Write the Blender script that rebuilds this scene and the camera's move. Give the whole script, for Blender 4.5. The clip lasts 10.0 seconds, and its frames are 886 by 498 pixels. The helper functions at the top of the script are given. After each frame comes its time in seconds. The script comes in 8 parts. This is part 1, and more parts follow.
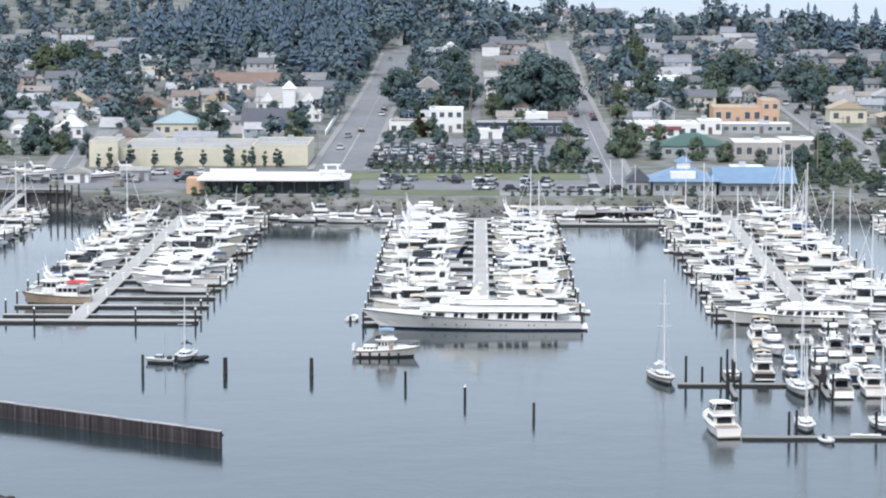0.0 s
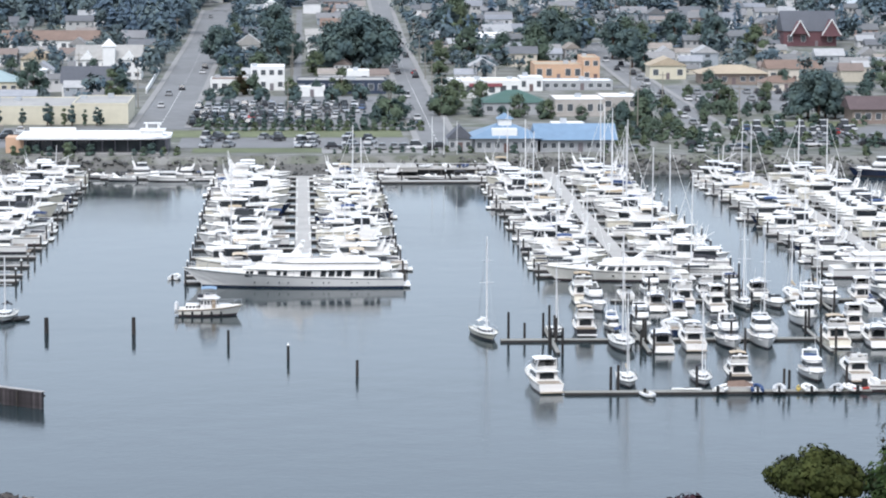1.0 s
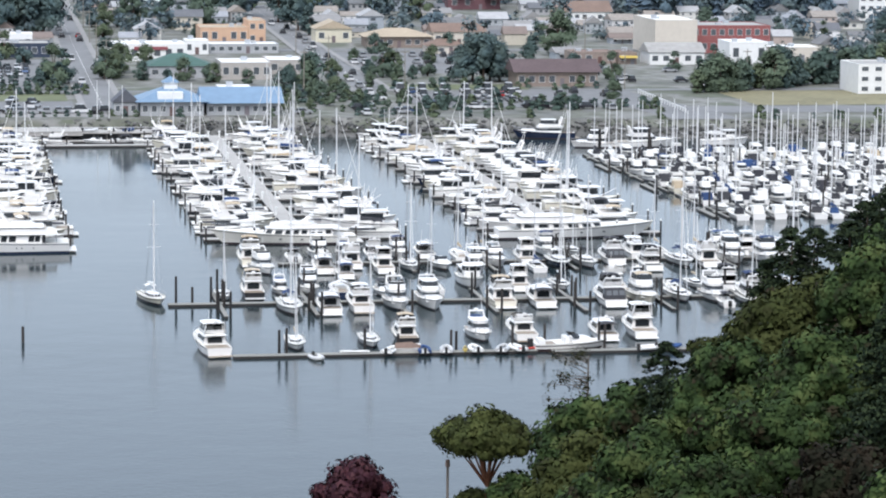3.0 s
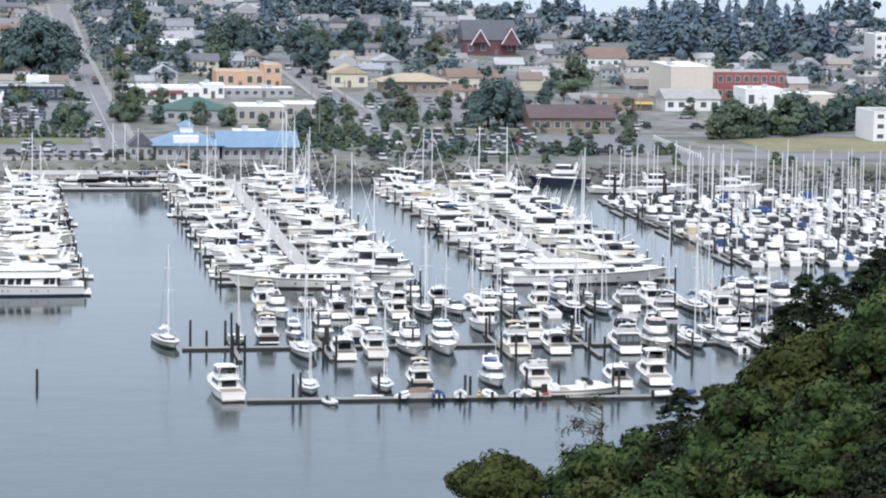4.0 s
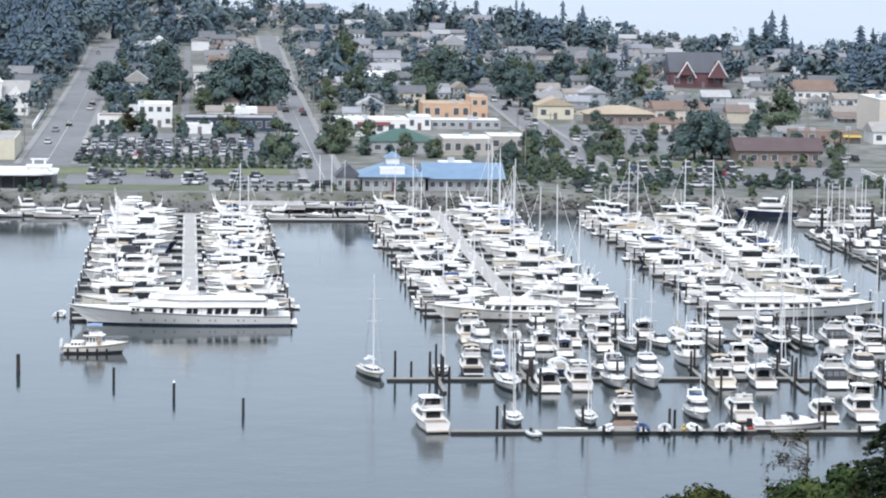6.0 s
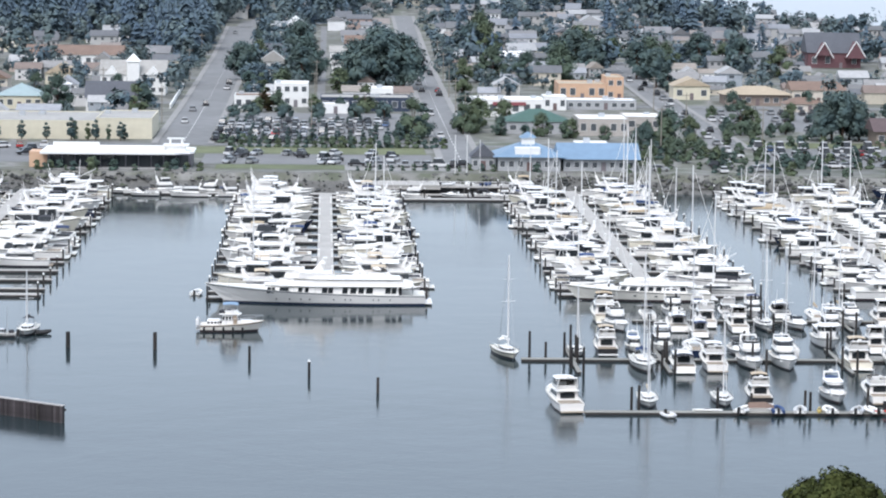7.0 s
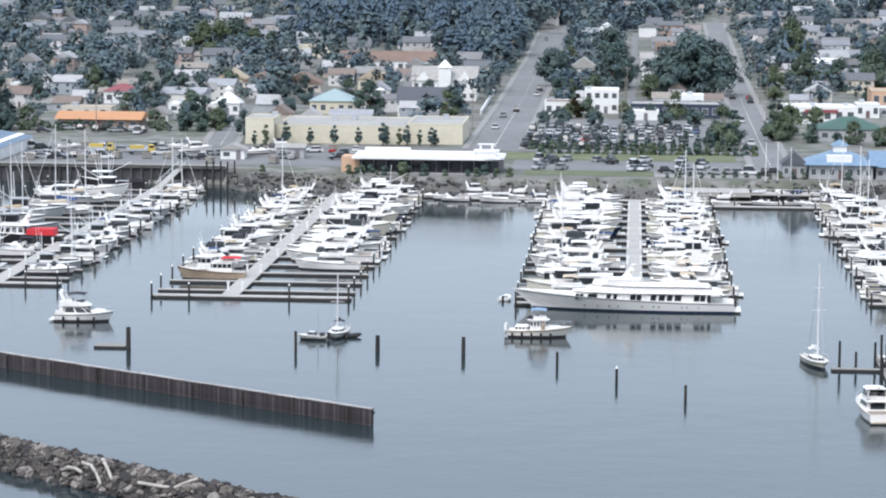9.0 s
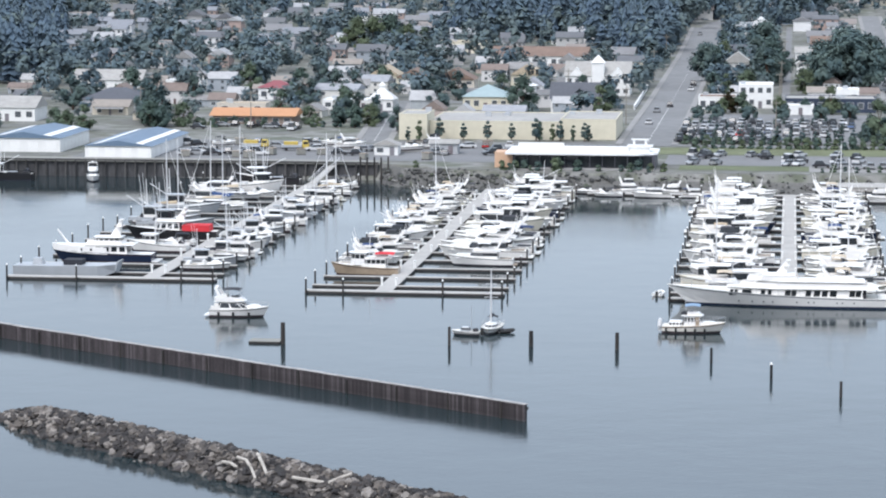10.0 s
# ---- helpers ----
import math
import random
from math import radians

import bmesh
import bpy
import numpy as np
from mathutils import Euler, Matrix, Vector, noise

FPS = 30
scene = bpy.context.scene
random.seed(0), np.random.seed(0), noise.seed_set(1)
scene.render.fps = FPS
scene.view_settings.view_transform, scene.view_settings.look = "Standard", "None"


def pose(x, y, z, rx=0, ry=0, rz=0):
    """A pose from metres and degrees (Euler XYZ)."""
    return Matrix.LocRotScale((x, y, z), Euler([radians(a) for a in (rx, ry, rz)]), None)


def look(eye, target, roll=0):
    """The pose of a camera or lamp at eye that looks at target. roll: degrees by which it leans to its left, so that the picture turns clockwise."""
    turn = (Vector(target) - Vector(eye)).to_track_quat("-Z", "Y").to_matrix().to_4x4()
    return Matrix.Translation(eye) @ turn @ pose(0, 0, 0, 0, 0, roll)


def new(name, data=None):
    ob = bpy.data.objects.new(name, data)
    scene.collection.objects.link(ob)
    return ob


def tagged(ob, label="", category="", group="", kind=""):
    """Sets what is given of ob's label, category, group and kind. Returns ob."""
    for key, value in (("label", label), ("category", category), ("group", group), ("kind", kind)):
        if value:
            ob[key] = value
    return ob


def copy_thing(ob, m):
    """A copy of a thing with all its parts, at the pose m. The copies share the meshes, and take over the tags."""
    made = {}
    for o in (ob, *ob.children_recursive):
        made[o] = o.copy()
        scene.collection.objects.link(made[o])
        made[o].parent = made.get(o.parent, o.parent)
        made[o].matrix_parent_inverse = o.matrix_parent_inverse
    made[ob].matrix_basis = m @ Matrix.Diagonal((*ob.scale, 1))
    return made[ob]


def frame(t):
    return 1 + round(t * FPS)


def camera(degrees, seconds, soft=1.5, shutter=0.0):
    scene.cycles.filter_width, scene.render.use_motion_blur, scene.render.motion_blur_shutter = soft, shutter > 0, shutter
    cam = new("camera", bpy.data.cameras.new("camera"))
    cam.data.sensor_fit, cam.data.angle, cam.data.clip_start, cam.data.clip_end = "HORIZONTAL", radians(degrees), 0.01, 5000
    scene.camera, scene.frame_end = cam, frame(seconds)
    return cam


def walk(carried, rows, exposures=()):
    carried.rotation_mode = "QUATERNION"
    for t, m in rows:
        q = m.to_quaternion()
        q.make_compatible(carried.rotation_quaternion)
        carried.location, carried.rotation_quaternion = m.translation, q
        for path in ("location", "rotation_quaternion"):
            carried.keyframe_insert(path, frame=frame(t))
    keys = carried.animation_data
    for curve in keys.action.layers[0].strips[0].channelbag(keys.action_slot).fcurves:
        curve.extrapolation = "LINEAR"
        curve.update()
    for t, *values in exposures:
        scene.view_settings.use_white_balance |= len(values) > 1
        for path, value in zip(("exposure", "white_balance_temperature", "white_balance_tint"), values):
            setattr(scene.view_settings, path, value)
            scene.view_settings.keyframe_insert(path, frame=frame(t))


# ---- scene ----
# ---- camera and its walk ----
EYE = Vector((0.0, 0.0, 66.0))
cam = camera(17.82, 10.0, soft=2.05)
TURNS = [  # seconds, heading, tilt, lean (degrees)
    (0.0, -0.729, -6.367, -0.069), (0.5, 0.812, -6.836, -0.372), (1.0, 2.896, -7.221, -0.137),
    (1.5, 4.627, -7.605, -0.504), (2.0, 7.269, -7.134, -1.192), (2.5, 8.475, -7.536, -1.157),
    (3.0, 9.695, -7.923, -0.571), (3.2, 9.796, -7.374, -0.937), (4.3, 8.871, -6.967, -0.643),
    (4.5, 7.869, -6.896, -0.643), (5.0, 6.771, -6.629, -0.643), (5.2, 6.654, -6.345, -0.823),
    (6.3, 4.301, -6.532, -0.570), (6.5, 3.676, -6.675, -0.517), (7.0, 2.443, -6.857, -0.675),
    (7.5, 0.580, -6.815, 0.372), (8.0, -0.469, -6.930, -0.102), (8.5, -1.957, -6.729, -0.538),
    (9.0, -3.856, -6.789, -0.490), (9.5, -5.825, -6.751, -0.270), (10.0, -6.987, -6.893, -0.066)]


def gaze(heading, tilt, lean):
    h, k = radians(heading), radians(tilt)
    way = Vector((math.sin(h) * math.cos(k), math.cos(h) * math.cos(k), math.sin(k)))
    return look(EYE, EYE + way * 100, -lean)


walk(cam, [(t, gaze(h, k, r)) for t, h, k, r in TURNS], exposures=((0.0, 0.74, 6100, 12), (10.0, 0.74, 6100, 12)))

# ---- world and sun: an even overcast ----
world = bpy.data.worlds.new("sky")
scene.world = world
world.use_nodes = True
wn, wl = world.node_tree.nodes, world.node_tree.links
sky = wn.new("ShaderNodeTexSky")
sky.sky_type = "NISHITA"
sky.sun_disc = False
sky.sun_elevation, sky.sun_rotation = radians(52), radians(200)
sky.air_density, sky.dust_density, sky.ozone_density = 1.0, 4.0, 1.0
cloud = wn.new("ShaderNodeMixRGB")
cloud.inputs["Fac"].default_value = 0.65
cloud.inputs["Color2"].default_value = (6.3, 7.0, 7.7, 1)
wl.new(sky.outputs[0], cloud.inputs["Color1"])
wl.new(cloud.outputs[0], wn["Background"].inputs["Color"])
wn["Background"].inputs["Strength"].default_value = 0.12
sun = new("sun", bpy.data.lights.new("sun", "SUN"))
sun.data.energy, sun.data.angle, sun.data.color = 1.3, radians(25), (1.0, 0.97, 0.93)
sun.matrix_world = look((-60, -160, 210), (0, 0, 0))


# ---- materials ----
def ramp_mat(name, colours, rough=0.6, metal=0.0, grain=3.0, deep=0.12, bump=0.0, per="object", stretch=(1, 1, 1), patches=0.12):
    """A surface whose tone varies at two scales; several colours are dealt out by object or by island."""
    m = bpy.data.materials.new(name)
    m.use_nodes = True
    n, l = m.node_tree.nodes, m.node_tree.links
    b = n["Principled BSDF"]
    b.inputs["Roughness"].default_value, b.inputs["Metallic"].default_value = rough, metal
    b.inputs["Specular IOR Level"].default_value = 0.2 if "foliage" in name or "boughs" in name else 0.08 if "lea" in name or "needles" in name or "sprays" in name else 0.5
    ramp = n.new("ShaderNodeValToRGB")
    ramp.color_ramp.interpolation = "CONSTANT" if len(colours) > 2 and per != "place" else "LINEAR"
    while len(ramp.color_ramp.elements) < len(colours):
        ramp.color_ramp.elements.new(0.5)
    for k, c in enumerate(colours):
        e = ramp.color_ramp.elements[k]
        e.position = k / len(colours) if len(colours) > 2 else k
        e.color = (*c, 1)
    if per == "object":
        source = n.new("ShaderNodeObjectInfo").outputs["Random"]
    elif per == "place":
        spot, blot, wide_ = n.new("ShaderNodeNewGeometry"), n.new("ShaderNodeTexNoise"), n.new("ShaderNodeMapRange")
        blot.inputs["Scale"].default_value, blot.inputs["Detail"].default_value = patches, 5
        wide_.inputs["From Min"].default_value, wide_.inputs["From Max"].default_value = 0.32, 0.68
        l.new(spot.outputs["Position"], blot.inputs["Vector"])
        l.new(blot.outputs["Fac"], wide_.inputs["Value"])
        source = wide_.outputs[0]
    else:
        source = n.new("ShaderNodeNewGeometry").outputs["Random Per Island"]
    l.new(source, ramp.inputs[0])
    where = n.new("ShaderNodeTexCoord")
    mapping = n.new("ShaderNodeMapping")
    mapping.inputs["Scale"].default_value = stretch
    l.new(where.outputs["Object"], mapping.inputs["Vector"])
    big, small = n.new("ShaderNodeTexNoise"), n.new("ShaderNodeTexNoise")
    for tex, s in ((big, grain * 0.15), (small, grain)):
        tex.inputs["Scale"].default_value, tex.inputs["Detail"].default_value = s, 4
        l.new(mapping.outputs[0], tex.inputs["Vector"])
    mixed = n.new("ShaderNodeMath")
    mixed.operation = "ADD"
    l.new(big.outputs["Fac"], mixed.inputs[0])
    l.new(small.outputs["Fac"], mixed.inputs[1])
    tone = n.new("ShaderNodeMapRange")
    tone.inputs["From Min"].default_value, tone.inputs["From Max"].default_value = 0.6, 1.4
    tone.inputs["To Min"].default_value, tone.inputs["To Max"].default_value = 1 - deep, 1 + deep
    l.new(mixed.outputs[0], tone.inputs["Value"])
    times = n.new("ShaderNodeVectorMath")
    times.operation = "SCALE"
    l.new(ramp.outputs[0], times.inputs[0])
    l.new(tone.outputs[0], times.inputs["Scale"])
    l.new(times.outputs[0], b.inputs["Base Color"])
    if bump:
        bp = n.new("ShaderNodeBump")
        bp.inputs["Strength"].default_value, bp.inputs["Distance"].default_value = bump, 0.1
        l.new(small.outputs["Fac"], bp.inputs["Height"])
        l.new(bp.outputs[0], b.inputs["Normal"])
    return m


def plain(name, c, rough=0.5, metal=0.0, grain=2.0, deep=0.1, bump=0.0, stretch=(1, 1, 1)):
    return ramp_mat(name, [c, c], rough, metal, grain, deep, bump, "object", stretch)


def two(name, c0, c1, rough=0.7, grain=2.0, deep=0.15, bump=0.0, per="object"):
    return ramp_mat(name, [c0, c1], rough, 0.0, grain, deep, bump, per)


GEL = two("white gelcoat", (0.8, 0.785, 0.76), (0.85, 0.83, 0.79), 0.25, 0.6, 0.05)
CREAM = plain("cream hull paint", (0.72, 0.68, 0.57), 0.3, 0, 0.6, 0.06)
IVORY = plain("ivory hull paint", (0.8, 0.77, 0.7), 0.3, 0, 0.6, 0.05)
NAVY = plain("navy hull paint", (0.018, 0.028, 0.06), 0.2, 0, 0.6, 0.1)
BLACKHULL = plain("black hull paint", (0.02, 0.02, 0.022), 0.3, 0, 0.6, 0.15)
REDHULL = plain("red hull paint", (0.45, 0.05, 0.03), 0.35, 0, 0.6, 0.1)
GREYHULL = plain("grey aluminium hull", (0.42, 0.44, 0.46), 0.4, 0.2, 0.8, 0.12)
STRIPE = two("dark boot stripe", (0.02, 0.02, 0.03), (0.05, 0.03, 0.03), 0.4)
DECK = two("pale deck", (0.66, 0.65, 0.6), (0.74, 0.72, 0.68), 0.6, 2.0, 0.08)
TEAK = two("weathered teak", (0.25, 0.2, 0.15), (0.34, 0.29, 0.23), 0.7, 4.0, 0.2)
VARNISH = plain("varnished wood", (0.37, 0.29, 0.21), 0.3, 0, 3.0, 0.25)
GLASS = plain("dark tinted glass", (0.02, 0.024, 0.028), 0.08, 0, 1.0, 0.1)
CANVAS_BLUE = two("blue canvas", (0.022, 0.035, 0.085), (0.03, 0.075, 0.2), 0.85, 5.0, 0.15)
CANVAS_PALEBLUE = plain("pale blue canvas", (0.2, 0.29, 0.4), 0.85, 0, 5.0, 0.12)
CANVAS_DARK = two("dark canvas", (0.02, 0.022, 0.03), (0.05, 0.05, 0.055), 0.85, 5.0, 0.15)
CANVAS_TAN = two("tan canvas", (0.42, 0.33, 0.22), (0.55, 0.47, 0.36), 0.85, 5.0, 0.15)
CANVAS_WHITE = two("white canvas", (0.7, 0.7, 0.68), (0.78, 0.77, 0.74), 0.85, 5.0, 0.1)
CANVAS_RED = plain("red canvas", (0.55, 0.03, 0.04), 0.8, 0, 5.0, 0.15)
HAZYVINYL = plain("clear vinyl panel", (0.16, 0.17, 0.18), 0.15, 0, 1.0, 0.2)
ALU = two("pale mast alloy", (0.6, 0.6, 0.6), (0.75, 0.75, 0.74), 0.4, 1.0, 0.1)
STEEL = plain("stainless steel", (0.6, 0.6, 0.6), 0.25, 0.9)
RUBBER = plain("black rubber", (0.02, 0.02, 0.02), 0.7)
HYPALON = two("pale inflatable fabric", (0.5, 0.5, 0.5), (0.75, 0.75, 0.73), 0.6)
PLANK = plain("weathered dock boards", (0.24, 0.235, 0.21), 0.85, 0, 3.0, 0.28, 0.2, (0.3, 3, 1))
CONC = plain("pale concrete dock", (0.4, 0.385, 0.36), 0.85, 0, 1.2, 0.15, 0.15)
FASCIA = plain("dark dock timber", (0.03, 0.027, 0.026), 0.8, 0, 3.0, 0.3)
PILE = two("creosoted timber", (0.014, 0.013, 0.013), (0.042, 0.036, 0.032), 0.8, 4.0, 0.35)
CAPW = plain("white pile cap", (0.78, 0.78, 0.76), 0.5)
PEDESTAL = plain("white dock pedestal", (0.75, 0.75, 0.73), 0.5)
SHEET = ramp_mat("old timber wave wall", [(0.026, 0.021, 0.022), (0.042, 0.034, 0.036), (0.056, 0.046, 0.048), (0.034, 0.028, 0.029), (0.082, 0.07, 0.072), (0.046, 0.037, 0.039)], 0.85, 0, 2.5, 0.5, 0.3, "object", (2, 2, 0.9))
ROCK = ramp_mat("riprap stone", [(0.046, 0.042, 0.04), (0.075, 0.067, 0.061), (0.125, 0.11, 0.097), (0.028, 0.026, 0.026), (0.22, 0.2, 0.18), (0.06, 0.053, 0.05)], 0.9, 0, 2.0, 0.4, 0.6, "object")
BANKROCK = ramp_mat("grey bank stones", [(0.07, 0.07, 0.068), (0.095, 0.095, 0.088), (0.12, 0.118, 0.11), (0.05, 0.052, 0.05), (0.17, 0.165, 0.155), (0.08, 0.09, 0.065)], 0.9, 0, 2.0, 0.4, 0.6, "island")
# Near-black core tone paints the shade between the jetty stones.
GAPSHADE = plain("dark wet rubble", (0.028, 0.026, 0.025), 0.8, 0, 2.0, 0.4, 0.6)
ROCKS = ramp_mat("riprap stones", [(0.046, 0.042, 0.04), (0.075, 0.067, 0.061), (0.125, 0.11, 0.097), (0.028, 0.026, 0.026), (0.22, 0.2, 0.18), (0.06, 0.053, 0.05)], 0.9, 0, 2.0, 0.4, 0.6, "island")
LOG = plain("bleached driftwood", (0.42, 0.39, 0.35), 0.85, 0, 4.0, 0.3, 0.4)
CAPBEAM = plain("grey weathered cap beam", (0.36, 0.345, 0.335), 0.85, 0, 1.5, 0.35, 0.3)
ASPHALT = plain("worn asphalt", (0.18, 0.181, 0.182), 0.9, 0, 0.5, 0.18, 0.1)
ROADM = plain("grey road", (0.185, 0.186, 0.186), 0.9, 0, 0.3, 0.2, 0.1)
PAVE = plain("concrete pavement", (0.26, 0.255, 0.245), 0.9, 0, 0.6, 0.12)
PAINT = plain("road paint", (0.7, 0.7, 0.66), 0.7, 0, 2.0, 0.15)
GRASS = two("mown grass", (0.11, 0.13, 0.07), (0.13, 0.145, 0.075), 0.95, 0.6, 0.3)
DRYGRASS = plain("dry grass", (0.21, 0.19, 0.11), 0.95, 0, 0.5, 0.3)
LEAFS = ramp_mat("town foliage", [(0.074, 0.11, 0.09), (0.088, 0.122, 0.088), (0.102, 0.13, 0.076), (0.07, 0.106, 0.096), (0.094, 0.126, 0.082)], 0.75, 0, 0.8, 0.35, 0, "object")
# Distance haze is mixed into these two foliage tones as extra blue.
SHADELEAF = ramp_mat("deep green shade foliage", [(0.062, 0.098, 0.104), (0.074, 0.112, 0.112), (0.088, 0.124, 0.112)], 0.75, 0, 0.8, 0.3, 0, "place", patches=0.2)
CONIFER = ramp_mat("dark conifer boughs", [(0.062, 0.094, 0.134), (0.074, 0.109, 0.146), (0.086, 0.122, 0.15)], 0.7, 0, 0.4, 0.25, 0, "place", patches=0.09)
MADRONE = ramp_mat("broad glossy leaves", [(0.034, 0.029, 0.016), (0.021, 0.033, 0.014), (0.033, 0.056, 0.02), (0.048, 0.077, 0.026), (0.074, 0.098, 0.034)], 0.8, 0, 0.8, 0.4, 0, "place", patches=0.6)
OLIVE = ramp_mat("olive leaves", [(0.029, 0.031, 0.012), (0.04, 0.05, 0.016), (0.058, 0.067, 0.022)], 0.8, 0, 0.8, 0.35, 0, "place", patches=0.6)
FIR = ramp_mat("dark fir sprays", [(0.014, 0.024, 0.014), (0.024, 0.036, 0.018), (0.034, 0.048, 0.022)], 0.8, 0, 0.8, 0.35, 0, "island")
# Twig brown, taken near black to paint in shade among crowns and brush.
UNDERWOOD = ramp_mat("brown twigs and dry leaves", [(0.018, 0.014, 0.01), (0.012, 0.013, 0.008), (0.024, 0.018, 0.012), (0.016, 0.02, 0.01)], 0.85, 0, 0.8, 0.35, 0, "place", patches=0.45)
DRYLEAF = ramp_mat("brown dry leaves", [(0.042, 0.03, 0.018), (0.033, 0.029, 0.017), (0.026, 0.029, 0.013)], 0.8, 0, 0.8, 0.35, 0, "place", patches=0.6)
PLUM = ramp_mat("purple plum leaves", [(0.05, 0.018, 0.025), (0.036, 0.014, 0.02), (0.065, 0.026, 0.03)], 0.6, 0, 0.8, 0.35, 0, "island")
BARK = plain("brown bark", (0.09, 0.06, 0.045), 0.9, 0, 4.0, 0.3, 0.4)
REDBARK = plain("peeling red bark", (0.25, 0.10, 0.05), 0.7, 0, 4.0, 0.3, 0.3)
GREYBARK = plain("dead grey wood", (0.16, 0.14, 0.12), 0.9, 0, 4.0, 0.3, 0.3)
SOIL = two("hillside scrub soil", (0.07, 0.06, 0.035), (0.05, 0.055, 0.025), 0.95, 0.6, 0.35, 0.3)
HOUSEWALL = ramp_mat("house siding", [(0.58, 0.57, 0.56), (0.4, 0.39, 0.38), (0.32, 0.35, 0.38), (0.5, 0.46, 0.38), (0.7, 0.69, 0.68), (0.33, 0.35, 0.36), (0.42, 0.35, 0.31), (0.6, 0.59, 0.55)], 0.75, 0, 1.0, 0.12, 0.1)
HOUSEROOF = ramp_mat("house shingles", [(0.17, 0.17, 0.17), (0.25, 0.245, 0.24), (0.13, 0.135, 0.145), (0.28, 0.25, 0.22), (0.2, 0.16, 0.14), (0.38, 0.38, 0.38), (0.3, 0.31, 0.33)], 0.9, 0, 3.0, 0.2, 0.2)
TRIMW = plain("white trim", (0.75, 0.75, 0.73), 0.6)
DOORM = two("painted door", (0.12, 0.06, 0.05), (0.2, 0.2, 0.22), 0.5)
FLATROOF = plain("flat grey roof", (0.34, 0.33, 0.31), 0.9, 0, 0.6, 0.2)
WHITEROOF = plain("white membrane roof", (0.78, 0.78, 0.77), 0.7, 0, 0.6, 0.06)
CREAMW = plain("cream stucco wall", (0.6, 0.56, 0.44), 0.85, 0, 0.6, 0.1)
ORANGEW = plain("orange stucco wall", (0.56, 0.37, 0.25), 0.8, 0, 0.6, 0.1)
ORANGEROOF = plain("orange metal roof", (0.5, 0.25, 0.12), 0.6, 0, 0.6, 0.08)
REDW = plain("red brick facade", (0.26, 0.09, 0.085), 0.85, 0, 3.0, 0.2, 0.2)
TANW = plain("tan plaster wall", (0.56, 0.51, 0.44), 0.85, 0, 0.6, 0.1)
TAUPEW = plain("grey-tan block wall", (0.4, 0.37, 0.34), 0.85, 0, 0.8, 0.14)
BROWNW = plain("grey-brown brick wall", (0.25, 0.2, 0.17), 0.85, 0, 2.0, 0.2)
WHITEW = plain("white plaster wall", (0.72, 0.72, 0.7), 0.8, 0, 0.6, 0.08)
GREYW = plain("grey siding wall", (0.36, 0.37, 0.38), 0.8, 0, 0.6, 0.1)
DARKW = plain("dark glazed frontage", (0.07, 0.07, 0.085), 0.4, 0, 1.0, 0.2)
BLUEROOF = plain("sky blue metal roof", (0.17, 0.26, 0.365), 0.5, 0, 0.5, 0.15)
SHEDBLUE = plain("dull blue shed roof", (0.11, 0.165, 0.235), 0.5, 0, 0.5, 0.15)
TEALROOF = plain("teal metal roof", (0.3, 0.38, 0.39), 0.6, 0, 0.6, 0.1)
MAROON = plain("dark maroon shingle roof", (0.105, 0.076, 0.077), 0.9, 0, 1.5, 0.2)
GREENROOF = plain("dark green roof", (0.06, 0.12, 0.10), 0.7, 0, 0.6, 0.12)
DARKROOF = plain("dark slate roof", (0.09, 0.095, 0.11), 0.8, 0, 1.5, 0.15)
BROWNROOF = plain("brown shingle roof", (0.2, 0.14, 0.11), 0.9, 0, 1.5, 0.2)
REDROOF = plain("red metal roof", (0.24, 0.07, 0.08), 0.6, 0, 0.6, 0.12)
TANROOF = plain("tan roof", (0.4, 0.33, 0.24), 0.85, 0, 1.0, 0.15)
NAVYW = plain("navy painted fascia", (0.028, 0.042, 0.075), 0.6, 0, 0.6, 0.1)
YELLOWP = plain("yellow paint", (0.5, 0.37, 0.08), 0.6)
BULKHEAD = plain("stained wharf bulkhead", (0.06, 0.06, 0.063), 0.8, 0, 0.9, 0.65, 0.3, (2.5, 2.5, 0.5))
TIMBER = two("dark wharf timber", (0.034, 0.033, 0.034), (0.11, 0.105, 0.1), 0.85, 3.0, 0.35)
POLE = plain("grey utility pole wood", (0.22, 0.2, 0.17), 0.85, 0, 3.0, 0.2)
# Base tone is raised to stand in for sky mirrored in the panes.
BGLASS = plain("window glass", (0.09, 0.1, 0.11), 0.12, 0, 1.0, 0.15)
CHURCH = plain("dark red church siding", (0.13, 0.062, 0.07), 0.8, 0, 1.0, 0.15)
CARW = plain("white car paint", (0.62, 0.62, 0.62), 0.25)
CARS_ = plain("silver car paint", (0.4, 0.41, 0.42), 0.25, 0.4)
CARB = plain("black car paint", (0.025, 0.025, 0.03), 0.2)
CARR = plain("red car paint", (0.35, 0.03, 0.03), 0.25)
CARN = plain("blue car paint", (0.05, 0.09, 0.18), 0.25, 0.2)


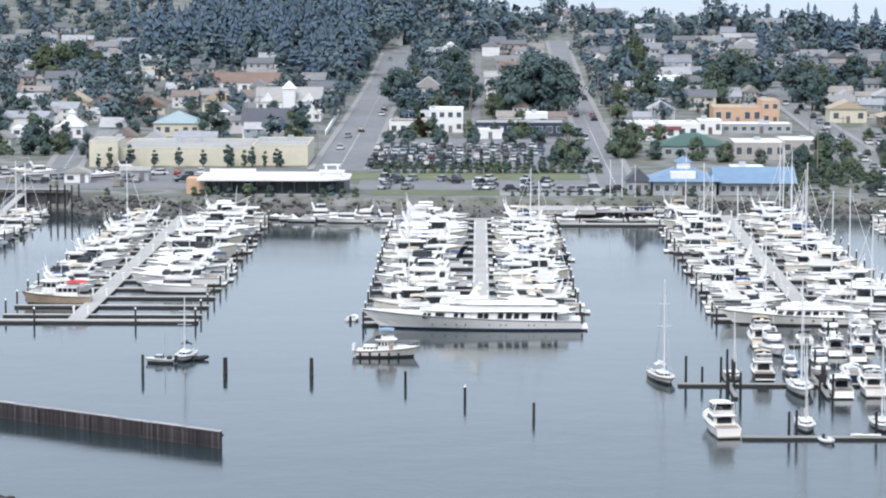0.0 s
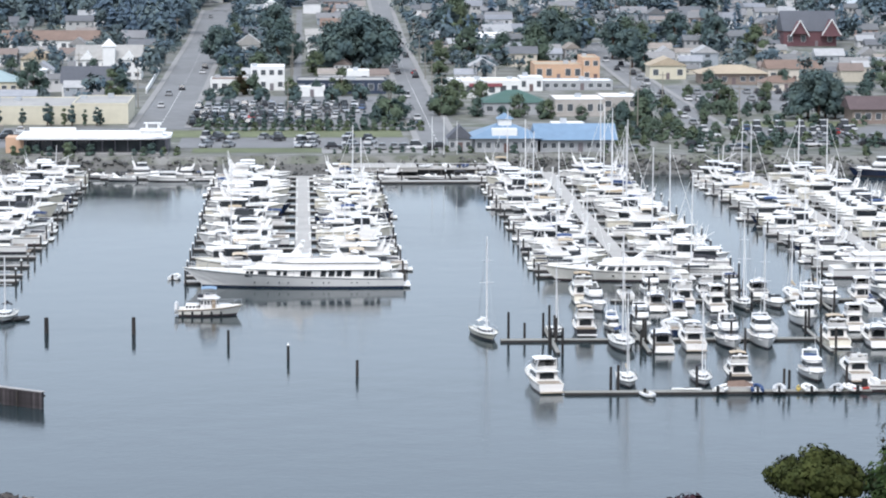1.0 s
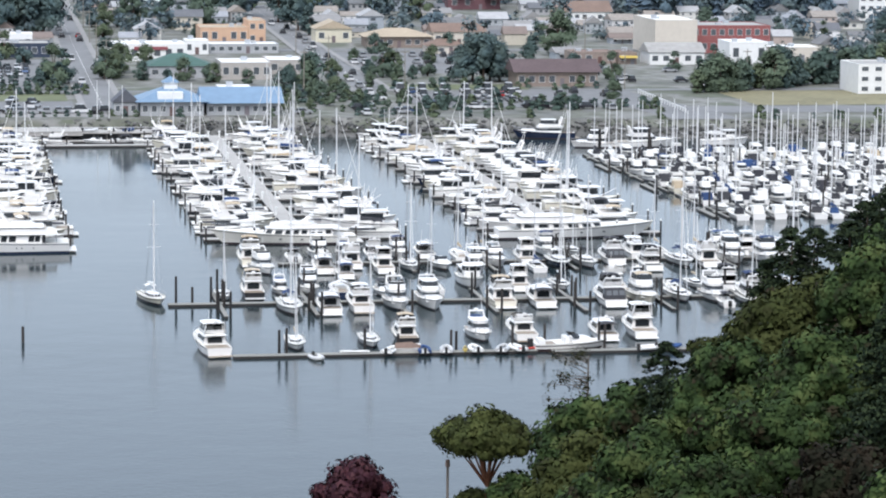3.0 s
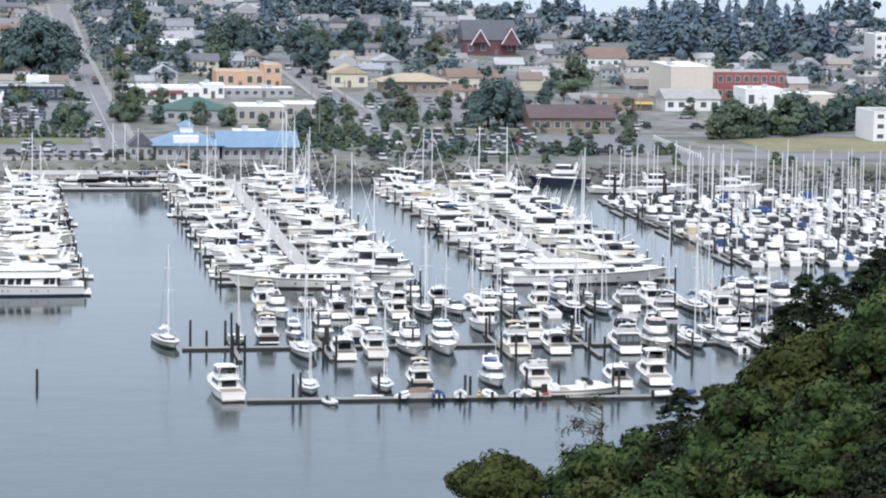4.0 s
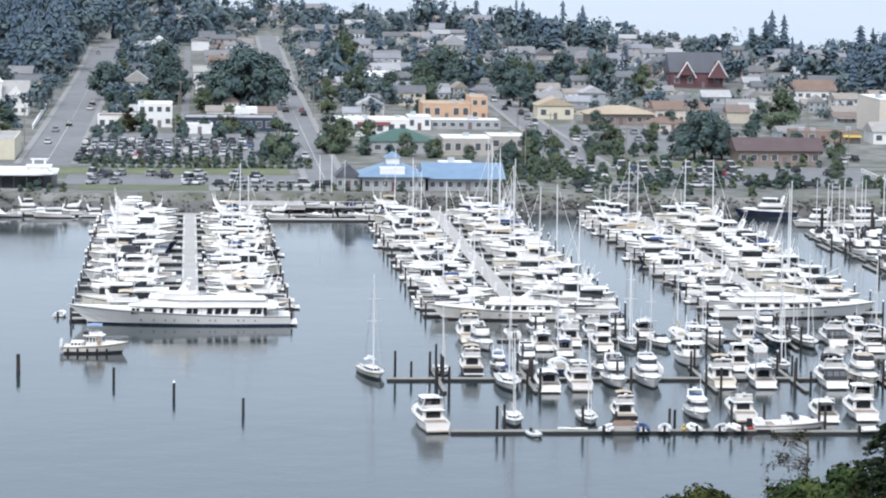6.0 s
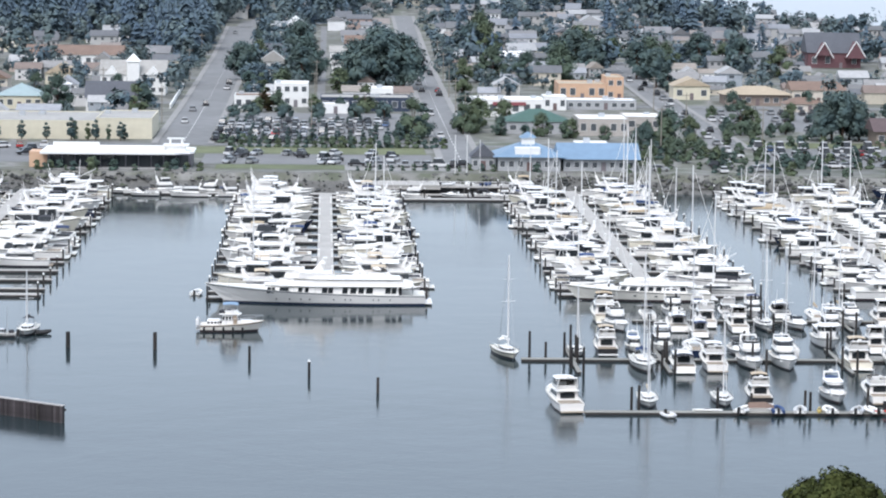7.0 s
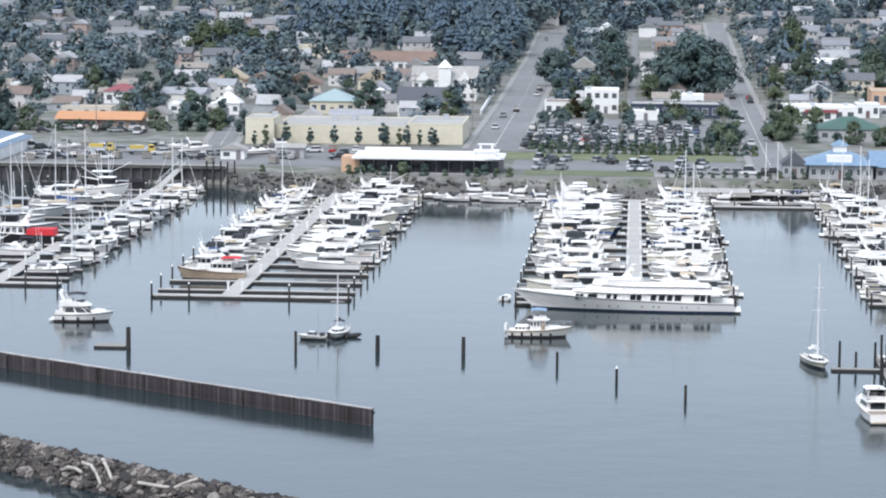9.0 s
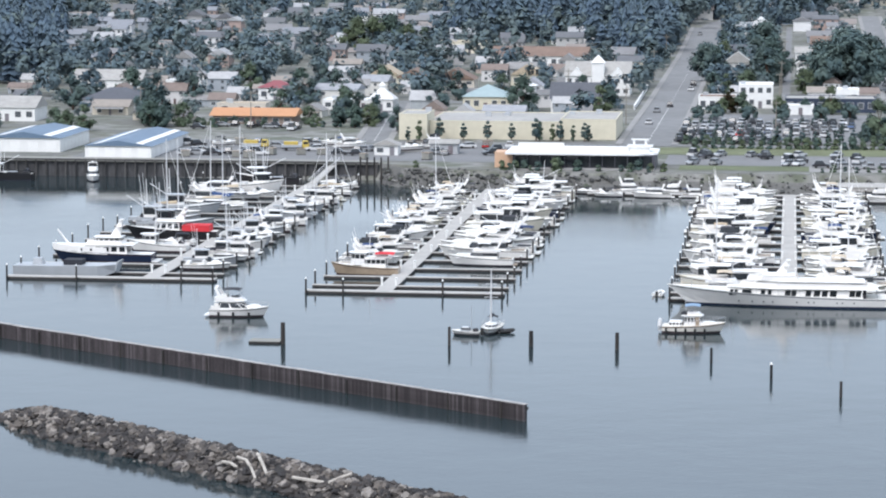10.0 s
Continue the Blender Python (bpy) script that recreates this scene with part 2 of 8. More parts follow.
def water_material():
    m = bpy.data.materials.new("harbour water")
    m.use_nodes = True
    n, l = m.node_tree.nodes, m.node_tree.links
    b = n["Principled BSDF"]
    b.inputs["Base Color"].default_value = (0.021, 0.033, 0.037, 1)
    b.inputs["Roughness"].default_value = 0.06
    b.inputs["IOR"].default_value = 1.33
    where = n.new("ShaderNodeNewGeometry")
    chop, drift, lanes = (n.new("ShaderNodeTexNoise") for _ in range(3))
    for tex, s, d in ((chop, 1.3, 3), (drift, 0.12, 3), (lanes, 0.012, 3)):
        tex.inputs["Scale"].default_value, tex.inputs["Detail"].default_value = s, d
    turn = n.new("ShaderNodeMapping")
    turn.inputs["Scale"].default_value = (0.5, 0.9, 1.0)
    turn.inputs["Rotation"].default_value = (0, 0, 0.5)
    l.new(where.outputs["Position"], chop.inputs["Vector"])
    l.new(where.outputs["Position"], drift.inputs["Vector"])
    l.new(where.outputs["Position"], turn.inputs["Vector"])
    l.new(turn.outputs[0], lanes.inputs["Vector"])
    add = n.new("ShaderNodeMath")
    add.operation = "MULTIPLY_ADD"
    add.inputs[1].default_value = 2.5
    l.new(drift.outputs["Fac"], add.inputs[0])
    l.new(chop.outputs["Fac"], add.inputs[2])
    spread = n.new("ShaderNodeMapRange")
    spread.inputs["From Min"].default_value, spread.inputs["From Max"].default_value = 0.35, 0.65
    spread.inputs["To Min"].default_value, spread.inputs["To Max"].default_value = 0.04, 0.15
    l.new(lanes.outputs["Fac"], spread.inputs["Value"])
    l.new(spread.outputs[0], b.inputs["Roughness"])
    bp = n.new("ShaderNodeBump")
    bp.inputs["Strength"].default_value, bp.inputs["Distance"].default_value = 0.3, 0.04
    gust = n.new("ShaderNodeMapRange")
    gust.inputs["From Min"].default_value, gust.inputs["From Max"].default_value = 0.38, 0.62
    gust.inputs["To Min"].default_value, gust.inputs["To Max"].default_value = 0.2, 0.62
    l.new(lanes.outputs["Fac"], gust.inputs["Value"])
    parts_, open_sea, calm = n.new("ShaderNodeSeparateXYZ"), n.new("ShaderNodeMapRange"), n.new("ShaderNodeMath")
    l.new(where.outputs["Position"], parts_.inputs[0])
    open_sea.inputs["From Min"].default_value, open_sea.inputs["From Max"].default_value = 800, 1300
    open_sea.inputs["To Min"].default_value, open_sea.inputs["To Max"].default_value = 1.0, 0.05
    l.new(parts_.outputs["Y"], open_sea.inputs["Value"])
    calm.operation = "MULTIPLY"
    l.new(gust.outputs[0], calm.inputs[0])
    l.new(open_sea.outputs[0], calm.inputs[1])
    l.new(calm.outputs[0], bp.inputs["Strength"])
    l.new(add.outputs[0], bp.inputs["Height"])
    l.new(bp.outputs[0], b.inputs["Normal"])
    return m


WATER = water_material()
# Pale base colour stands in for haze and sky brightness over the water.
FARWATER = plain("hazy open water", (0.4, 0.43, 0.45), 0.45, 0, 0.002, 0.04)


# ---- building tools ----
class Geo:
    """Collects faces for one mesh."""

    def __init__(self):
        self.v, self.f, self.made, self.slots, self.soft = [], [], None, {}, []

    def add(self, vs, fs):
        o = len(self.v)
        self.v += [tuple(p) for p in vs]
        self.f += [tuple(i + o for i in f) for f in fs]
        return self

    def box(self, x0, y0, z0, x1, y1, z1):
        return self.add([(x0, y0, z0), (x1, y0, z0), (x1, y1, z0), (x0, y1, z0), (x0, y0, z1), (x1, y0, z1), (x1, y1, z1), (x0, y1, z1)],
                        [(3, 2, 1, 0), (4, 5, 6, 7), (0, 1, 5, 4), (1, 2, 6, 5), (2, 3, 7, 6), (3, 0, 4, 7)])

    def loft(self, rings, caps=True):
        k = len(rings[0])
        vs = [p for r in rings for p in r]
        fs = [(a * k + j, a * k + (j + 1) % k, (a + 1) * k + (j + 1) % k, (a + 1) * k + j) for a in range(len(rings) - 1) for j in range(k)]
        if caps:
            fs += [tuple(range(k - 1, -1, -1)), tuple((len(rings) - 1) * k + j for j in range(k))]
        return self.add(vs, fs)

    def tube(self, p0, p1, r0, r1=None, n=6):
        r1 = r0 if r1 is None else r1
        a, b = Vector(p0), Vector(p1)
        q = (b - a).to_track_quat("Z", "Y")
        ring = [q @ Vector((math.cos(2 * math.pi * j / n), math.sin(2 * math.pi * j / n), 0)) for j in range(n)]
        return self.loft([[a + r * r0 for r in ring], [b + r * r1 for r in ring]])

    def path(self, pts, r, n=5):
        pts = [Vector(p) for p in pts]
        rings = []
        for k, p in enumerate(pts):
            way = pts[min(k + 1, len(pts) - 1)] - pts[max(k - 1, 0)]
            q = way.to_track_quat("Z", "Y")
            rings.append([p + q @ Vector((r * math.cos(2 * math.pi * j / n), r * math.sin(2 * math.pi * j / n), 0)) for j in range(n)])
        return self.loft(rings)

    def weld(self):
        seat_, order = {}, []
        for p in self.v:
            key = tuple(round(c, 4) for c in p)
            order.append(seat_.setdefault(key, len(seat_)))
        self.v = list(seat_)
        self.f = [tuple(dict.fromkeys(order[i] for i in f)) for f in self.f]
        return self

    def grid(self, rows):
        k = len(rows[0])
        return self.add([p for r in rows for p in r], [(a * k + j, a * k + j + 1, (a + 1) * k + j + 1, (a + 1) * k + j) for a in range(len(rows) - 1) for j in range(k - 1)])

    def mesh(self, name):
        if self.made is None:
            self.made = bpy.data.meshes.new(name)
            self.made.from_pydata(self.v, [], self.f)
            if self.soft and len(self.soft) == len(self.v):
                self.made.polygons.foreach_set("use_smooth", [True] * len(self.f))
                self.made.normals_split_custom_set_from_vertices(self.soft)
            for k, (a, b) in enumerate(self.slots.values()):
                for j in range(a, b):
                    self.made.polygons[j].material_index = k + 1
        return self.made


def part(name, geo, material, parent=None, label="", smooth=False, at=None):
    me = geo.mesh(name)
    if not me.materials:
        me.materials.append(material)
        for extra in geo.slots:
            me.materials.append(extra)
    if smooth:
        me.polygons.foreach_set("use_smooth", [True] * len(me.polygons))
    ob = new(name, me)
    ob.parent = parent
    if at is not None:
        ob.matrix_basis = at
    if label:
        ob["label"] = label
    return ob


def thing(name, label, category, group="", m=None):
    ob = tagged(new(name), label, category, group)
    ob.empty_display_size = 0.3
    if m is not None:
        ob.matrix_basis = m
    return ob


def solid(name, geo, material, label, category="", group="", kind="", smooth=False):
    return tagged(part(name, geo, material, None, "", smooth), label, category, group, kind)


def second(geo, material, first):
    """Gives the faces from the index first on a second material."""
    geo.slots[material] = (first, len(geo.f))


def lerp(a, b, t):
    return a + (b - a) * t


def step(a, b, x):
    t = min(1.0, max(0.0, (x - a) / (b - a)))
    return t * t * (3 - 2 * t)


rng = random.Random(7)


# ---- land and water ----
SHORE = [(-1300, 690), (-180, 684), (-100, 682), (-94, 668), (-45, 662), (40, 664), (60, 668), (125, 660), (200, 652), (300, 640), (1300, 600)]


def shore_y(x):
    for (a, ya), (b, yb) in zip(SHORE, SHORE[1:]):
        if x <= b:
            return lerp(ya, yb, (x - a) / (b - a))
    return SHORE[-1][1]


def back_y(x):
    return lerp(lerp(lerp(2500, 1900, step(-300, -120, x)), 1590, step(-50, 15, x)), 1330, step(60, 330, x))


def land_z(x, y):
    rise = 4.0 + max(0.0, y - 900) * 0.008
    crest = 0.021 * max(0.0, y - 1150) * step(-170, -60, x) * (1 - 0.8 * step(150, 300, x))
    return rise + crest + 34 * step(-70, -330, x) * step(1250, 2100, y)


def slope_z(x, y):
    """The hill on which the camera stands, with a wooded spur beside the near docks."""
    z = 64.3 - 0.40 * min(max(y, 0), 150) - 0.2 * max(0.0, y - 150) + 0.75 * max(0.0, x - 18)
    z = lerp(z, -4.0, step(188, 246, y - 0.12 * max(0, x)))
    return min(z, 64.3)


g = Geo()
g.grid([[(x, y, 0.0) for x in (-9000, -600, 600, 9000)] for y in (-3000, 0, 700, 1640)])
solid("water", g, WATER, "calm grey-blue harbour water with faint ripples", "water", kind="structure")

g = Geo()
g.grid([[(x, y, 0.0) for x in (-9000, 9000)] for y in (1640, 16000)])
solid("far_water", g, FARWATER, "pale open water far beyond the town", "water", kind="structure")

xs = [-1300, -900, -600, -450] + [-360 + 20 * k for k in range(37)] + [420, 520, 700, 1000, 1300]
g = Geo()
rows = []
for s in [-2, -1, 0] + [k / 60 for k in range(1, 61)] + [1.02]:
    row = []
    for x in xs:
        a, b = shore_y(x), back_y(x)
        if s == -2:
            row.append((x, a - 7, -2.5))
        elif s == -1:
            row.append((x, a - 2.5, 1.2))
        elif s > 1:
            row.append((x, b + 30, -3))
        else:
            y = lerp(a, b, s * s * 0.35 + s * 0.65)
            row.append((x, y, land_z(x, y)))
    rows.append(row)
g.grid(rows)
GROUNDM = ramp_mat("town ground", [(0.1, 0.11, 0.085), (0.17, 0.17, 0.16), (0.12, 0.125, 0.095), (0.21, 0.207, 0.195), (0.1, 0.11, 0.08)], 0.95, 0, 0.3, 0.3, 0.2, "place", patches=0.045)
solid("ground", g, GROUNDM, "low town ground of grass, earth and yards", "ground", kind="structure")

g = Geo()
g.grid([[(x, y, slope_z(x, y) + 0.5 * math.sin(x * 0.9) * math.sin(y * 0.7) * step(8, 40, y)) for x in range(-240, 261, 5)] for y in range(-120, 261, 5)])
solid("hillside", g, SOIL, "steep scrubby hillside falling to the water", "hillside", kind="structure")


def strip(name, x0, x1, y0, y1, material, label, lift=0.05, skew=0.0, kind="structure", category="road"):
    g = Geo()
    n = max(2, int((y1 - y0) / 12))
    g.grid([[(x + skew * (k / n), lerp(y0, y1, k / n), land_z(x, lerp(y0, y1, k / n)) + lift) for x in np.linspace(x0, x1, max(2, int((x1 - x0) / 12) + 1))] for k in range(n + 1)])
    return solid(name, g, material, label, category, kind=kind)


STREETS = [(-43.6, -30.6, 742, 1315, -0.5, "avenue"), (29.8, 38, 690, 1400, 4.5, "street"), (-2.5, 0.2, 890, 1320, 0.8, "lane"), (102.9, 111.4, 738, 1130, 7.1, "street"), (-113.5, -106.5, 745, 890, -14.0, "street")]
for x0, x1, y0, y1, sk, nm in STREETS:
    strip("road", x0, x1, y0, y1, ROADM, "grey asphalt %s running uphill through town" % nm, 0.10, sk)
    if nm != "lane":
        for a, b in ((x0 - 1.8, x0), (x1, x1 + 1.8)):
            strip("pavement", a, b, y0, y1, PAVE, "pale concrete pavement beside a road", 0.22, sk, category="pavement")
        g = Geo()
        mid = (x0 + x1) / 2
        for k in range(int((y1 - y0) / 9)):
            y = y0 + 9 * k
            x = mid + sk * (y - y0) / (y1 - y0)
            z = land_z(x, y) + 0.115
            g.add([(x - 0.12, y, z), (x + 0.12, y, z), (x + 0.12, y + 4, z), (x - 0.12, y + 4, z)], [(0, 1, 2, 3)])
        solid("trim", g, PAINT, "worn white centre line on the road", "road marking", kind="structure")
g = Geo()
g.grid([[(x + w, y, land_z(x, y) + 0.1) for w in (-3.8, 0, 3.8)] for x, y in ((-37.6, 1309), (-36.2, 1330), (-33.0, 1352), (-28.5, 1375), (-23.5, 1400), (-19.0, 1425), (-15.5, 1452), (-13.0, 1480))])
solid("road", g, ROADM, "grey asphalt avenue bending over the crest", "road", kind="structure")
strip("road", -330, 330, 738, 744, ROADM, "grey asphalt road along the waterfront", 0.08)
strip("road", -330, 330, 893, 902, ROADM, "grey asphalt cross street", 0.08)
strip("road", -330, 330, 1010, 1017, ROADM, "grey asphalt cross street", 0.08)
strip("road", -330, 330, 1150, 1157, ROADM, "grey asphalt cross street", 0.08)
strip("car_park", -30, 27, 684.5, 713, ASPHALT, "asphalt waterfront car park", 0.055, category="car park")
strip("car_park", -28, 26, 750, 858, ASPHALT, "asphalt sales yard full of vehicles", 0.055, category="car park")
strip("pavement", 5, 34, 670, 690, PAVE, "pale paved forecourt behind the promenade", 0.05, category="pavement")
strip("car_park", 112, 176, 690, 738, ASPHALT, "asphalt car park beside the marina", 0.055, category="car park")
strip("car_park", -178, -70, 686, 736, ASPHALT, "asphalt boatyard apron", 0.055, category="car park")
strip("car_park", 176, 330, 672, 690, ROADM, "grey asphalt road to the marina", 0.06, category="road")
strip("road", 168, 185, 655, 737, ROADM, "grey asphalt road curving down to the marina", 0.075, -10.0)
strip("car_park", 113, 160, 800, 890, ASPHALT, "asphalt shop car park", 0.055, category="car park")
strip("lawn", -26, 5, 672, 684, GRASS, "strip of mown waterfront lawn", 0.05, category="lawn")
strip("lawn", -33, 26, 714, 735, GRASS, "rough grass verge beside the road", 0.06, category="lawn")
strip("lawn", 199, 300, 693, 736, DRYGRASS, "dry grass field by the marina", 0.05, category="lawn")
strip("lawn", 112, 150, 742, 760, GRASS, "grass verge beside the car park", 0.09, category="lawn")


# ---- boats ----
LITE = False  # far berths leave out fittings too small to show


def hull_parts(th, L, B, zb, zs, hullmat, fine=1.0, deckmat=None, stripemat=None, on_deck=None):
    """Topsides, boot stripe and deck of a hull, bow towards +x, waterline at z = 0."""
    n = 12

    def half(u, t):
        top = 1 - max(0.0, (u - 0.5) / 0.5) ** 2.6
        low = 1 - max(0.0, (u - 0.25) / 0.75) ** (1.8 / fine)
        stern = 0.88 + 0.12 * min(1.0, u / 0.25)
        return max(0.015, B / 2 * stern * lerp(0.86 * low, top, max(0.0, t)))

    def sheer(u):
        return lerp(zs, zb, u ** 1.8)

    def ring(z_of, side):
        out = []
        for k in range(n + 1):
            u = k / n
            z = z_of(u)
            t = min(1.0, max(0.0, z / sheer(u)))
            x = -L / 2 + L * u - 0.10 * L * u ** 4 * (1 - t)
            out.append((x, side * half(u, t) * (0.6 if z < -0.2 else 1), z))
        return out

    levels = [lambda u: -0.45, lambda u: 0.0, lambda u: 0.34, lambda u: 0.34 + 0.5 * (sheer(u) - 0.34), lambda u: sheer(u) - 0.3, lambda u: sheer(u) - 0.19, sheer]
    hull, stripe = Geo(), Geo()
    for side in (1, -1):
        rings = [ring(z, side) for z in levels]
        hull.grid([rings[0], rings[1]][::side])
        stripe.grid([rings[1], rings[2]][::side])
        stripe.grid([[(x, y + 0.02 * side, z) for x, y, z in rings[4]], [(x, y + 0.02 * side, z) for x, y, z in rings[5]]][::side])
        hull.grid(rings[2:5][::side])
        hull.grid(rings[5:][::side])
    left, right = [ring(z, 1)[0] for z in levels], [ring(z, -1)[0] for z in levels]
    hull.grid([left, right])
    if LITE:
        cut = len(hull.f)
        hull.add(stripe.v, stripe.f)
        second(hull, stripemat or STRIPE, cut)
    else:
        part("boot_stripe", stripe, stripemat or STRIPE, th)
    part("hull", hull.weld(), hullmat, th, smooth=False)
    deck = on_deck or Geo()
    l, r = ring(sheer, 1), ring(sheer, -1)
    deck.grid([[(x, y * 0.97, z - 0.1) for x, y, z in l], [(x, y * 0.97, z - 0.1) for x, y, z in r]])
    part("deck", deck, deckmat or DECK, th)
    return sheer


def cab_ring(x0, x1, w, nose, z):
    """A plan outline with a narrowed, chamfered front end."""
    xm = lerp(x0, x1, 0.72)
    return [(x0, -w, z), (xm, -w, z), (x1 - 0.12 * (x1 - x0), -w * lerp(1, nose, 0.6), z), (x1, -w * nose * 0.6, z), (x1, w * nose * 0.6, z),
            (x1 - 0.12 * (x1 - x0), w * lerp(1, nose, 0.6), z), (xm, w, z), (x0, w, z)]


def cabin(th, name, x0, x1, w, z0, z1, front=1.0, back=0.2, lean=0.1, nose=0.75, mat=None, panes=4, sill=0.4, head=0.82, aft=True, label="", gap=0.07):
    """A deckhouse with raked ends and its window panes along each side and round the front."""
    low, high = cab_ring(x0, x1, w, nose, z0), cab_ring(x0 + back, x1 - front, w - lean, nose, z1)
    mid_x, brow = (x0 + x1) / 2, []
    for h, q in ((0.88, 1.0), (1.0, 0.9)):
        brow.append([(mid_x + (p[0] - mid_x) * q, p[1] * q, p[2]) for p in (Vector(a).lerp(Vector(b), h) for a, b in zip(low, high))])
    ob = part(name, Geo().loft([low, *brow]), mat or GEL, th, label)
    if not panes:
        return ob
    if LITE:
        sill, head = sill - 0.12, min(0.95, head + 0.06)
    rings = []
    for h in (sill, head):
        rings.append([Vector(a).lerp(Vector(b), h) for a, b in zip(low, high)])

    def glaze(edges, counts, nm):
        gg = Geo()
        for e, cnt in zip(edges, counts):
            a0, a1 = rings[0][e], rings[0][(e + 1) % 8]
            b0, b1 = rings[1][e], rings[1][(e + 1) % 8]
            out = (a1 - a0).cross(b0 - a0).normalized() * 0.03
            if not gap:
                out = Vector((0.03, 0, 0)) if "front" in nm else Vector((0, 0.03 if a0.y > 0 else -0.03, 0))
            for k in range(cnt):
                s, t = (k + gap) / cnt, (k + 1 - gap) / cnt
                q = [a0.lerp(a1, s), a0.lerp(a1, t), b0.lerp(b1, t), b0.lerp(b1, s)]
                if gap > 0.1:
                    part("window", Geo().loft([[p - out for p in q], [p + out for p in q]]), GLASS, ob)
                    continue
                gg.loft([[p - out for p in q], [p + out for p in q]])
        if gap > 0.1:
            return
        part("window", gg.weld() if not gap else gg, GLASS, ob)

    if LITE:
        band = [[p + Vector((0.02 if p.x > x1 - 0.3 else 0, 0.025 if p.y > 0 else -0.025, 0)) for p in r] for r in rings]
        part("window", Geo().loft(band, False), GLASS, th)
        return ob
    glaze([0, 1], [panes, 1], "window")
    glaze([6, 5], [panes, 1], "window")
    glaze([2, 3, 4], [1, 1, 1], "front_window")
    if aft:
        gg = Geo()
        gg.box(x0 + 0.02, -w * 0.5, lerp(z0, z1, 0.12), x0 + back * 0.5 + 0.0, w * 0.3, lerp(z0, z1, 0.85))
        gg.box(x0 - 0.06, -w * 0.62, lerp(z0, z1, 0.2), x0 + 0.02, w * 0.62, lerp(z0, z1, 0.8))
        part("door", gg, GLASS, ob)
    return ob


def rail(th, L, B, sheer, h=0.75, u0=0.45):
    if LITE:
        return
    gg = Geo()
    for s in (1, -1):
        pts = []
        for k in range(7):
            u = lerp(u0, 0.985, k / 6)
            w = B / 2 * (1 - max(0.0, (u - 0.5) / 0.5) ** 2.6) * 0.95
            pts.append((-L / 2 + L * u, s * w, sheer(u) + h))
        gg.path(pts, 0.03, 4)
        for p in pts:
            gg.tube((p[0], p[1], p[2] - h), p, 0.022, n=4)
    part("rail", gg, STEEL, th)


def slab(x0, x1, w, z, t, nose=0.8):
    def eased(q, h):
        m = (x0 + x1) / 2
        return [(m + (px - m) * (1 - (1 - q) * 0.4), py * q, h) for px, py, _ in cab_ring(x0, x1, w, nose, z)]

    return Geo().loft([eased(0.97, z), eased(1.0, z + t * 0.45), eased(0.93, z + t), eased(0.6, z + t * 1.35)])


def canopy(th, name, x0, x1, w, z0, z1, mat, label=""):
    """A canvas top on four poles, slightly crowned."""
    gg = Geo()
    rows_ = []
    for k in range(5):
        x = lerp(x0, x1, k / 4)
        c = 0.12 * math.sin(math.pi * k / 4)
        rows_.append([(x, y * w, z1 - 0.22 * y * y + c) for y in (-1, -0.5, 0, 0.5, 1)])
    gg.loft([r + [(x, y, z - 0.06) for x, y, z in r[::-1]] for r in rows_])
    hoops = [gg, gg] if LITE else [Geo(), Geo()]
    for hoop, x in zip(hoops, (x0 + 0.1, x1 - 0.1)):
        hoop.path([(x, -w * 0.95, z0), (x, -w * 0.95, z1 - 0.2), (x, 0, z1 - 0.06), (x, w * 0.95, z1 - 0.2), (x, w * 0.95, z0)], 0.025, 4)
    ob = part(name, gg, mat, th, label)
    if not LITE:
        for hoop in hoops:
            part("hoop", hoop, STEEL, ob)
    return ob


def arch(th, x, w, z0, z1, mat=None, rake=0.8):
    gg = Geo()
    for s in (1, -1):
        gg.loft([[(x - 0.35, s * w - 0.07, z0), (x + 0.35, s * w - 0.07, z0), (x + 0.35, s * w + 0.07, z0), (x - 0.35, s * w + 0.07, z0)],
                 [(x - rake - 0.2, s * w * 0.85 - 0.07, z1), (x - rake + 0.2, s * w * 0.85 - 0.07, z1), (x - rake + 0.2, s * w * 0.85 + 0.07, z1), (x - rake - 0.2, s * w * 0.85 + 0.07, z1)]])
    gg.box(x - rake - 0.25, -w * 0.9, z1 - 0.08, x - rake + 0.25, w * 0.9, z1 + 0.1)
    dome = gg if LITE else Geo()
    dome.loft([[(x - rake + 0.32 * math.cos(a * math.pi / 4), 0.32 * math.sin(a * math.pi / 4), z) for a in range(8)] for z in (z1 + 0.08, z1 + 0.38)])
    if LITE:
        for e, hgt in ((0.75, 2.6), (-0.75, 1.8)):
            gg.tube((x - rake, w * e, z1), (x - rake - 0.5, w * e, z1 + hgt), 0.05, 0.03, 4)
    ob = part("radar_arch", gg, mat or GEL, th)
    if LITE:
        return ob
    part("radar", dome, GEL, ob)
    part("antenna", Geo().tube((x - rake, w * 0.7, z1), (x - rake - 0.6, w * 0.7, z1 + 2.4), 0.025, n=4), GEL, ob)
    return ob


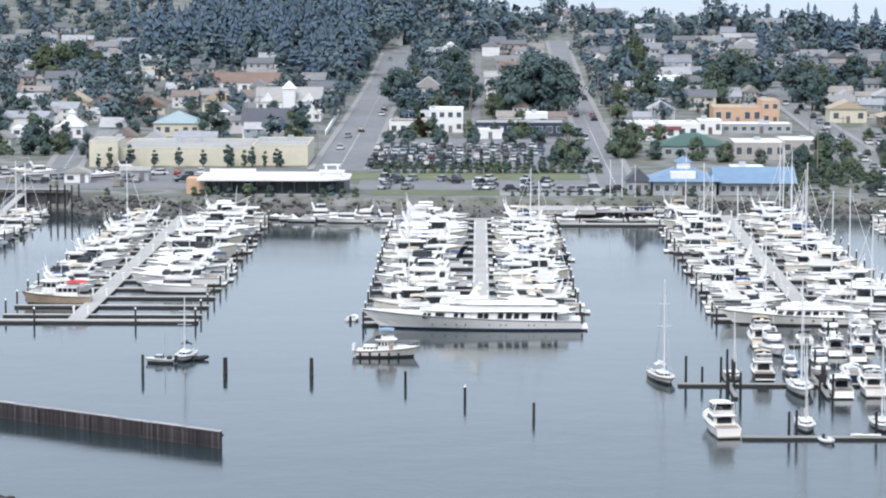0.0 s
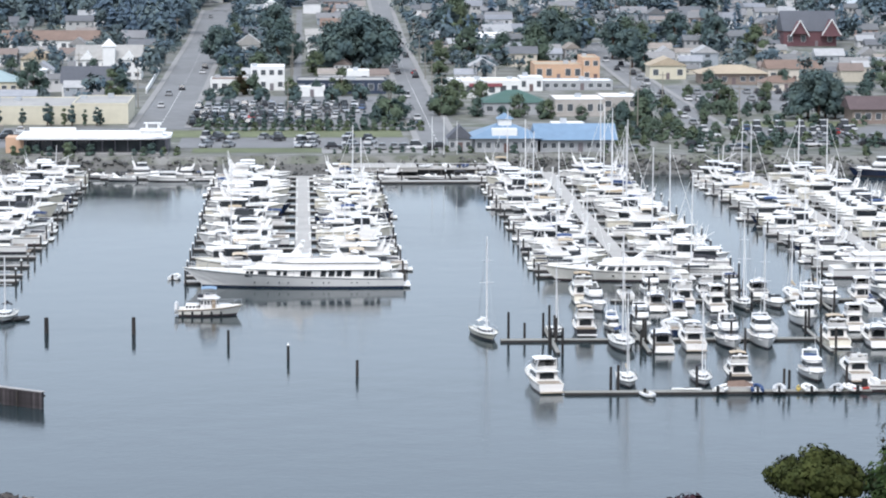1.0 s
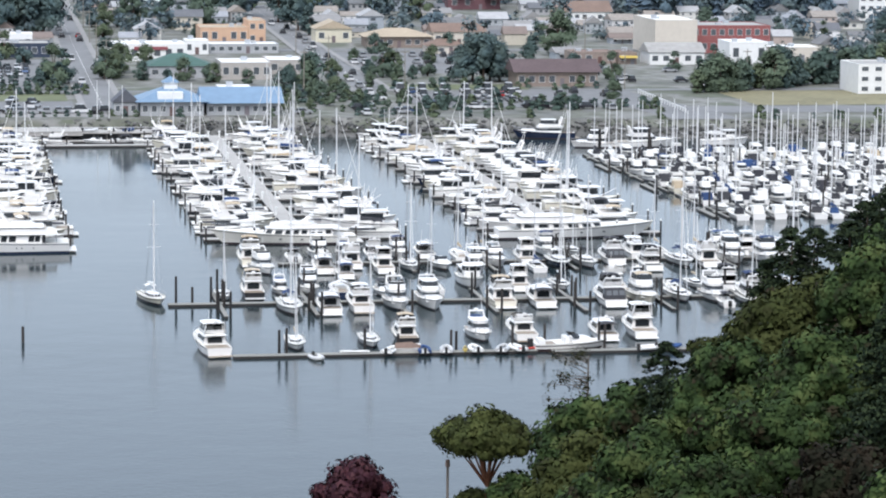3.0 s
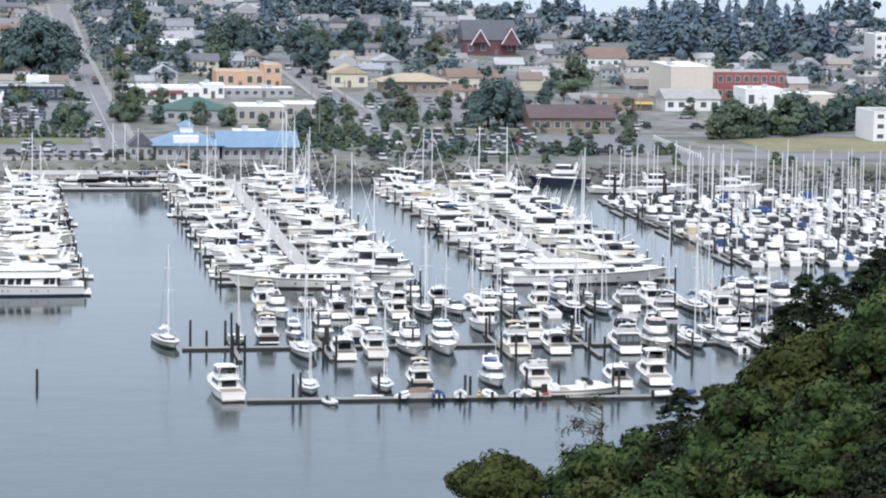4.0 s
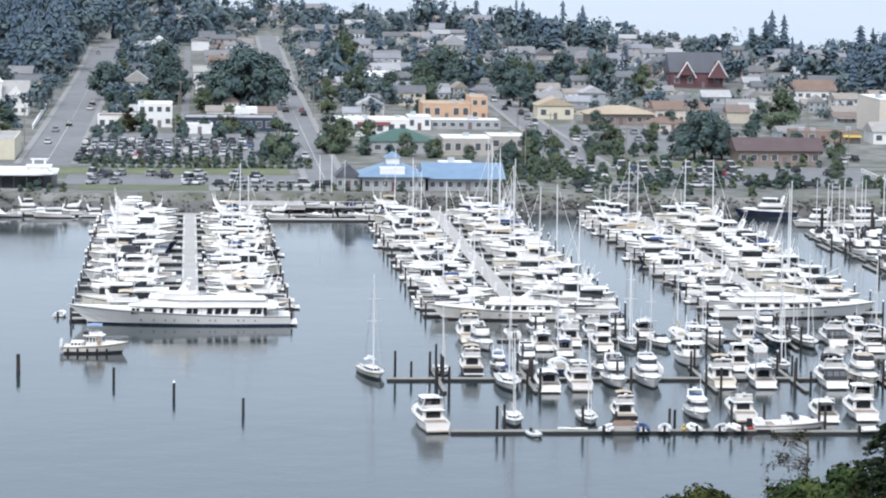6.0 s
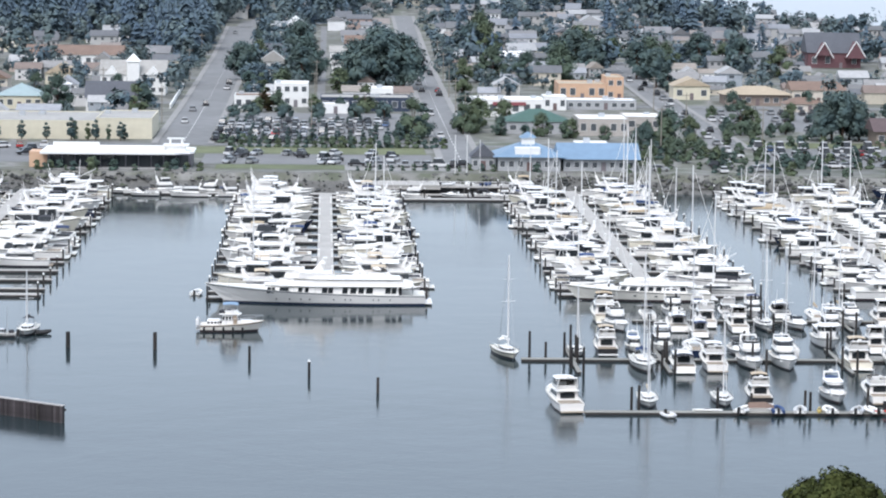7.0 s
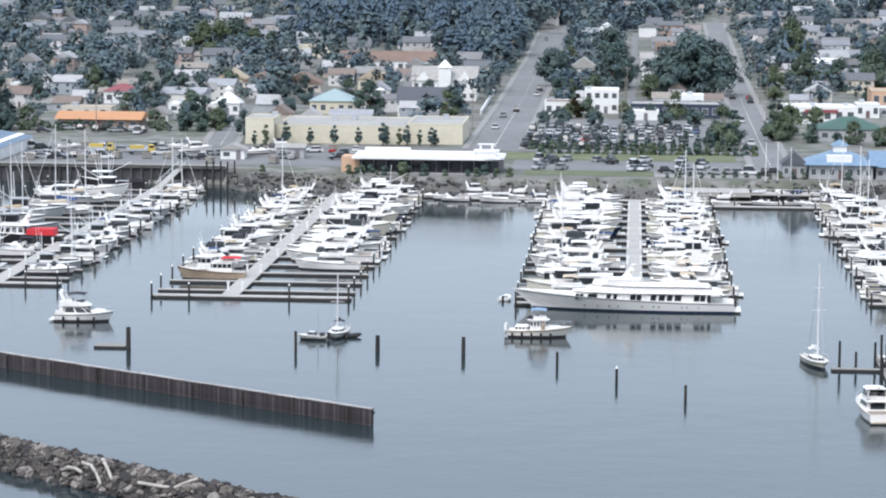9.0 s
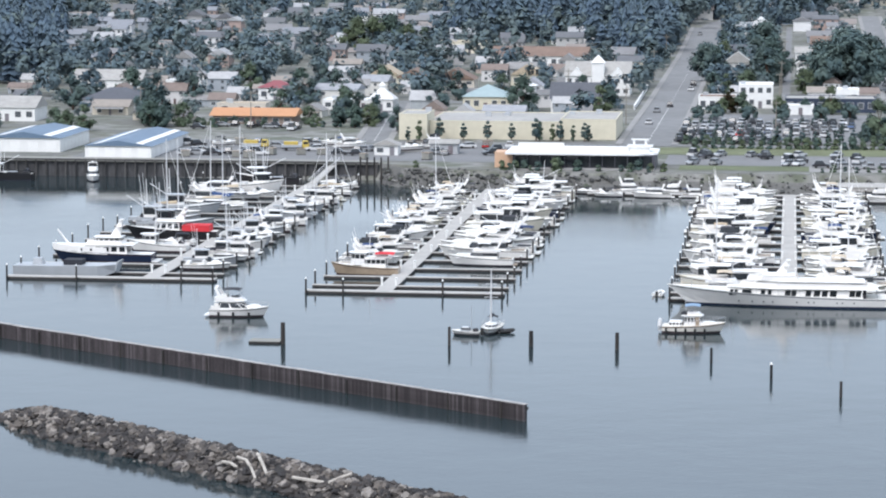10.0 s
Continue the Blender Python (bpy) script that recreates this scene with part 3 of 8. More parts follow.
def motor_yacht(L, B, hullmat=None, top="bimini", canvas=None, label="", name="motor_yacht", cat="motor yacht", fly=True, group="boats in the marina"):
    th = thing(name, label, cat, group)
    zb, zs = 0.155 * L * 0.9 + 0.35, 0.095 * L + 0.25
    z0 = zs - 0.1
    platform = Geo().box(-0.5 * L - 0.9, -0.42 * B, 0.25, -0.5 * L + 0.02, 0.42 * B, 0.4)
    well = Geo().box(-0.47 * L, -0.4 * B, z0 - 0.02, -0.27 * L, 0.4 * B, z0 + 0.05)
    if LITE:
        zt_ = lerp(zs, zb, 0.8 ** 1.8) + 0.42
        platform.loft([cab_ring(0.14 * L, 0.40 * L, 0.33 * B, 0.45, z0 + 0.1), cab_ring(0.14 * L, 0.35 * L, 0.33 * B - 0.15, 0.45, zt_)])
        cut = len(platform.f)
        platform.box(-0.46 * L, -0.38 * B, z0 - 0.02, -0.27 * L, 0.38 * B, z0 + 0.04)
        second(platform, TEAK if canvas is CANVAS_WHITE else CANVAS_DARK, cut)
        sheer = hull_parts(th, L, B, zb, zs, hullmat or GEL, on_deck=platform)
    else:
        sheer = hull_parts(th, L, B, zb, zs, hullmat or GEL)
        part("cockpit_floor", well, TEAK, th)
        part("swim_platform", platform, TEAK if L > 13 else GEL, th)
    cabin(th, "cabin", -0.27 * L, 0.20 * L, 0.41 * B, z0, z0 + 1.75, front=0.10 * L, back=0.1, lean=0.22, panes=3 if LITE else 1, gap=0.07 if LITE else 0)
    if not LITE:
        cabin(th, "trunk_cabin", 0.14 * L, 0.40 * L, 0.33 * B, z0 + 0.1, sheer(0.8) + 0.42, front=0.05 * L, back=0.0, lean=0.15, nose=0.45, panes=0)
    zf = z0 + 1.75
    if not LITE and canvas is CANVAS_DARK and fly and "marina" in group:
        tent = Geo().loft([cab_ring(-0.46 * L, -0.26 * L, 0.4 * B, 1.0, z0), cab_ring(-0.42 * L, -0.26 * L, 0.37 * B, 1.0, zf)])
        cut = len(tent.f)
        for e in (-0.25, 0, 0.25):
            tent.loft([[(lerp(-0.46, -0.42, q) * L - d_, (e + f) * B, lerp(z0, zf, q)) for q, f in ((0.42, -0.105), (0.42, 0.105), (0.88, 0.1), (0.88, -0.1))] for d_ in (0.0, 0.04)])
        for e in (1, -1):
            tent.loft([[(x * L, e * (lerp(0.4, 0.37, q) * B + d_), lerp(z0, zf, q)) for x, q in ((-0.425, 0.42), (-0.3, 0.42), (-0.3, 0.88), (-0.41, 0.88))] for d_ in (0.0, 0.04)])
        second(tent, HAZYVINYL, cut)
        part("cockpit_canvas", tent, CANVAS_DARK, th)
    lid = slab(-0.31 * L, 0.12 * L, 0.4 * B, zf, 0.12)
    if not (LITE and fly):
        part("cabin_roof", lid, GEL, th)
    if fly:
        zf += 0.12
        coaming = (lid if LITE else Geo()).loft([cab_ring(-0.22 * L, 0.10 * L, 0.36 * B, 0.8, zf), cab_ring(-0.23 * L, 0.06 * L, 0.37 * B, 0.8, zf + 0.75)], False)
        cut = len(coaming.f)
        coaming.loft([cab_ring(-0.21 * L, 0.05 * L, 0.33 * B, 0.8, zf + 0.02), cab_ring(-0.21 * L, 0.05 * L, 0.33 * B, 0.8, zf + 0.3)])
        second(coaming, CANVAS_DARK if canvas in (CANVAS_DARK, None) else TEAK, cut)
        fl = part("flybridge", coaming, GEL, th)
        if not LITE:
            part("seat", Geo().box(-0.2 * L, -0.28 * B, zf, -0.12 * L, 0.28 * B, zf + 0.5).box(-0.05 * L, -0.12 * B, zf, -0.02 * L, 0.12 * B, zf + 0.9), CANVAS_WHITE, fl)
        covered = canvas is CANVAS_DARK if LITE else top == "hardtop" or (top == "bimini" and canvas is not CANVAS_WHITE)
        ws = cab_ring(-0.23 * L, 0.06 * L, 0.36 * B, 0.8, zf + 0.75)
        we = cab_ring(-0.23 * L, (0.04 if covered else 0.03) * L, (0.33 if covered else 0.34) * B, 0.8, zf + (1.68 if covered else 1.1))
        part("windscreen", Geo().grid([ws, we]) if covered else Geo().grid([ws[1:7], we[1:7]]), GLASS, fl)
        if top == "bimini":
            canopy(th, "bimini", -0.16 * L, 0.03 * L, 0.33 * B, zf + 0.7, zf + 1.9, canvas or CANVAS_BLUE)
        elif top == "hardtop":
            part("hardtop", slab(-0.2 * L, 0.05 * L, 0.36 * B, zf + 1.85, 0.14), GEL, th)
            if not LITE:
                for s in (1, -1):
                    part("hardtop_leg", Geo().tube((-0.18 * L, s * 0.33 * B, zf + 0.6), (-0.16 * L, s * 0.33 * B, zf + 2), 0.08), GEL, th)
        arch(th, -0.24 * L, 0.36 * B, zf + 0.3, zf + (1.5 if top != "hardtop" else 2.3))
    else:
        arch(th, -0.24 * L, 0.36 * B, zf - 0.6, zf + 1.0)
        if top == "bimini":
            canopy(th, "awning", -0.46 * L, -0.25 * L, 0.36 * B, z0, z0 + 2.0, canvas or CANVAS_DARK)
    rail(th, L, B, sheer)
    return th


def trawler(L, B, hullmat, wall, label, group="boats in the marina"):
    th = thing("trawler", label, "trawler", group)
    sheer = hull_parts(th, L, B, 0.19 * L, 0.11 * L + 0.2, hullmat, 0.9)
    z0 = 0.11 * L + 0.1
    cabin(th, "saloon", -0.32 * L, 0.08 * L, 0.38 * B, z0, z0 + 1.9, front=0.2, back=0.1, lean=0.05, mat=wall, panes=4, sill=0.45)
    cabin(th, "pilothouse", -0.02 * L, 0.20 * L, 0.36 * B, z0 + 0.5, z0 + 2.7, front=0.25, back=0.1, lean=0.05, mat=wall, panes=2, sill=0.55, head=0.9)
    part("boat_deck", slab(-0.40 * L, 0.02 * L, 0.40 * B, z0 + 1.9, 0.1), GEL, th)
    part("roof", slab(-0.05 * L, 0.23 * L, 0.39 * B, z0 + 2.7, 0.1), GEL, th)
    spar = Geo().tube((-0.07 * L, 0, z0 + 2.8), (-0.3 * L, 0, z0 + 4.4), 0.06)
    if LITE:
        part("mast", spar.tube((-0.06 * L, 0, z0 + 1.9), (-0.08 * L, 0, z0 + 6.2), 0.09, 0.05), ALU, th)
        return th
    part("mast", Geo().tube((-0.06 * L, 0, z0 + 1.9), (-0.08 * L, 0, z0 + 6.2), 0.09, 0.05), ALU, th)
    part("boom", spar, ALU, th)
    part("tender", Geo().loft([[(-0.33 * L + a, y, z0 + 2.0 + z) for y, z in ((-0.6, 0.0), (0.6, 0.0), (0.75, 0.45), (-0.75, 0.45))] for a in (0, 1.6, 2.6)]), HYPALON, th)
    rail(th, L, B, sheer)
    return th


def sailboat(L, B, hullmat, cover, label, tall=1.3, dodger=None, furled=True, group="boats in the marina"):
    th = thing("sailboat", label, "sailboat", group)
    z0 = 0.065 * L + 0.22
    side_seats = Geo().box(-0.42 * L, -0.29 * B, z0, -0.17 * L, -0.22 * B, z0 + 0.4).box(-0.42 * L, 0.22 * B, z0, -0.17 * L, 0.29 * B, z0 + 0.4)
    sheer = hull_parts(th, L, B, 0.085 * L + 0.35, 0.065 * L + 0.3, hullmat, 1.1, on_deck=side_seats)
    cabin(th, "coachroof", -0.16 * L, 0.24 * L, 0.29 * B, z0, z0 + 0.62, front=0.08 * L, back=0.05, lean=0.15, nose=0.55, panes=3, sill=0.3, head=0.75, aft=False)
    if not LITE:
        part("cockpit", Geo().box(-0.42 * L, -0.2 * B, z0 + 0.0, -0.17 * L, 0.2 * B, z0 + 0.12), TEAK, th)
    zt = z0 + 0.6 + tall * L
    spar = Geo().tube((0.08 * L, 0, z0 + 0.5), (0.07 * L, 0, zt), 0.13, 0.085, 6)
    if LITE:
        spar.tube((0.078 * L, -0.34 * B, lerp(z0, zt, 0.52)), (0.078 * L, 0.34 * B, lerp(z0, zt, 0.52)), 0.035, n=4).tube((0.078 * L, -0.25 * B, lerp(z0, zt, 0.75)), (0.078 * L, 0.25 * B, lerp(z0, zt, 0.75)), 0.03, n=4)
    mast = part("mast", spar, ALU, th)
    if not LITE:
        for share, reach, girth in ((0.52, 0.34, 0.035), (0.75, 0.25, 0.03)):
            part("spreader", Geo().tube((0.078 * L, -reach * B, lerp(z0, zt, share)), (0.078 * L, reach * B, lerp(z0, zt, share)), girth, n=4), ALU, mast)
    boom = part("boom", Geo().tube((0.06 * L, 0, z0 + 1.5), (-0.32 * L, 0, z0 + 1.6), 0.07), ALU, th)
    part("sail_cover", Geo().loft([[(x, y * s, z0 + 1.58 + z * s) for y, z in ((-0.14, 0), (0.14, 0), (0.11, 0.3), (0, 0.42), (-0.11, 0.3))] for x, s in ((0.05 * L, 1.5), (-0.1 * L, 1.1), (-0.31 * L, 0.6))]), cover, boom)
    stays = Geo()
    for p in () if LITE else ((0.49 * L, 0, sheer(0.98)), (-0.49 * L, 0, z0 + 0.2), (0.06 * L, 0.46 * B, z0 + 0.2), (0.06 * L, -0.46 * B, z0 + 0.2)):
        stays.tube(p, (0.07 * L, 0, zt - 0.2), 0.014, n=3)
    if not LITE:
        part("rigging", stays, STEEL, th)
    if furled:
        part("furled_jib", Geo().tube((0.475 * L, 0, sheer(0.97) + 0.5), (0.1 * L, 0, zt - 1.2), 0.055, 0.03, 5), CANVAS_WHITE, th)
    if dodger:
        canopy(th, "dodger", -0.26 * L, -0.12 * L, 0.26 * B, z0 + 0.3, z0 + 1.6, dodger)
    rail(th, L, B, sheer, 0.6, 0.05)
    return th


def runabout(L, B, hullmat, cover, label, group="boats in the marina"):
    th = thing("runabout", label, "motorboat", group)
    sheer = hull_parts(th, L, B, 0.12 * L + 0.25, 0.09 * L + 0.2, hullmat)
    z0 = 0.09 * L + 0.1
    cabin(th, "cuddy", 0.0, 0.38 * L, 0.34 * B, z0 + 0.05, z0 + 0.75, front=0.16 * L, back=0.0, lean=0.2, nose=0.5, panes=0)
    ws, we = cab_ring(-0.3 * L, 0.14 * L, 0.36 * B, 0.8, z0 + 0.6), cab_ring(-0.3 * L, 0.06 * L, 0.33 * B, 0.8, z0 + 1.15)
    part("windscreen", Geo().grid([ws[1:7], we[1:7]]), GLASS, th)
    part("cockpit_floor", Geo().box(-0.44 * L, -0.36 * B, z0 - 0.02, 0.05 * L, 0.36 * B, z0 + 0.03), TEAK, th)
    part("bench_seat", Geo().box(-0.44 * L, -0.34 * B, z0, -0.36 * L, 0.34 * B, z0 + 0.55), CANVAS_WHITE, th)
    for e in (-0.19, 0.19):
        part("seat", Geo().box(-0.1 * L, (e - 0.11) * B, z0, -0.04 * L, (e + 0.11) * B, z0 + 0.8), CANVAS_WHITE, th)
    if cover:
        canopy(th, "canvas_top", -0.32 * L, 0.04 * L, 0.36 * B, z0 + 0.6, z0 + 1.75, cover)
    part("outboard", Geo().box(-0.5 * L - 0.55, -0.28, 0.3, -0.5 * L - 0.05, 0.28, z0 + 0.55), RUBBER, th)
    return th


def dinghy(label, mat, L=3.2, group="tenders on the dock"):
    th = thing("dinghy", label, "dinghy", group)
    gg = Geo()
    line = [(-L / 2, 0.65), (0.1 * L, 0.68), (0.35 * L, 0.45), (0.5 * L, 0.0), (0.35 * L, -0.45), (0.1 * L, -0.68), (-L / 2, -0.65)]
    gg.path([(x, y, 0.3 + 0.12 * max(0, x)) for x, y in line], 0.24, 8)
    part("tube", gg, mat, th)
    part("floor", Geo().box(-L / 2, -0.6, 0.08, 0.3 * L, 0.6, 0.16), DECK, th)
    part("thwart", Geo().box(-0.1 * L, -0.55, 0.3, 0.02 * L, 0.55, 0.4), GREYHULL, th)
    part("outboard", Geo().box(-L / 2 - 0.35, -0.16, -0.1, -L / 2, 0.16, 0.85), RUBBER, th)
    return th


def fishing_boat(L, B, hullmat, trimmat, label, fore=True, group="boats in the marina"):
    th = thing("fishing_boat", label, "fishing boat", group)
    sheer = hull_parts(th, L, B, 0.2 * L, 0.09 * L + 0.3, hullmat, 0.85)
    z0 = 0.09 * L + 0.2
    a, b = (0.02 * L, 0.27 * L) if fore else (-0.38 * L, -0.12 * L)
    cabin(th, "wheelhouse", a, b, 0.33 * B, z0, z0 + 2.4, front=0.2, back=0.1, lean=0.05, panes=2, sill=0.55, head=0.88)
    part("roof", slab(a - 0.3, b + 0.2, 0.36 * B, z0 + 2.4, 0.12), trimmat, th)
    part("mast", Geo().tube((a + 0.4, 0, z0 + 2), (a + 0.2, 0, z0 + 7.5), 0.12, 0.07), ALU, th)
    for s in (1, -1):
        part("trolling_pole", Geo().tube((a, s * 0.3 * B, z0 + 0.5), (a - 0.8, s * 0.36 * B, z0 + 8.5), 0.07, 0.03, 5), ALU, th)
    part("boom", Geo().tube((a, 0, z0 + 2.2), (a - 0.3 * L, 0, z0 + 4.5), 0.08), ALU, th)
    part("hatch", Geo().box(a - 0.25 * L, -0.22 * B, z0 - 0.1, a - 0.12 * L, 0.22 * B, z0 + 0.5), GREYHULL, th)
    part("net_drum", Geo().tube((-0.40 * L, -0.25 * B, z0 + 0.7), (-0.40 * L, 0.25 * B, z0 + 0.7), 0.55, n=10), CANVAS_DARK, th)
    for e in (-0.43, 0.43):
        part("bulwark", Geo().box(-0.5 * L, (e - 0.01) * B, z0 - 0.05, -0.1 * L, (e + 0.01) * B, z0 + 0.55), hullmat, th)
    return th


def great_yacht(L, B, hullmat, label, zb, zs, decks, mast_h=4.0, name="motor_yacht", stripemat=None, ports=4):
    """A long yacht with stacked deckhouses: decks = (start, end, half width, height, panes) as shares of length and beam."""
    th = thing(name, label, "motor yacht", "boats in the marina")
    sheer = hull_parts(th, L, B, zb, zs, hullmat, 1.1, DECK, stripemat)
    z = zs - 0.1
    for k, (a, b, w, h, panes) in enumerate(decks):
        cabin(th, "deckhouse", a * L, b * L, w * B, z, z + h, front=0.03 * L, back=0.2, lean=0.08, nose=0.6, panes=panes, sill=0.3, head=0.82, gap=0.16)
        part("overhang", slab((a - 0.06) * L, (b - 0.02) * L, (w + 0.06) * B, z + h, 0.16, 0.7), GEL, th)
        if k:
            bul = cab_ring((a - 0.07) * L, (b + 0.05) * L, (w + 0.08) * B, 0.6, z)
            bul2 = cab_ring((a - 0.07) * L, (b + 0.04) * L, (w + 0.08) * B, 0.6, z + 0.75)
            part("bulwark", Geo().loft([bul, bul2], False), GEL, th)
        z += h + 0.16
    a = decks[-1][0] * L + 0.3
    part("mast", Geo().loft([[(a + p, q, z) for p, q in ((-0.9, -0.5), (0.9, -0.5), (0.9, 0.5), (-0.9, 0.5))], [(a - 1.2 + p, q, z + mast_h) for p, q in ((-0.3, -0.25), (0.3, -0.25), (0.3, 0.25), (-0.3, 0.25))]]), GEL, th)
    part("radar", Geo().box(a - 1.4, -1.1, z + mast_h * 0.6, a - 0.5, 1.1, z + mast_h * 0.6 + 0.15).box(a - 1.6, -0.8, z + mast_h, a - 0.9, 0.8, z + mast_h + 0.2), GEL, th)
    port = Geo().box(-0.2, -0.1, -0.1, 0.2, 0.1, 0.1)
    for k in range(ports):
        x = lerp(-0.34, 0.24, (k + 0.5) / ports) * L
        u = x / L + 0.5
        top = 1 - max(0.0, (u - 0.5) / 0.5) ** 2.6
        low = 1 - max(0.0, (u - 0.25) / 0.75) ** (1.8 / 1.1)
        y = B / 2 * (0.88 + 0.12 * min(1.0, u / 0.25)) * lerp(0.86 * low, top, 0.55)
        for s in (1, -1):
            part("porthole", port, GLASS, th, at=pose(x, s * y, sheer(u) * 0.55))
    part("swim_platform", Geo().box(-0.5 * L - 1.2, -0.4 * B, 0.3, -0.5 * L, 0.4 * B, 0.5), GEL, th)
    rail(th, L, B, sheer, 0.95, 0.4)
    return th


def put(th, x, y, turn=0.0):
    th.matrix_basis = pose(x, y, 0, 0, 0, turn)
    return th


USED = set()


def moor(th, x, y, turn=0.0, scale=1.0, z=0.0, low=1.0):
    """The thing itself at its first berth, copies at all others; low: a lower build of the same model."""
    m = pose(x, y, z, 0, 0, turn) @ Matrix.Diagonal((scale, scale, scale * low, 1))
    if th.name not in USED:
        USED.add(th.name)
        th.matrix_basis = m
        return th
    ob = copy_thing(th, pose(x, y, z, 0, 0, turn))
    ob.matrix_basis = m
    return ob


def make_fleet():
    return {
            "big": [motor_yacht(16.5, 4.8, None, "hardtop", None, "large white flybridge motor yacht with a hard top"),
            motor_yacht(15.5, 4.6, None, "bimini", CANVAS_WHITE, "white flybridge motor yacht with a white canvas top"),
            motor_yacht(15.0, 4.5, None, "none", None, "white motor yacht with an uncovered flybridge"),
            motor_yacht(16.0, 4.6, NAVY, "hardtop", None, "navy-hulled motor yacht with white upperworks"),
            motor_yacht(15.0, 4.5, None, "bimini", CANVAS_BLUE, "white express yacht with a blue cockpit awning", fly=False),
            trawler(14.5, 4.6, CREAM, GEL, "cream trawler yacht with a white pilothouse and mast")],
            "mid": [motor_yacht(12.5, 4.1, None, "bimini", CANVAS_BLUE, "white flybridge cruiser with a blue canvas top"),
            motor_yacht(12.0, 4.0, None, "bimini", CANVAS_DARK, "white flybridge cruiser with a dark canvas top"),
            motor_yacht(12.0, 4.0, None, "hardtop", None, "white flybridge cruiser with a hard top"),
            motor_yacht(11.5, 3.9, None, "bimini", CANVAS_DARK, "white express cruiser with a dark cockpit awning", fly=False),
            trawler(12.0, 4.1, GEL, GEL, "white trawler with a raised pilothouse and mast"),
            motor_yacht(11.5, 3.9, BLACKHULL, "bimini", CANVAS_TAN, "black-hulled flybridge cruiser with a tan canvas top"),
            motor_yacht(12.0, 4.0, CREAM, "bimini", CANVAS_TAN, "cream flybridge cruiser with a tan canvas top")],
            "small": [runabout(7.5, 2.7, GEL, CANVAS_DARK, "small white motorboat with a dark canvas top"),
              runabout(8.0, 2.8, GEL, None, "small white motorboat with an uncovered cockpit"),
              motor_yacht(9.0, 3.2, None, "bimini", CANVAS_BLUE, "small white cabin cruiser with a blue awning", fly=False),
              motor_yacht(9.5, 3.4, None, "none", None, "small white flybridge cruiser")],
            "sail": [sailboat(12.0, 3.7, GEL, CANVAS_BLUE, "white sailing yacht with a blue sail cover", 1.3, CANVAS_BLUE),
             sailboat(11.0, 3.5, GEL, CANVAS_DARK, "white sailing yacht with a dark sail cover", 1.3, CANVAS_DARK),
             sailboat(10.5, 3.3, GEL, CANVAS_TAN, "white sailing yacht with a tan sail cover", 1.28, None),
             sailboat(12.5, 3.8, NAVY, CANVAS_WHITE, "navy-hulled sailing yacht with a white sail cover", 1.3, CANVAS_WHITE),
             sailboat(9.5, 3.1, GEL, CANVAS_WHITE, "small white sailing boat with a white sail cover", 1.25, None)],
            "fish": [fishing_boat(15.0, 4.6, BLACKHULL, WHITEROOF, "black-hulled fishing boat with a white wheelhouse and poles"),
             fishing_boat(13.0, 4.2, GEL, WHITEROOF, "white fishing boat with a white wheelhouse and poles"),
             fishing_boat(12.0, 4.0, GREYHULL, GREYHULL, "grey fishing boat with its wheelhouse aft", False)]}


NEAR = make_fleet()
LITE = True
FLEET = make_fleet()
LITE = False
LENGTH = {}
for kind_ in (*FLEET.values(), *NEAR.values()):
    for th_ in kind_:
        hull_ = [c for c in th_.children if c.name.split(".")[0] == "hull"][0]
        LENGTH[th_.name] = max(v.co.x for v in hull_.data.vertices) * 2


def pick(weights, r):
    kinds = list(weights)
    k = r.choices(kinds, [weights[q] for q in kinds])[0]
    th = r.choice(FLEET[k])
    return r.choice(FLEET[k]) if "navy" in th["label"] or "black" in th["label"] or ("blue" in th["label"] and r.random() < 0.7) else th


# ---- floating docks ----
def piling(x, y, h, r=0.17, cap=True, z=-1.5, group="dock pilings"):
    gg = Geo().tube((0, 0, z), (0, 0, h), r * 1.08, r * 0.94, 8)
    cut = len(gg.f)
    if cap:
        gg.tube((0, 0, h - 0.02), (0, 0, h + 0.35), r * 1.15, 0.03, 8)
        second(gg, CAPW, cut)
    th = solid("piling", gg, PILE, "dark timber mooring pile" + (" with a white cap" if cap else " standing in the water"), "piling", group)
    th.matrix_basis = pose(x, y, 0)
    return th


PILES = {}


def pile(x, y, h, cap=True, r=0.17):
    key = (round(h, 1), cap, r)
    if key not in PILES:
        PILES[key] = piling(x, y, key[0], r, cap)
        return PILES[key]
    return copy_thing(PILES[key], pose(x, y, 0))


def float_part(parent, nm, x0, y0, x1, y1, top=CONC, z=0.5):
    lip = 0.14 if top is CONC else 0.05
    z = z if top is CONC else min(z, 0.36)
    gg = Geo().box(x0, y0, z - lip, x1, y1, z)
    cut = len(gg.f)
    gg.box(x0 + 0.03, y0 + 0.03, -0.2, x1 - 0.03, y1 - 0.03, z - lip + 0.001)
    second(gg, FASCIA, cut)
    part(nm, gg, top, parent)


PED = None


def pedestal(x, y, z=0.5):
    global PED
    if PED is None:
        PED = solid("power_pedestal", Geo().loft([[(s * x, s * y, z) for x, y in ((-0.16, -0.16), (0.16, -0.16), (0.16, 0.16), (-0.16, 0.16))] for s, z in ((1, 0), (1, 1.1), (1.4, 1.15), (1.4, 1.35), (0.5, 1.45))]), PEDESTAL, "white shore power post on the dock", "power post", "power posts")
        PED.matrix_basis = pose(x, y, z)
        return PED
    return copy_thing(PED, pose(x, y, z))


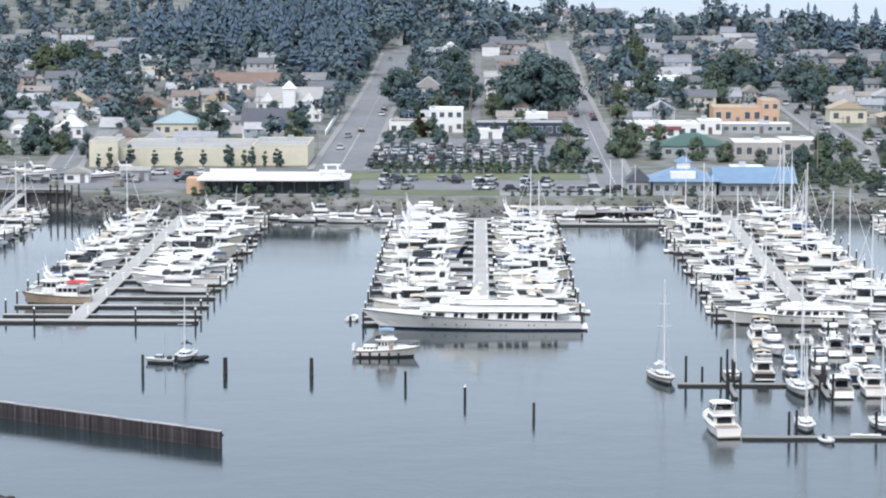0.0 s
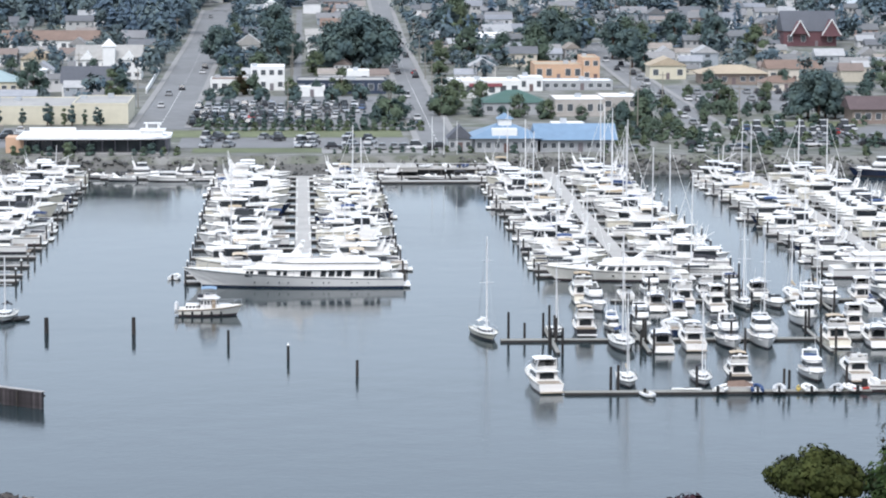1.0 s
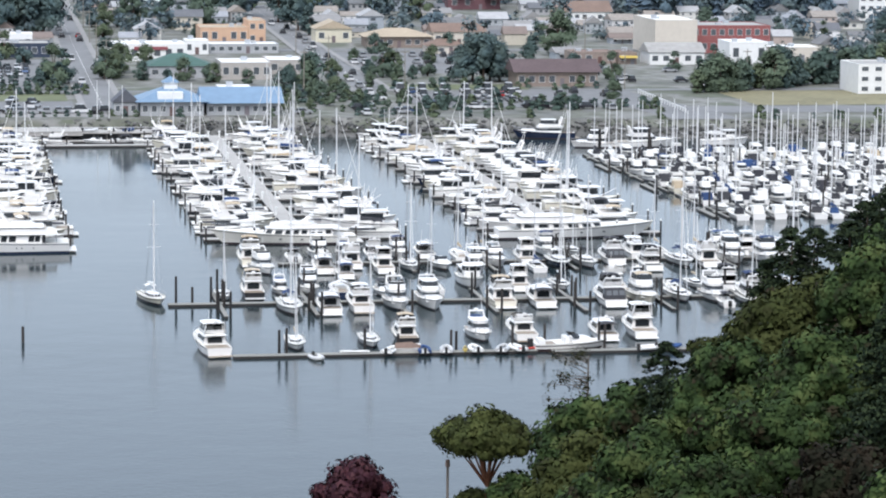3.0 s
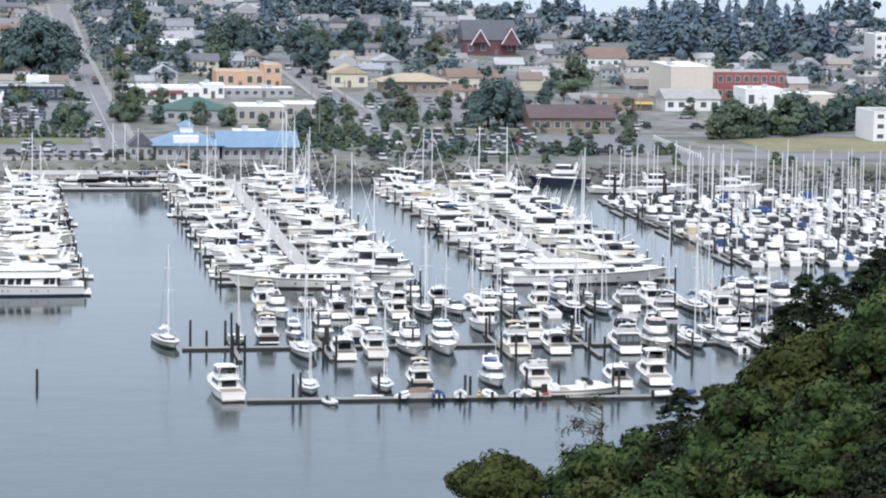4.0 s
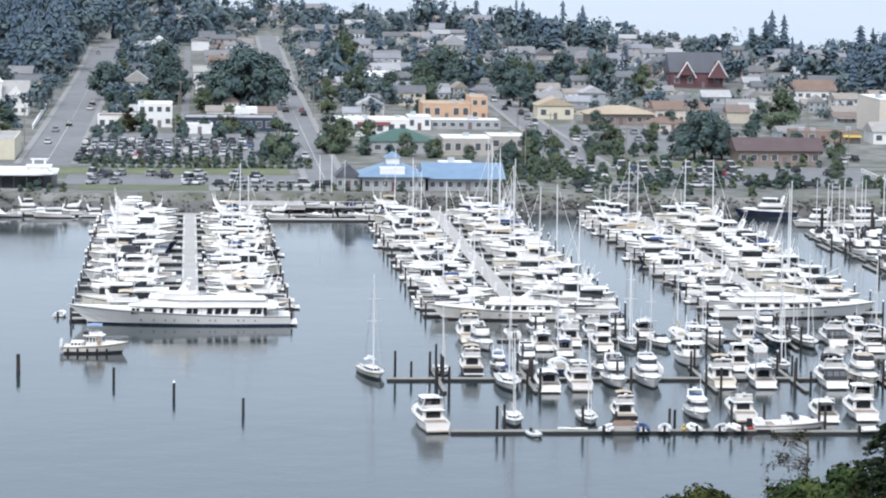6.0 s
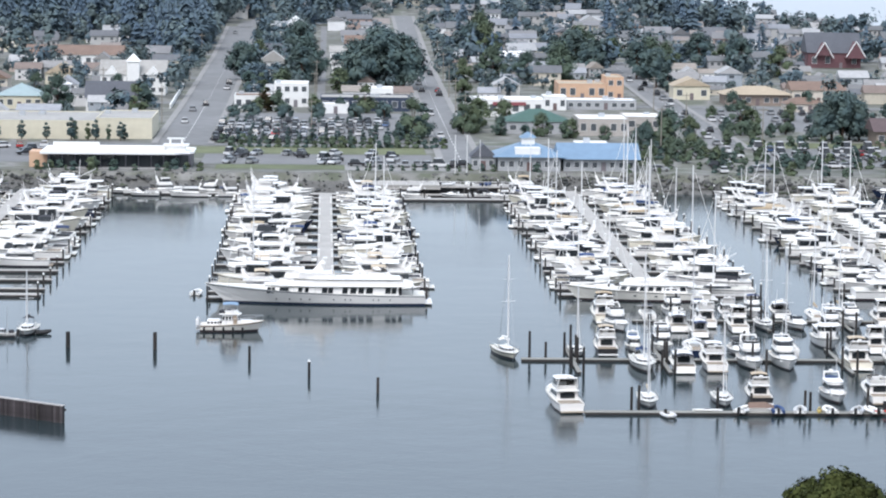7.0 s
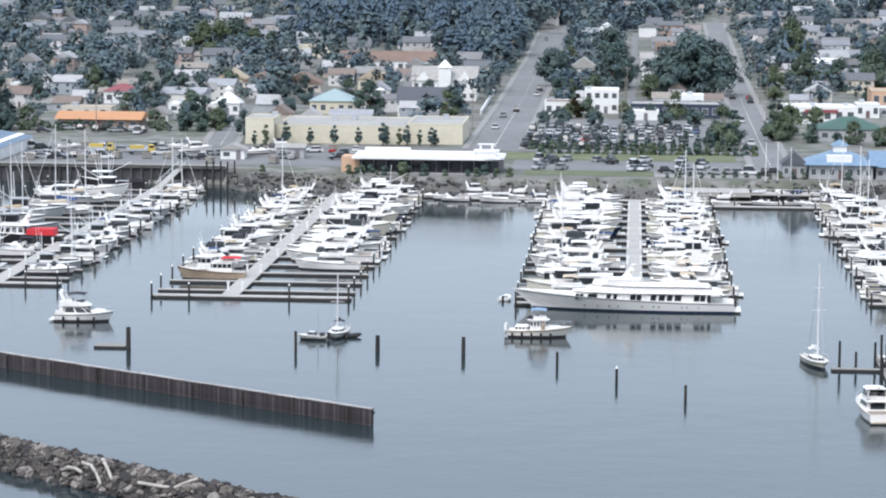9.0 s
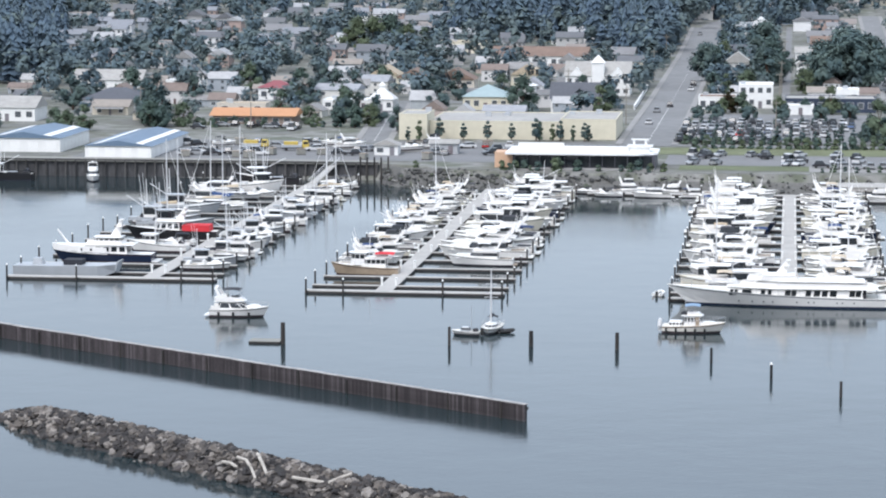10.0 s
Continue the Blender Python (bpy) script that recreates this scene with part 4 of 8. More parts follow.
def main_dock(letter, xw, y0, y1, reach_l, reach_r, weights_l, weights_r, empty_l=0, empty_r=0, pitch=12.4, head=True, seed=1, y_end=None):
    """A long walkway with finger floats and a berth on either side of each finger."""
    r = random.Random(seed)
    dock = thing("floating_dock", "long pale concrete floating dock with finger piers", "dock", "floating docks", pose(0, 0, 0))
    float_part(dock, "walkway", xw - 1.5, y0, xw + 1.5, y1)
    if head:
        float_part(dock, "cross_float", xw - reach_l, y0 - 2.4, xw + reach_r, y0)
        for q in (xw - reach_l + 0.3, xw - reach_l / 2, xw + reach_r / 2, xw + reach_r - 0.3):
            pile(q, y0 - 2.7, 2.6)
    for side, reach, weights, empty in ((-1, reach_l, weights_l, empty_l), (1, reach_r, weights_r, empty_r)):
        n = int((y1 - y0 - 4) / pitch)
        for k in range(n + 1):
            y = y0 + 6.0 + k * pitch
            if y > y1 - 2:
                break
            a, b = sorted((xw + side * 1.5, xw + side * reach))
            float_part(dock, "finger", a, y - 0.6, b, y + 0.6)
            pile(xw + side * (reach - 0.3), y + 0.85, r.choice((2.3, 2.8, 3.2)))
            if k % 2 == 0:
                pedestal(xw + side * 1.25, y)
            for off in (-3.1, 3.1):
                yy = y + off
                if yy < y0 + 1.5 or yy > y1 - 1 or k < empty or r.random() < 0.05:
                    continue
                th = pick(weights, r)
                want = min((reach - 2.2) * r.uniform(0.9, 1.06), reach - 1.6)
                s = max(0.78, min(1.12, want / LENGTH[th.name]))
                half = LENGTH[th.name] * s / 2
                if half * 2 > reach + 1.5:
                    th = r.choice(FLEET["small"])
                    s, half = 1.0, LENGTH[th.name] / 2
                cx = xw + side * (1.5 + 0.9 + half + r.uniform(0, max(0, reach - 2.4 - 2 * half)))
                inward = r.random() < 0.55
                moor(th, cx, yy, (180 if side > 0 else 0) if inward else (0 if side > 0 else 180), s, 0.0, 0.84 if "yacht" in th.name else 1.0)
    return dock


POWER = {"big": 7, "mid": 3, "sail": 0.35}
MIXED = {"big": 2, "mid": 5, "small": 1, "sail": 2.8}
main_dock("A", -112.5, 490, 668, 26, 12, {"fish": 4.5, "mid": 0.6, "sail": 2.0, "small": 1.2}, {"small": 3, "mid": 0.8, "fish": 2.2, "sail": 1.4}, 6, 1, 12.4, True, 11)
main_dock("B", -68.8, 478, 656, 13.5, 21, {"mid": 5, "sail": 0.3, "small": 0.5}, {"big": 5, "mid": 3, "sail": 0.4}, 3, 4, 12.2, True, 12)
main_dock("C", 0.4, 476, 648, 20.2, 17.4, POWER, POWER, 0, 0, 12.2, True, 13)
main_dock("D", 57.6, 482, 660, 17.2, 18.0, MIXED, {"big": 3, "mid": 5, "sail": 3.2}, 0, 0, 12.0, True, 14)
main_dock("E", 105.0, 484, 648, 15.2, 16.5, {"big": 2, "mid": 5, "sail": 1.0}, {"big": 2, "mid": 5, "sail": 1.6}, 0, 0, 12.0, True, 15)


def cross_dock(y, x0, x1, half_n, half_s, seed, weights, berths_n=(), berths_s=(), pitch=9.2, auto=True, tall=3.4):
    """A float that runs across, with short fingers and boats lying bow or stern to it."""
    r = random.Random(seed)
    dock = thing("floating_dock", "weathered timber floating dock with dark piles", "dock", "floating docks", pose(0, 0, 0))
    float_part(dock, "walkway", x0, y - 0.85, x1, y + 0.85, PLANK)
    n = int((x1 - x0) / pitch)
    for k in range(n + 1):
        x = x0 + (1.0 if auto else 7.5) + k * pitch
        for side, reach in ((1, half_n), (-1, half_s)):
            if reach:
                a, b = sorted((y + side * 1.1, y + side * reach))
                float_part(dock, "finger", x - 0.32, a, x + 0.32, b, PLANK)
                pile(x + 0.65, y + side * reach * 0.95, tall + r.uniform(-0.4, 0.5), False, 0.19)
                if r.random() < (0.25 if auto else 0.7):
                    pile(x + 0.65, y + side * 1.5, tall + r.uniform(-0.4, 0.5), False, 0.19)
                if not auto:
                    pile(x - 0.65, y + side * reach * 0.55, tall + r.uniform(-0.6, 0.6), False, 0.19)
                    continue
                for off in (2.3, 6.6):
                    if r.random() < 0.16:
                        continue
                    th = pick(weights, r)
                    L = LENGTH[th.name]
                    s = max(0.75, min(1.05, (reach + 0.5) / L))
                    moor(th, x + off, y + side * (1.5 + L * s / 2), (90 if r.random() < 0.5 else -90), s)
    return dock


HARBOUR = {"mid": 3, "small": 3, "sail": 4.2}


def basin_cruiser(L, B, hullmat, topmat, fly, label):
    """A small cruiser of the far basin: hull, deckhouse with its windows, canvas."""
    th = thing("motor_yacht", label, "motor yacht", "boats in the far basin")
    house = Geo().loft([cab_ring(-0.2 * L, 0.22 * L, 0.38 * B, 0.7, 0.9), cab_ring(-0.18 * L, 0.1 * L, 0.33 * B, 0.7, 2.2)]).box(-0.42 * L, -0.4 * B, 0.8, -0.36 * L, 0.4 * B, 1.5)
    if fly:
        house.loft([cab_ring(-0.2 * L, 0.06 * L, 0.34 * B, 0.8, 2.2), cab_ring(-0.2 * L, 0.03 * L, 0.34 * B, 0.8, 2.9)])
    hull_parts(th, L, B, 1.5, 1.0, hullmat, on_deck=house)
    part("window", Geo().loft([cab_ring(-0.19 * L, 0.18 * L, 0.38 * B, 0.72, 1.35), cab_ring(-0.18 * L, 0.135 * L, 0.36 * B, 0.72, 1.95)], False), GLASS, th)
    part("canvas_top", Geo().loft([cab_ring(-0.44 * L, -0.18 * L, 0.38 * B, 1.0, 1.05), cab_ring(-0.4 * L, -0.18 * L, 0.34 * B, 1.0, 2.4)]), topmat, th)
    return th


def basin_sailboat(L, B, hullmat, cover, label):
    """A small sailing boat of the far basin: hull, coachroof, spars and sail cover."""
    th = thing("sailboat", label, "sailboat", "boats in the far basin")
    roof = Geo().loft([cab_ring(-0.12 * L, 0.24 * L, 0.28 * B, 0.5, 0.8), cab_ring(-0.1 * L, 0.18 * L, 0.23 * B, 0.5, 1.45)])
    hull_parts(th, L, B, 1.25, 0.9, hullmat, 1.1, on_deck=roof)
    part("mast", Geo().tube((0.08 * L, 0, 0.8), (0.07 * L, 0, 1.3 * L + 1), 0.12, 0.08, 6).tube((0.07 * L, -0.3 * B, 0.75 * L), (0.07 * L, 0.3 * B, 0.75 * L), 0.04, n=4), ALU, th)
    part("sail_cover", Geo().loft([[(x, y * q, 2.1 + z * q) for y, z in ((-0.2, 0), (0.2, 0), (0, 0.5))] for x, q in ((0.06 * L, 1.3), (-0.32 * L, 0.7))]), cover, th)
    part("dodger", Geo().loft([cab_ring(-0.26 * L, -0.1 * L, 0.28 * B, 0.8, 0.9), cab_ring(-0.24 * L, -0.13 * L, 0.24 * B, 0.8, 1.9)]), cover, th)
    return th


LITE = True
BASIN = [basin_cruiser(8.4, 2.9, GEL, CANVAS_DARK, True, "small white flybridge cruiser with a dark canvas cockpit"), basin_cruiser(7.6, 2.7, GEL, CANVAS_BLUE, False, "small white cruiser under a blue canvas"),
         basin_cruiser(8.0, 2.8, GEL, CANVAS_WHITE, False, "small white cruiser with a white canvas"), basin_cruiser(9.0, 3.1, CREAM, CANVAS_TAN, True, "small cream cruiser with a tan canvas"),
         basin_sailboat(8.8, 2.8, GEL, CANVAS_BLUE, "white sailing boat with blue covers"), basin_sailboat(9.4, 2.9, GEL, CANVAS_DARK, "white sailing boat with dark covers"),
         basin_sailboat(8.2, 2.7, NAVY, CANVAS_WHITE, "navy sailing boat with white covers"), basin_sailboat(9.0, 2.8, GEL, CANVAS_WHITE, "white sailing boat with white covers")]
LITE = False
basin = random.Random(40)
for k_, yf in enumerate((606, 588, 570, 551, 531, 510)):
    x0 = 135.5 + (606 - yf) * 0.03
    dock = thing("floating_dock", "weathered timber floating dock of the far basin", "dock", "floating docks", pose(0, 0, 0))
    float_part(dock, "walkway", x0, yf - 0.8, 210, yf + 0.8, PLANK)
    if k_ % 2:
        float_part(dock, "cross_float", x0 - 1.8, yf - 7, x0 - 0.6, yf + 5, PLANK)
        pile(x0 - 1.5, yf - 8.3, 3.6, False, 0.2)
    for k in range(10):
        x = x0 + 1.0 + 7.5 * k
        for side in (1, -1):
            a, b = sorted((yf + side * 0.8, yf + side * 8))
            float_part(dock, "finger", x - 0.3, a, x + 0.3, b, PLANK)
            if (k + k_ + side) % 3 == 0:
                pile(x + 0.5, yf + side * 8.1, basin.choice((2.8, 3.4, 4.0)), False, 0.19)
            for off in (2.0, 5.4):
                if basin.random() < 0.09:
                    continue
                th = basin.choice(BASIN[:4] if basin.random() < 0.5 else BASIN[4:])
                th = basin.choice(BASIN) if "navy" in th["label"] else BASIN[0] if "tan" in th["label"] and basin.random() < 0.7 else BASIN[5] if "blue" in th["label"] and basin.random() < 0.7 else th
                moor(th, x + off, yf + side * (5.3 + basin.uniform(-0.3, 0.5)), basin.choice((90, -90)), basin.uniform(0.92, 1.08))
cross_dock(367, 34.7, 75.6, 0, 0, 50, HARBOUR, auto=False)
cross_dock(366.0, 77.5, 98, 0, 0, 51, HARBOUR, auto=False)
cross_dock(411, 29.3, 125, 11, 12, 52, HARBOUR, pitch=13.2, auto=False)
cross_dock(451, 50, 140, 9, 11, 53, HARBOUR, pitch=13.2, auto=False)


def row(boats):
    for th, x, y, turn, s in boats:
        moor(th, x, y, turn, s, 0.0, 1.0 if "sail" in th.name else 0.9)


BG, MD, SM, SL, FS = (NEAR[k] for k in ("big", "mid", "small", "sail", "fish"))
# the nearest float: cruisers and yachts behind it
row([(BG[0], 32.2, 374.0, 97, 0.8), (SL[2], 43.9, 375, -92, 0.85), (SL[1], 54.2, 376, -91, 0.8), (MD[5], 59.4, 379, 90, 0.85),
     (SM[2], 70.0, 379, -90, 1.0), (BG[2], 75.9, 380.5, 90, 0.78), (SM[1], 80.6, 368.6, 2, 1.3), (MD[3], 87.2, 379, 90, 0.85), (MD[2], 92.8, 381, 90, 0.95)])
# the second float
row([(SL[4], 38.1, 418, -88, 0.8), (MD[5], 42.6, 421, 90, 0.9), (SL[0], 46.7, 405.5, -90, 0.98), (MD[3], 52.2, 405, 90, 0.9), (BG[1], 57.0, 407, 90, 0.78),
     (SM[3], 62.7, 407, -90, 1.05), (BG[0], 67.8, 408, -91, 0.76), (MD[4], 77.3, 427, -90, 0.9), (MD[6], 78.4, 409, 90, 0.95), (MD[3], 84.4, 408.5, 90, 0.95),
     (SL[4], 90.7, 423, -90, 0.9), (MD[1], 94.9, 408.5, 90, 0.98), (MD[6], 100.4, 408.5, -90, 0.95), (SL[0], 106.5, 411, -90, 0.9)])
row([(SM[3], 111.5, 409, -90, 1.0), (MD[0], 117, 409, 90, 0.95), (SL[3], 56.0, 421, 90, 0.85), (SM[0], 62.5, 419, -90, 1.0), (MD[2], 84.0, 424, 90, 0.8), (SM[3], 98.5, 422, 90, 1.0), (SL[1], 70.3, 421.5, 90, 0.85)])
# the third float
row([(MD[6], 45.6, 455, 90, 1.0), (SM[3], 46.8, 444, -80, 0.95), (MD[3], 56.4, 445, 90, 0.85), (SM[3], 61.5, 449.5, 90, 1.0), (SM[2], 59.0, 438.5, 90, 0.9), (MD[2], 66.0, 444.5, 90, 0.82),
     (SL[1], 70.7, 445.5, -92, 0.9), (SM[1], 75.9, 446, -86, 1.1), (BG[2], 85.4, 449, -90, 0.72), (MD[2], 90.8, 452, 90, 0.85), (SL[3], 95.4, 446.5, -92, 0.95), (SL[1], 100.0, 446.5, -90, 0.95)])
row([(MD[1], 105.0, 451, 90, 0.9), (MD[4], 110.2, 456, 90, 0.85), (SL[0], 115.9, 446.5, -90, 0.95), (SM[3], 119.8, 446, 90, 1.05), (MD[2], 125.3, 449, -90, 0.9),
     (SL[2], 80.5, 456, 90, 0.9), (SM[0], 53.0, 456.5, 90, 1.0), (SL[2], 121.0, 457, 90, 0.95), (MD[0], 131.0, 448, -90, 0.9), (SL[0], 135.5, 449, -90, 0.9)])
# further boats in the berths between them
fill = random.Random(21)
taken = [(ob.location.x, ob.location.y) for ob in bpy.data.objects if ob.parent is None and ("yacht" in ob.name or "sailboat" in ob.name or "runabout" in ob.name or "trawler" in ob.name) and 430 < ob.location.y + 20 < 490]
for y, xa, xb in ((459.5, 50, 140), (421.5, 46, 124), (442.5, 60, 138), (404.5, 104, 126)):
    x = xa
    while x < xb:
        if all(abs(x - a) > 4.3 or abs(y - b) > 9 for a, b in taken):
            th = fill.choice(FLEET["mid"][:5] + FLEET["small"] + FLEET["sail"][:3])
            moor(th, x, y + fill.uniform(-0.8, 0.8), fill.choice((90, -90)), fill.uniform(0.74, 0.86), 0.0, 0.9 if "yacht" in th.name else 1.0)
            taken.append((x, y))
        x += 1.1
# the yacht on its own at the end of the second float, and the far berths by the bank
lone = sailboat(10.0, 3.2, CREAM, CANVAS_WHITE, "cream sailing yacht with a bare mast and white dodger", 1.38, CANVAS_WHITE, False)
moor(lone, 27.4, 415.5, -80)
row([(BG[3], 135.3, 652.5, 175, 0.92), (MD[2], 142.4, 631, 182, 0.88), (BG[0], 155.0, 631, 0, 0.88), (MD[4], 174.5, 634, 0, 0.95)])
for x, y in ((142, 622), (153.5, 622), (165.5, 624)):
    pile(x, y, 5.2, False, 0.36)
# alongside the waterfront float
wf = thing("floating_dock", "long concrete float along the waterfront", "dock", "floating docks", pose(0, 0, 0))
float_part(wf, "walkway", -46, 648.5, 37, 651.5)
row([(SM[0], -41, 646.5, 180, 0.9), (MD[3], -31, 645.5, 180, 0.8), (SM[2], -20.5, 646.5, 0, 0.8), (SM[3], -27, 653.5, 180, 0.75), (MD[2], -36, 654, 0, 0.75), (SM[1], -46, 652.5, 190, 0.9), (MD[4], -13.5, 645.8, 180, 0.75), (SM[3], -14, 654, 0, 0.8)])

# long yachts on the dock ends
flag = great_yacht(37.0, 7.4, GEL, "long white classic motor yacht alongside the dock end", 3.3, 1.75,
                   [(-0.38, 0.25, 0.41, 1.5, 0), (-0.33, 0.12, 0.34, 0.95, 0), (-0.02, 0.09, 0.24, 0.75, 0)], 2.2, ports=0, stripemat=NAVY)
for a, w in ((7.7, 0.3), (7.0, 0.3), (5.2, 0.75), (2.5, 0.35), (1.4, 0.3), (-1.6, 0.45), (-2.6, 0.4), (-5.0, 0.45), (-6.4, 0.5), (-7.7, 0.45), (-9.1, 0.55), (-12.2, 0.45), (-13.2, 0.4)):
    for e in (1, -1):
        part("window", Geo().loft([[(a - w + q, e * (2.99 + d), 2.0), (a + w + q, e * (2.99 + d), 2.0), (a + w - 0.15 + q, e * (2.94 + d), 2.95), (a - w - 0.15 + q, e * (2.94 + d), 2.95)] for d, q in ((0, 0), (0.1, 0))]), GLASS, flag)
for a in (6.4, 4.2, 2.3, 0.8, -3.2, -5.1, -6.0, -9.8, -10.7, -12.6):
    for e in (1, -1):
        u = a / 37.0 + 0.5
        y = 3.7 * (0.88 + 0.12 * min(1.0, u / 0.25)) * lerp(0.86 * (1 - max(0.0, (u - 0.25) / 0.75) ** 1.64), 1 - max(0.0, (u - 0.5) / 0.5) ** 2.6, 0.5)
        part("porthole", Geo().tube((a, e * (y - 0.25), 0.98), (a, e * (y + 0.04), 0.98), 0.13, 0.13, 8), GLASS, flag)
part("after_awning", Geo().box(-16.6, -2.6, 3.1, -13.5, 2.6, 3.22), GEL, flag)
# Dark panel added to give the open after deck its shade.
part("after_screen", Geo().box(-14.6, -2.7, 1.7, -14.2, 2.7, 2.9), CANVAS_DARK, flag)
for e in (1, -1):
    part("stanchion", Geo().tube((-16.4, e * 2.5, 1.6), (-16.4, e * 2.5, 3.1), 0.06, n=5), STEEL, flag)
put(flag, -1.4, 471.6, 180)
classic = great_yacht(25.0, 5.4, IVORY, "ivory classic motor yacht alongside the dock end", 2.7, 1.5,
                      [(-0.34, 0.14, 0.36, 1.35, 6), (-0.16, 0.04, 0.28, 0.5, 0)], 1.2)
put(classic, 53.6, 477.2, 180)
cruise = great_yacht(28.0, 6.2, GEL, "large low white motor yacht with a raked bow", 2.7, 1.7,
                     [(-0.36, 0.18, 0.4, 1.25, 4), (-0.3, 0.02, 0.33, 0.85, 0)], 1.6)
put(cruise, 105.5, 480.5, 0)
explorer = great_yacht(19.5, 5.6, NAVY, "navy-hulled expedition yacht with a white forecastle", 2.5, 1.75,
                       [(-0.26, 0.2, 0.4, 1.7, 4), (-0.14, 0.1, 0.3, 1.2, 3)], 3.0, ports=0)
fore = [[(19.5 * u - 9.75 + f, e * 2.8 * (1 - max(0.0, (u - 0.5) / 0.5) ** 2.6) * 0.99, lerp(1.75, 2.5, u ** 1.8) + z) for u in (0.42, 0.55, 0.7, 0.82, 0.92, 0.985) for e in (1,)] for f, z, e in ((0, -0.25, 1), (0.25, 1.0, 1))]
part("forecastle", Geo().grid([fore[0], fore[1]]).grid([[(x, -y, z) for x, y, z in fore[1]], [(x, -y, z) for x, y, z in fore[0]]]).grid([fore[1], [(x, -y, z) for x, y, z in fore[1]]]), GEL, explorer, "white raised forecastle")
for xx, yy in ((1.6, 2.74), (3.4, 2.52), (5.2, 2.0)):
    for e in (1, -1):
        part("porthole", Geo().tube((xx, e * (yy - 0.3), 2.55), (xx, e * (yy + 0.06), 2.55), 0.24, 0.24, 10), GLASS, explorer)
part("davit", Geo().tube((6.4, 0, 3.2), (8.6, 0, 6.0), 0.2, 0.13), GEL, explorer)
put(explorer, -127.2, 514.0, 180)
cutter = great_yacht(19.0, 4.8, BLACKHULL, "dark workboat with a red deck cover", 2.6, 1.7, [(-0.1, 0.2, 0.3, 1.9, 3)], 2.5)
part("deck_cover", Geo().box(-8.0, -2.0, 1.65, -2.5, 2.0, 2.9), CANVAS_RED, cutter, "bright red canvas deck cover")
put(cutter, -122.5, 552.5, 180)
moor(FS[1], -120.5, 531, 180, 0.9)
moor(SM[0], -118.8, 541, 180, 1.0)
barge = thing("work_float", "grey aluminium landing craft moored at the dock head", "workboat", "boats in the marina", pose(-129.7, 496.0, 0) @ Matrix.Scale(1.3, 4))
part("hull", Geo().loft([[(-7, y, z) for y, z in ((-1.9, -0.3), (1.9, -0.3), (2.1, 1.3), (-2.1, 1.3))], [(5, y, z) for y, z in ((-1.9, -0.3), (1.9, -0.3), (2.1, 1.4), (-2.1, 1.4))], [(7.5, y, z) for y, z in ((-1.2, 0.5), (1.2, 0.5), (1.6, 1.6), (-1.6, 1.6))]]), GREYHULL, barge)
part("console", Geo().loft([[(-4.5, -0.8, 1.3), (-3.0, -0.8, 1.3), (-3.0, 0.8, 1.3), (-4.5, 0.8, 1.3)], [(-4.4, -0.7, 2.2), (-3.3, -0.7, 2.2), (-3.3, 0.7, 2.2), (-4.4, 0.7, 2.2)]]), GREYHULL, barge)
part("bow_ramp", Geo().loft([[(7.3, -1.5, 0.6), (7.3, 1.5, 0.6), (7.5, 1.5, 0.6), (7.5, -1.5, 0.6)], [(7.7, -1.6, 2.0), (7.7, 1.6, 2.0), (7.85, 1.6, 2.0), (7.85, -1.6, 2.0)]]), GREYHULL, barge)
part("deck_box", Geo().box(0, -1.2, 1.4, 2.6, 1.2, 2.1), CANVAS_DARK, barge)
wooden = trawler(12.5, 4.0, VARNISH, GEL, "old varnished wooden cruiser with a red awning")
canopy(wooden, "awning", -5.5, -2.0, 1.5, 2.4, 4.2, CANVAS_RED, "bright red canvas awning")
put(wooden, -75.6, 501, 180)
moor(BG[1], -56.5, 518, 180, 0.8)

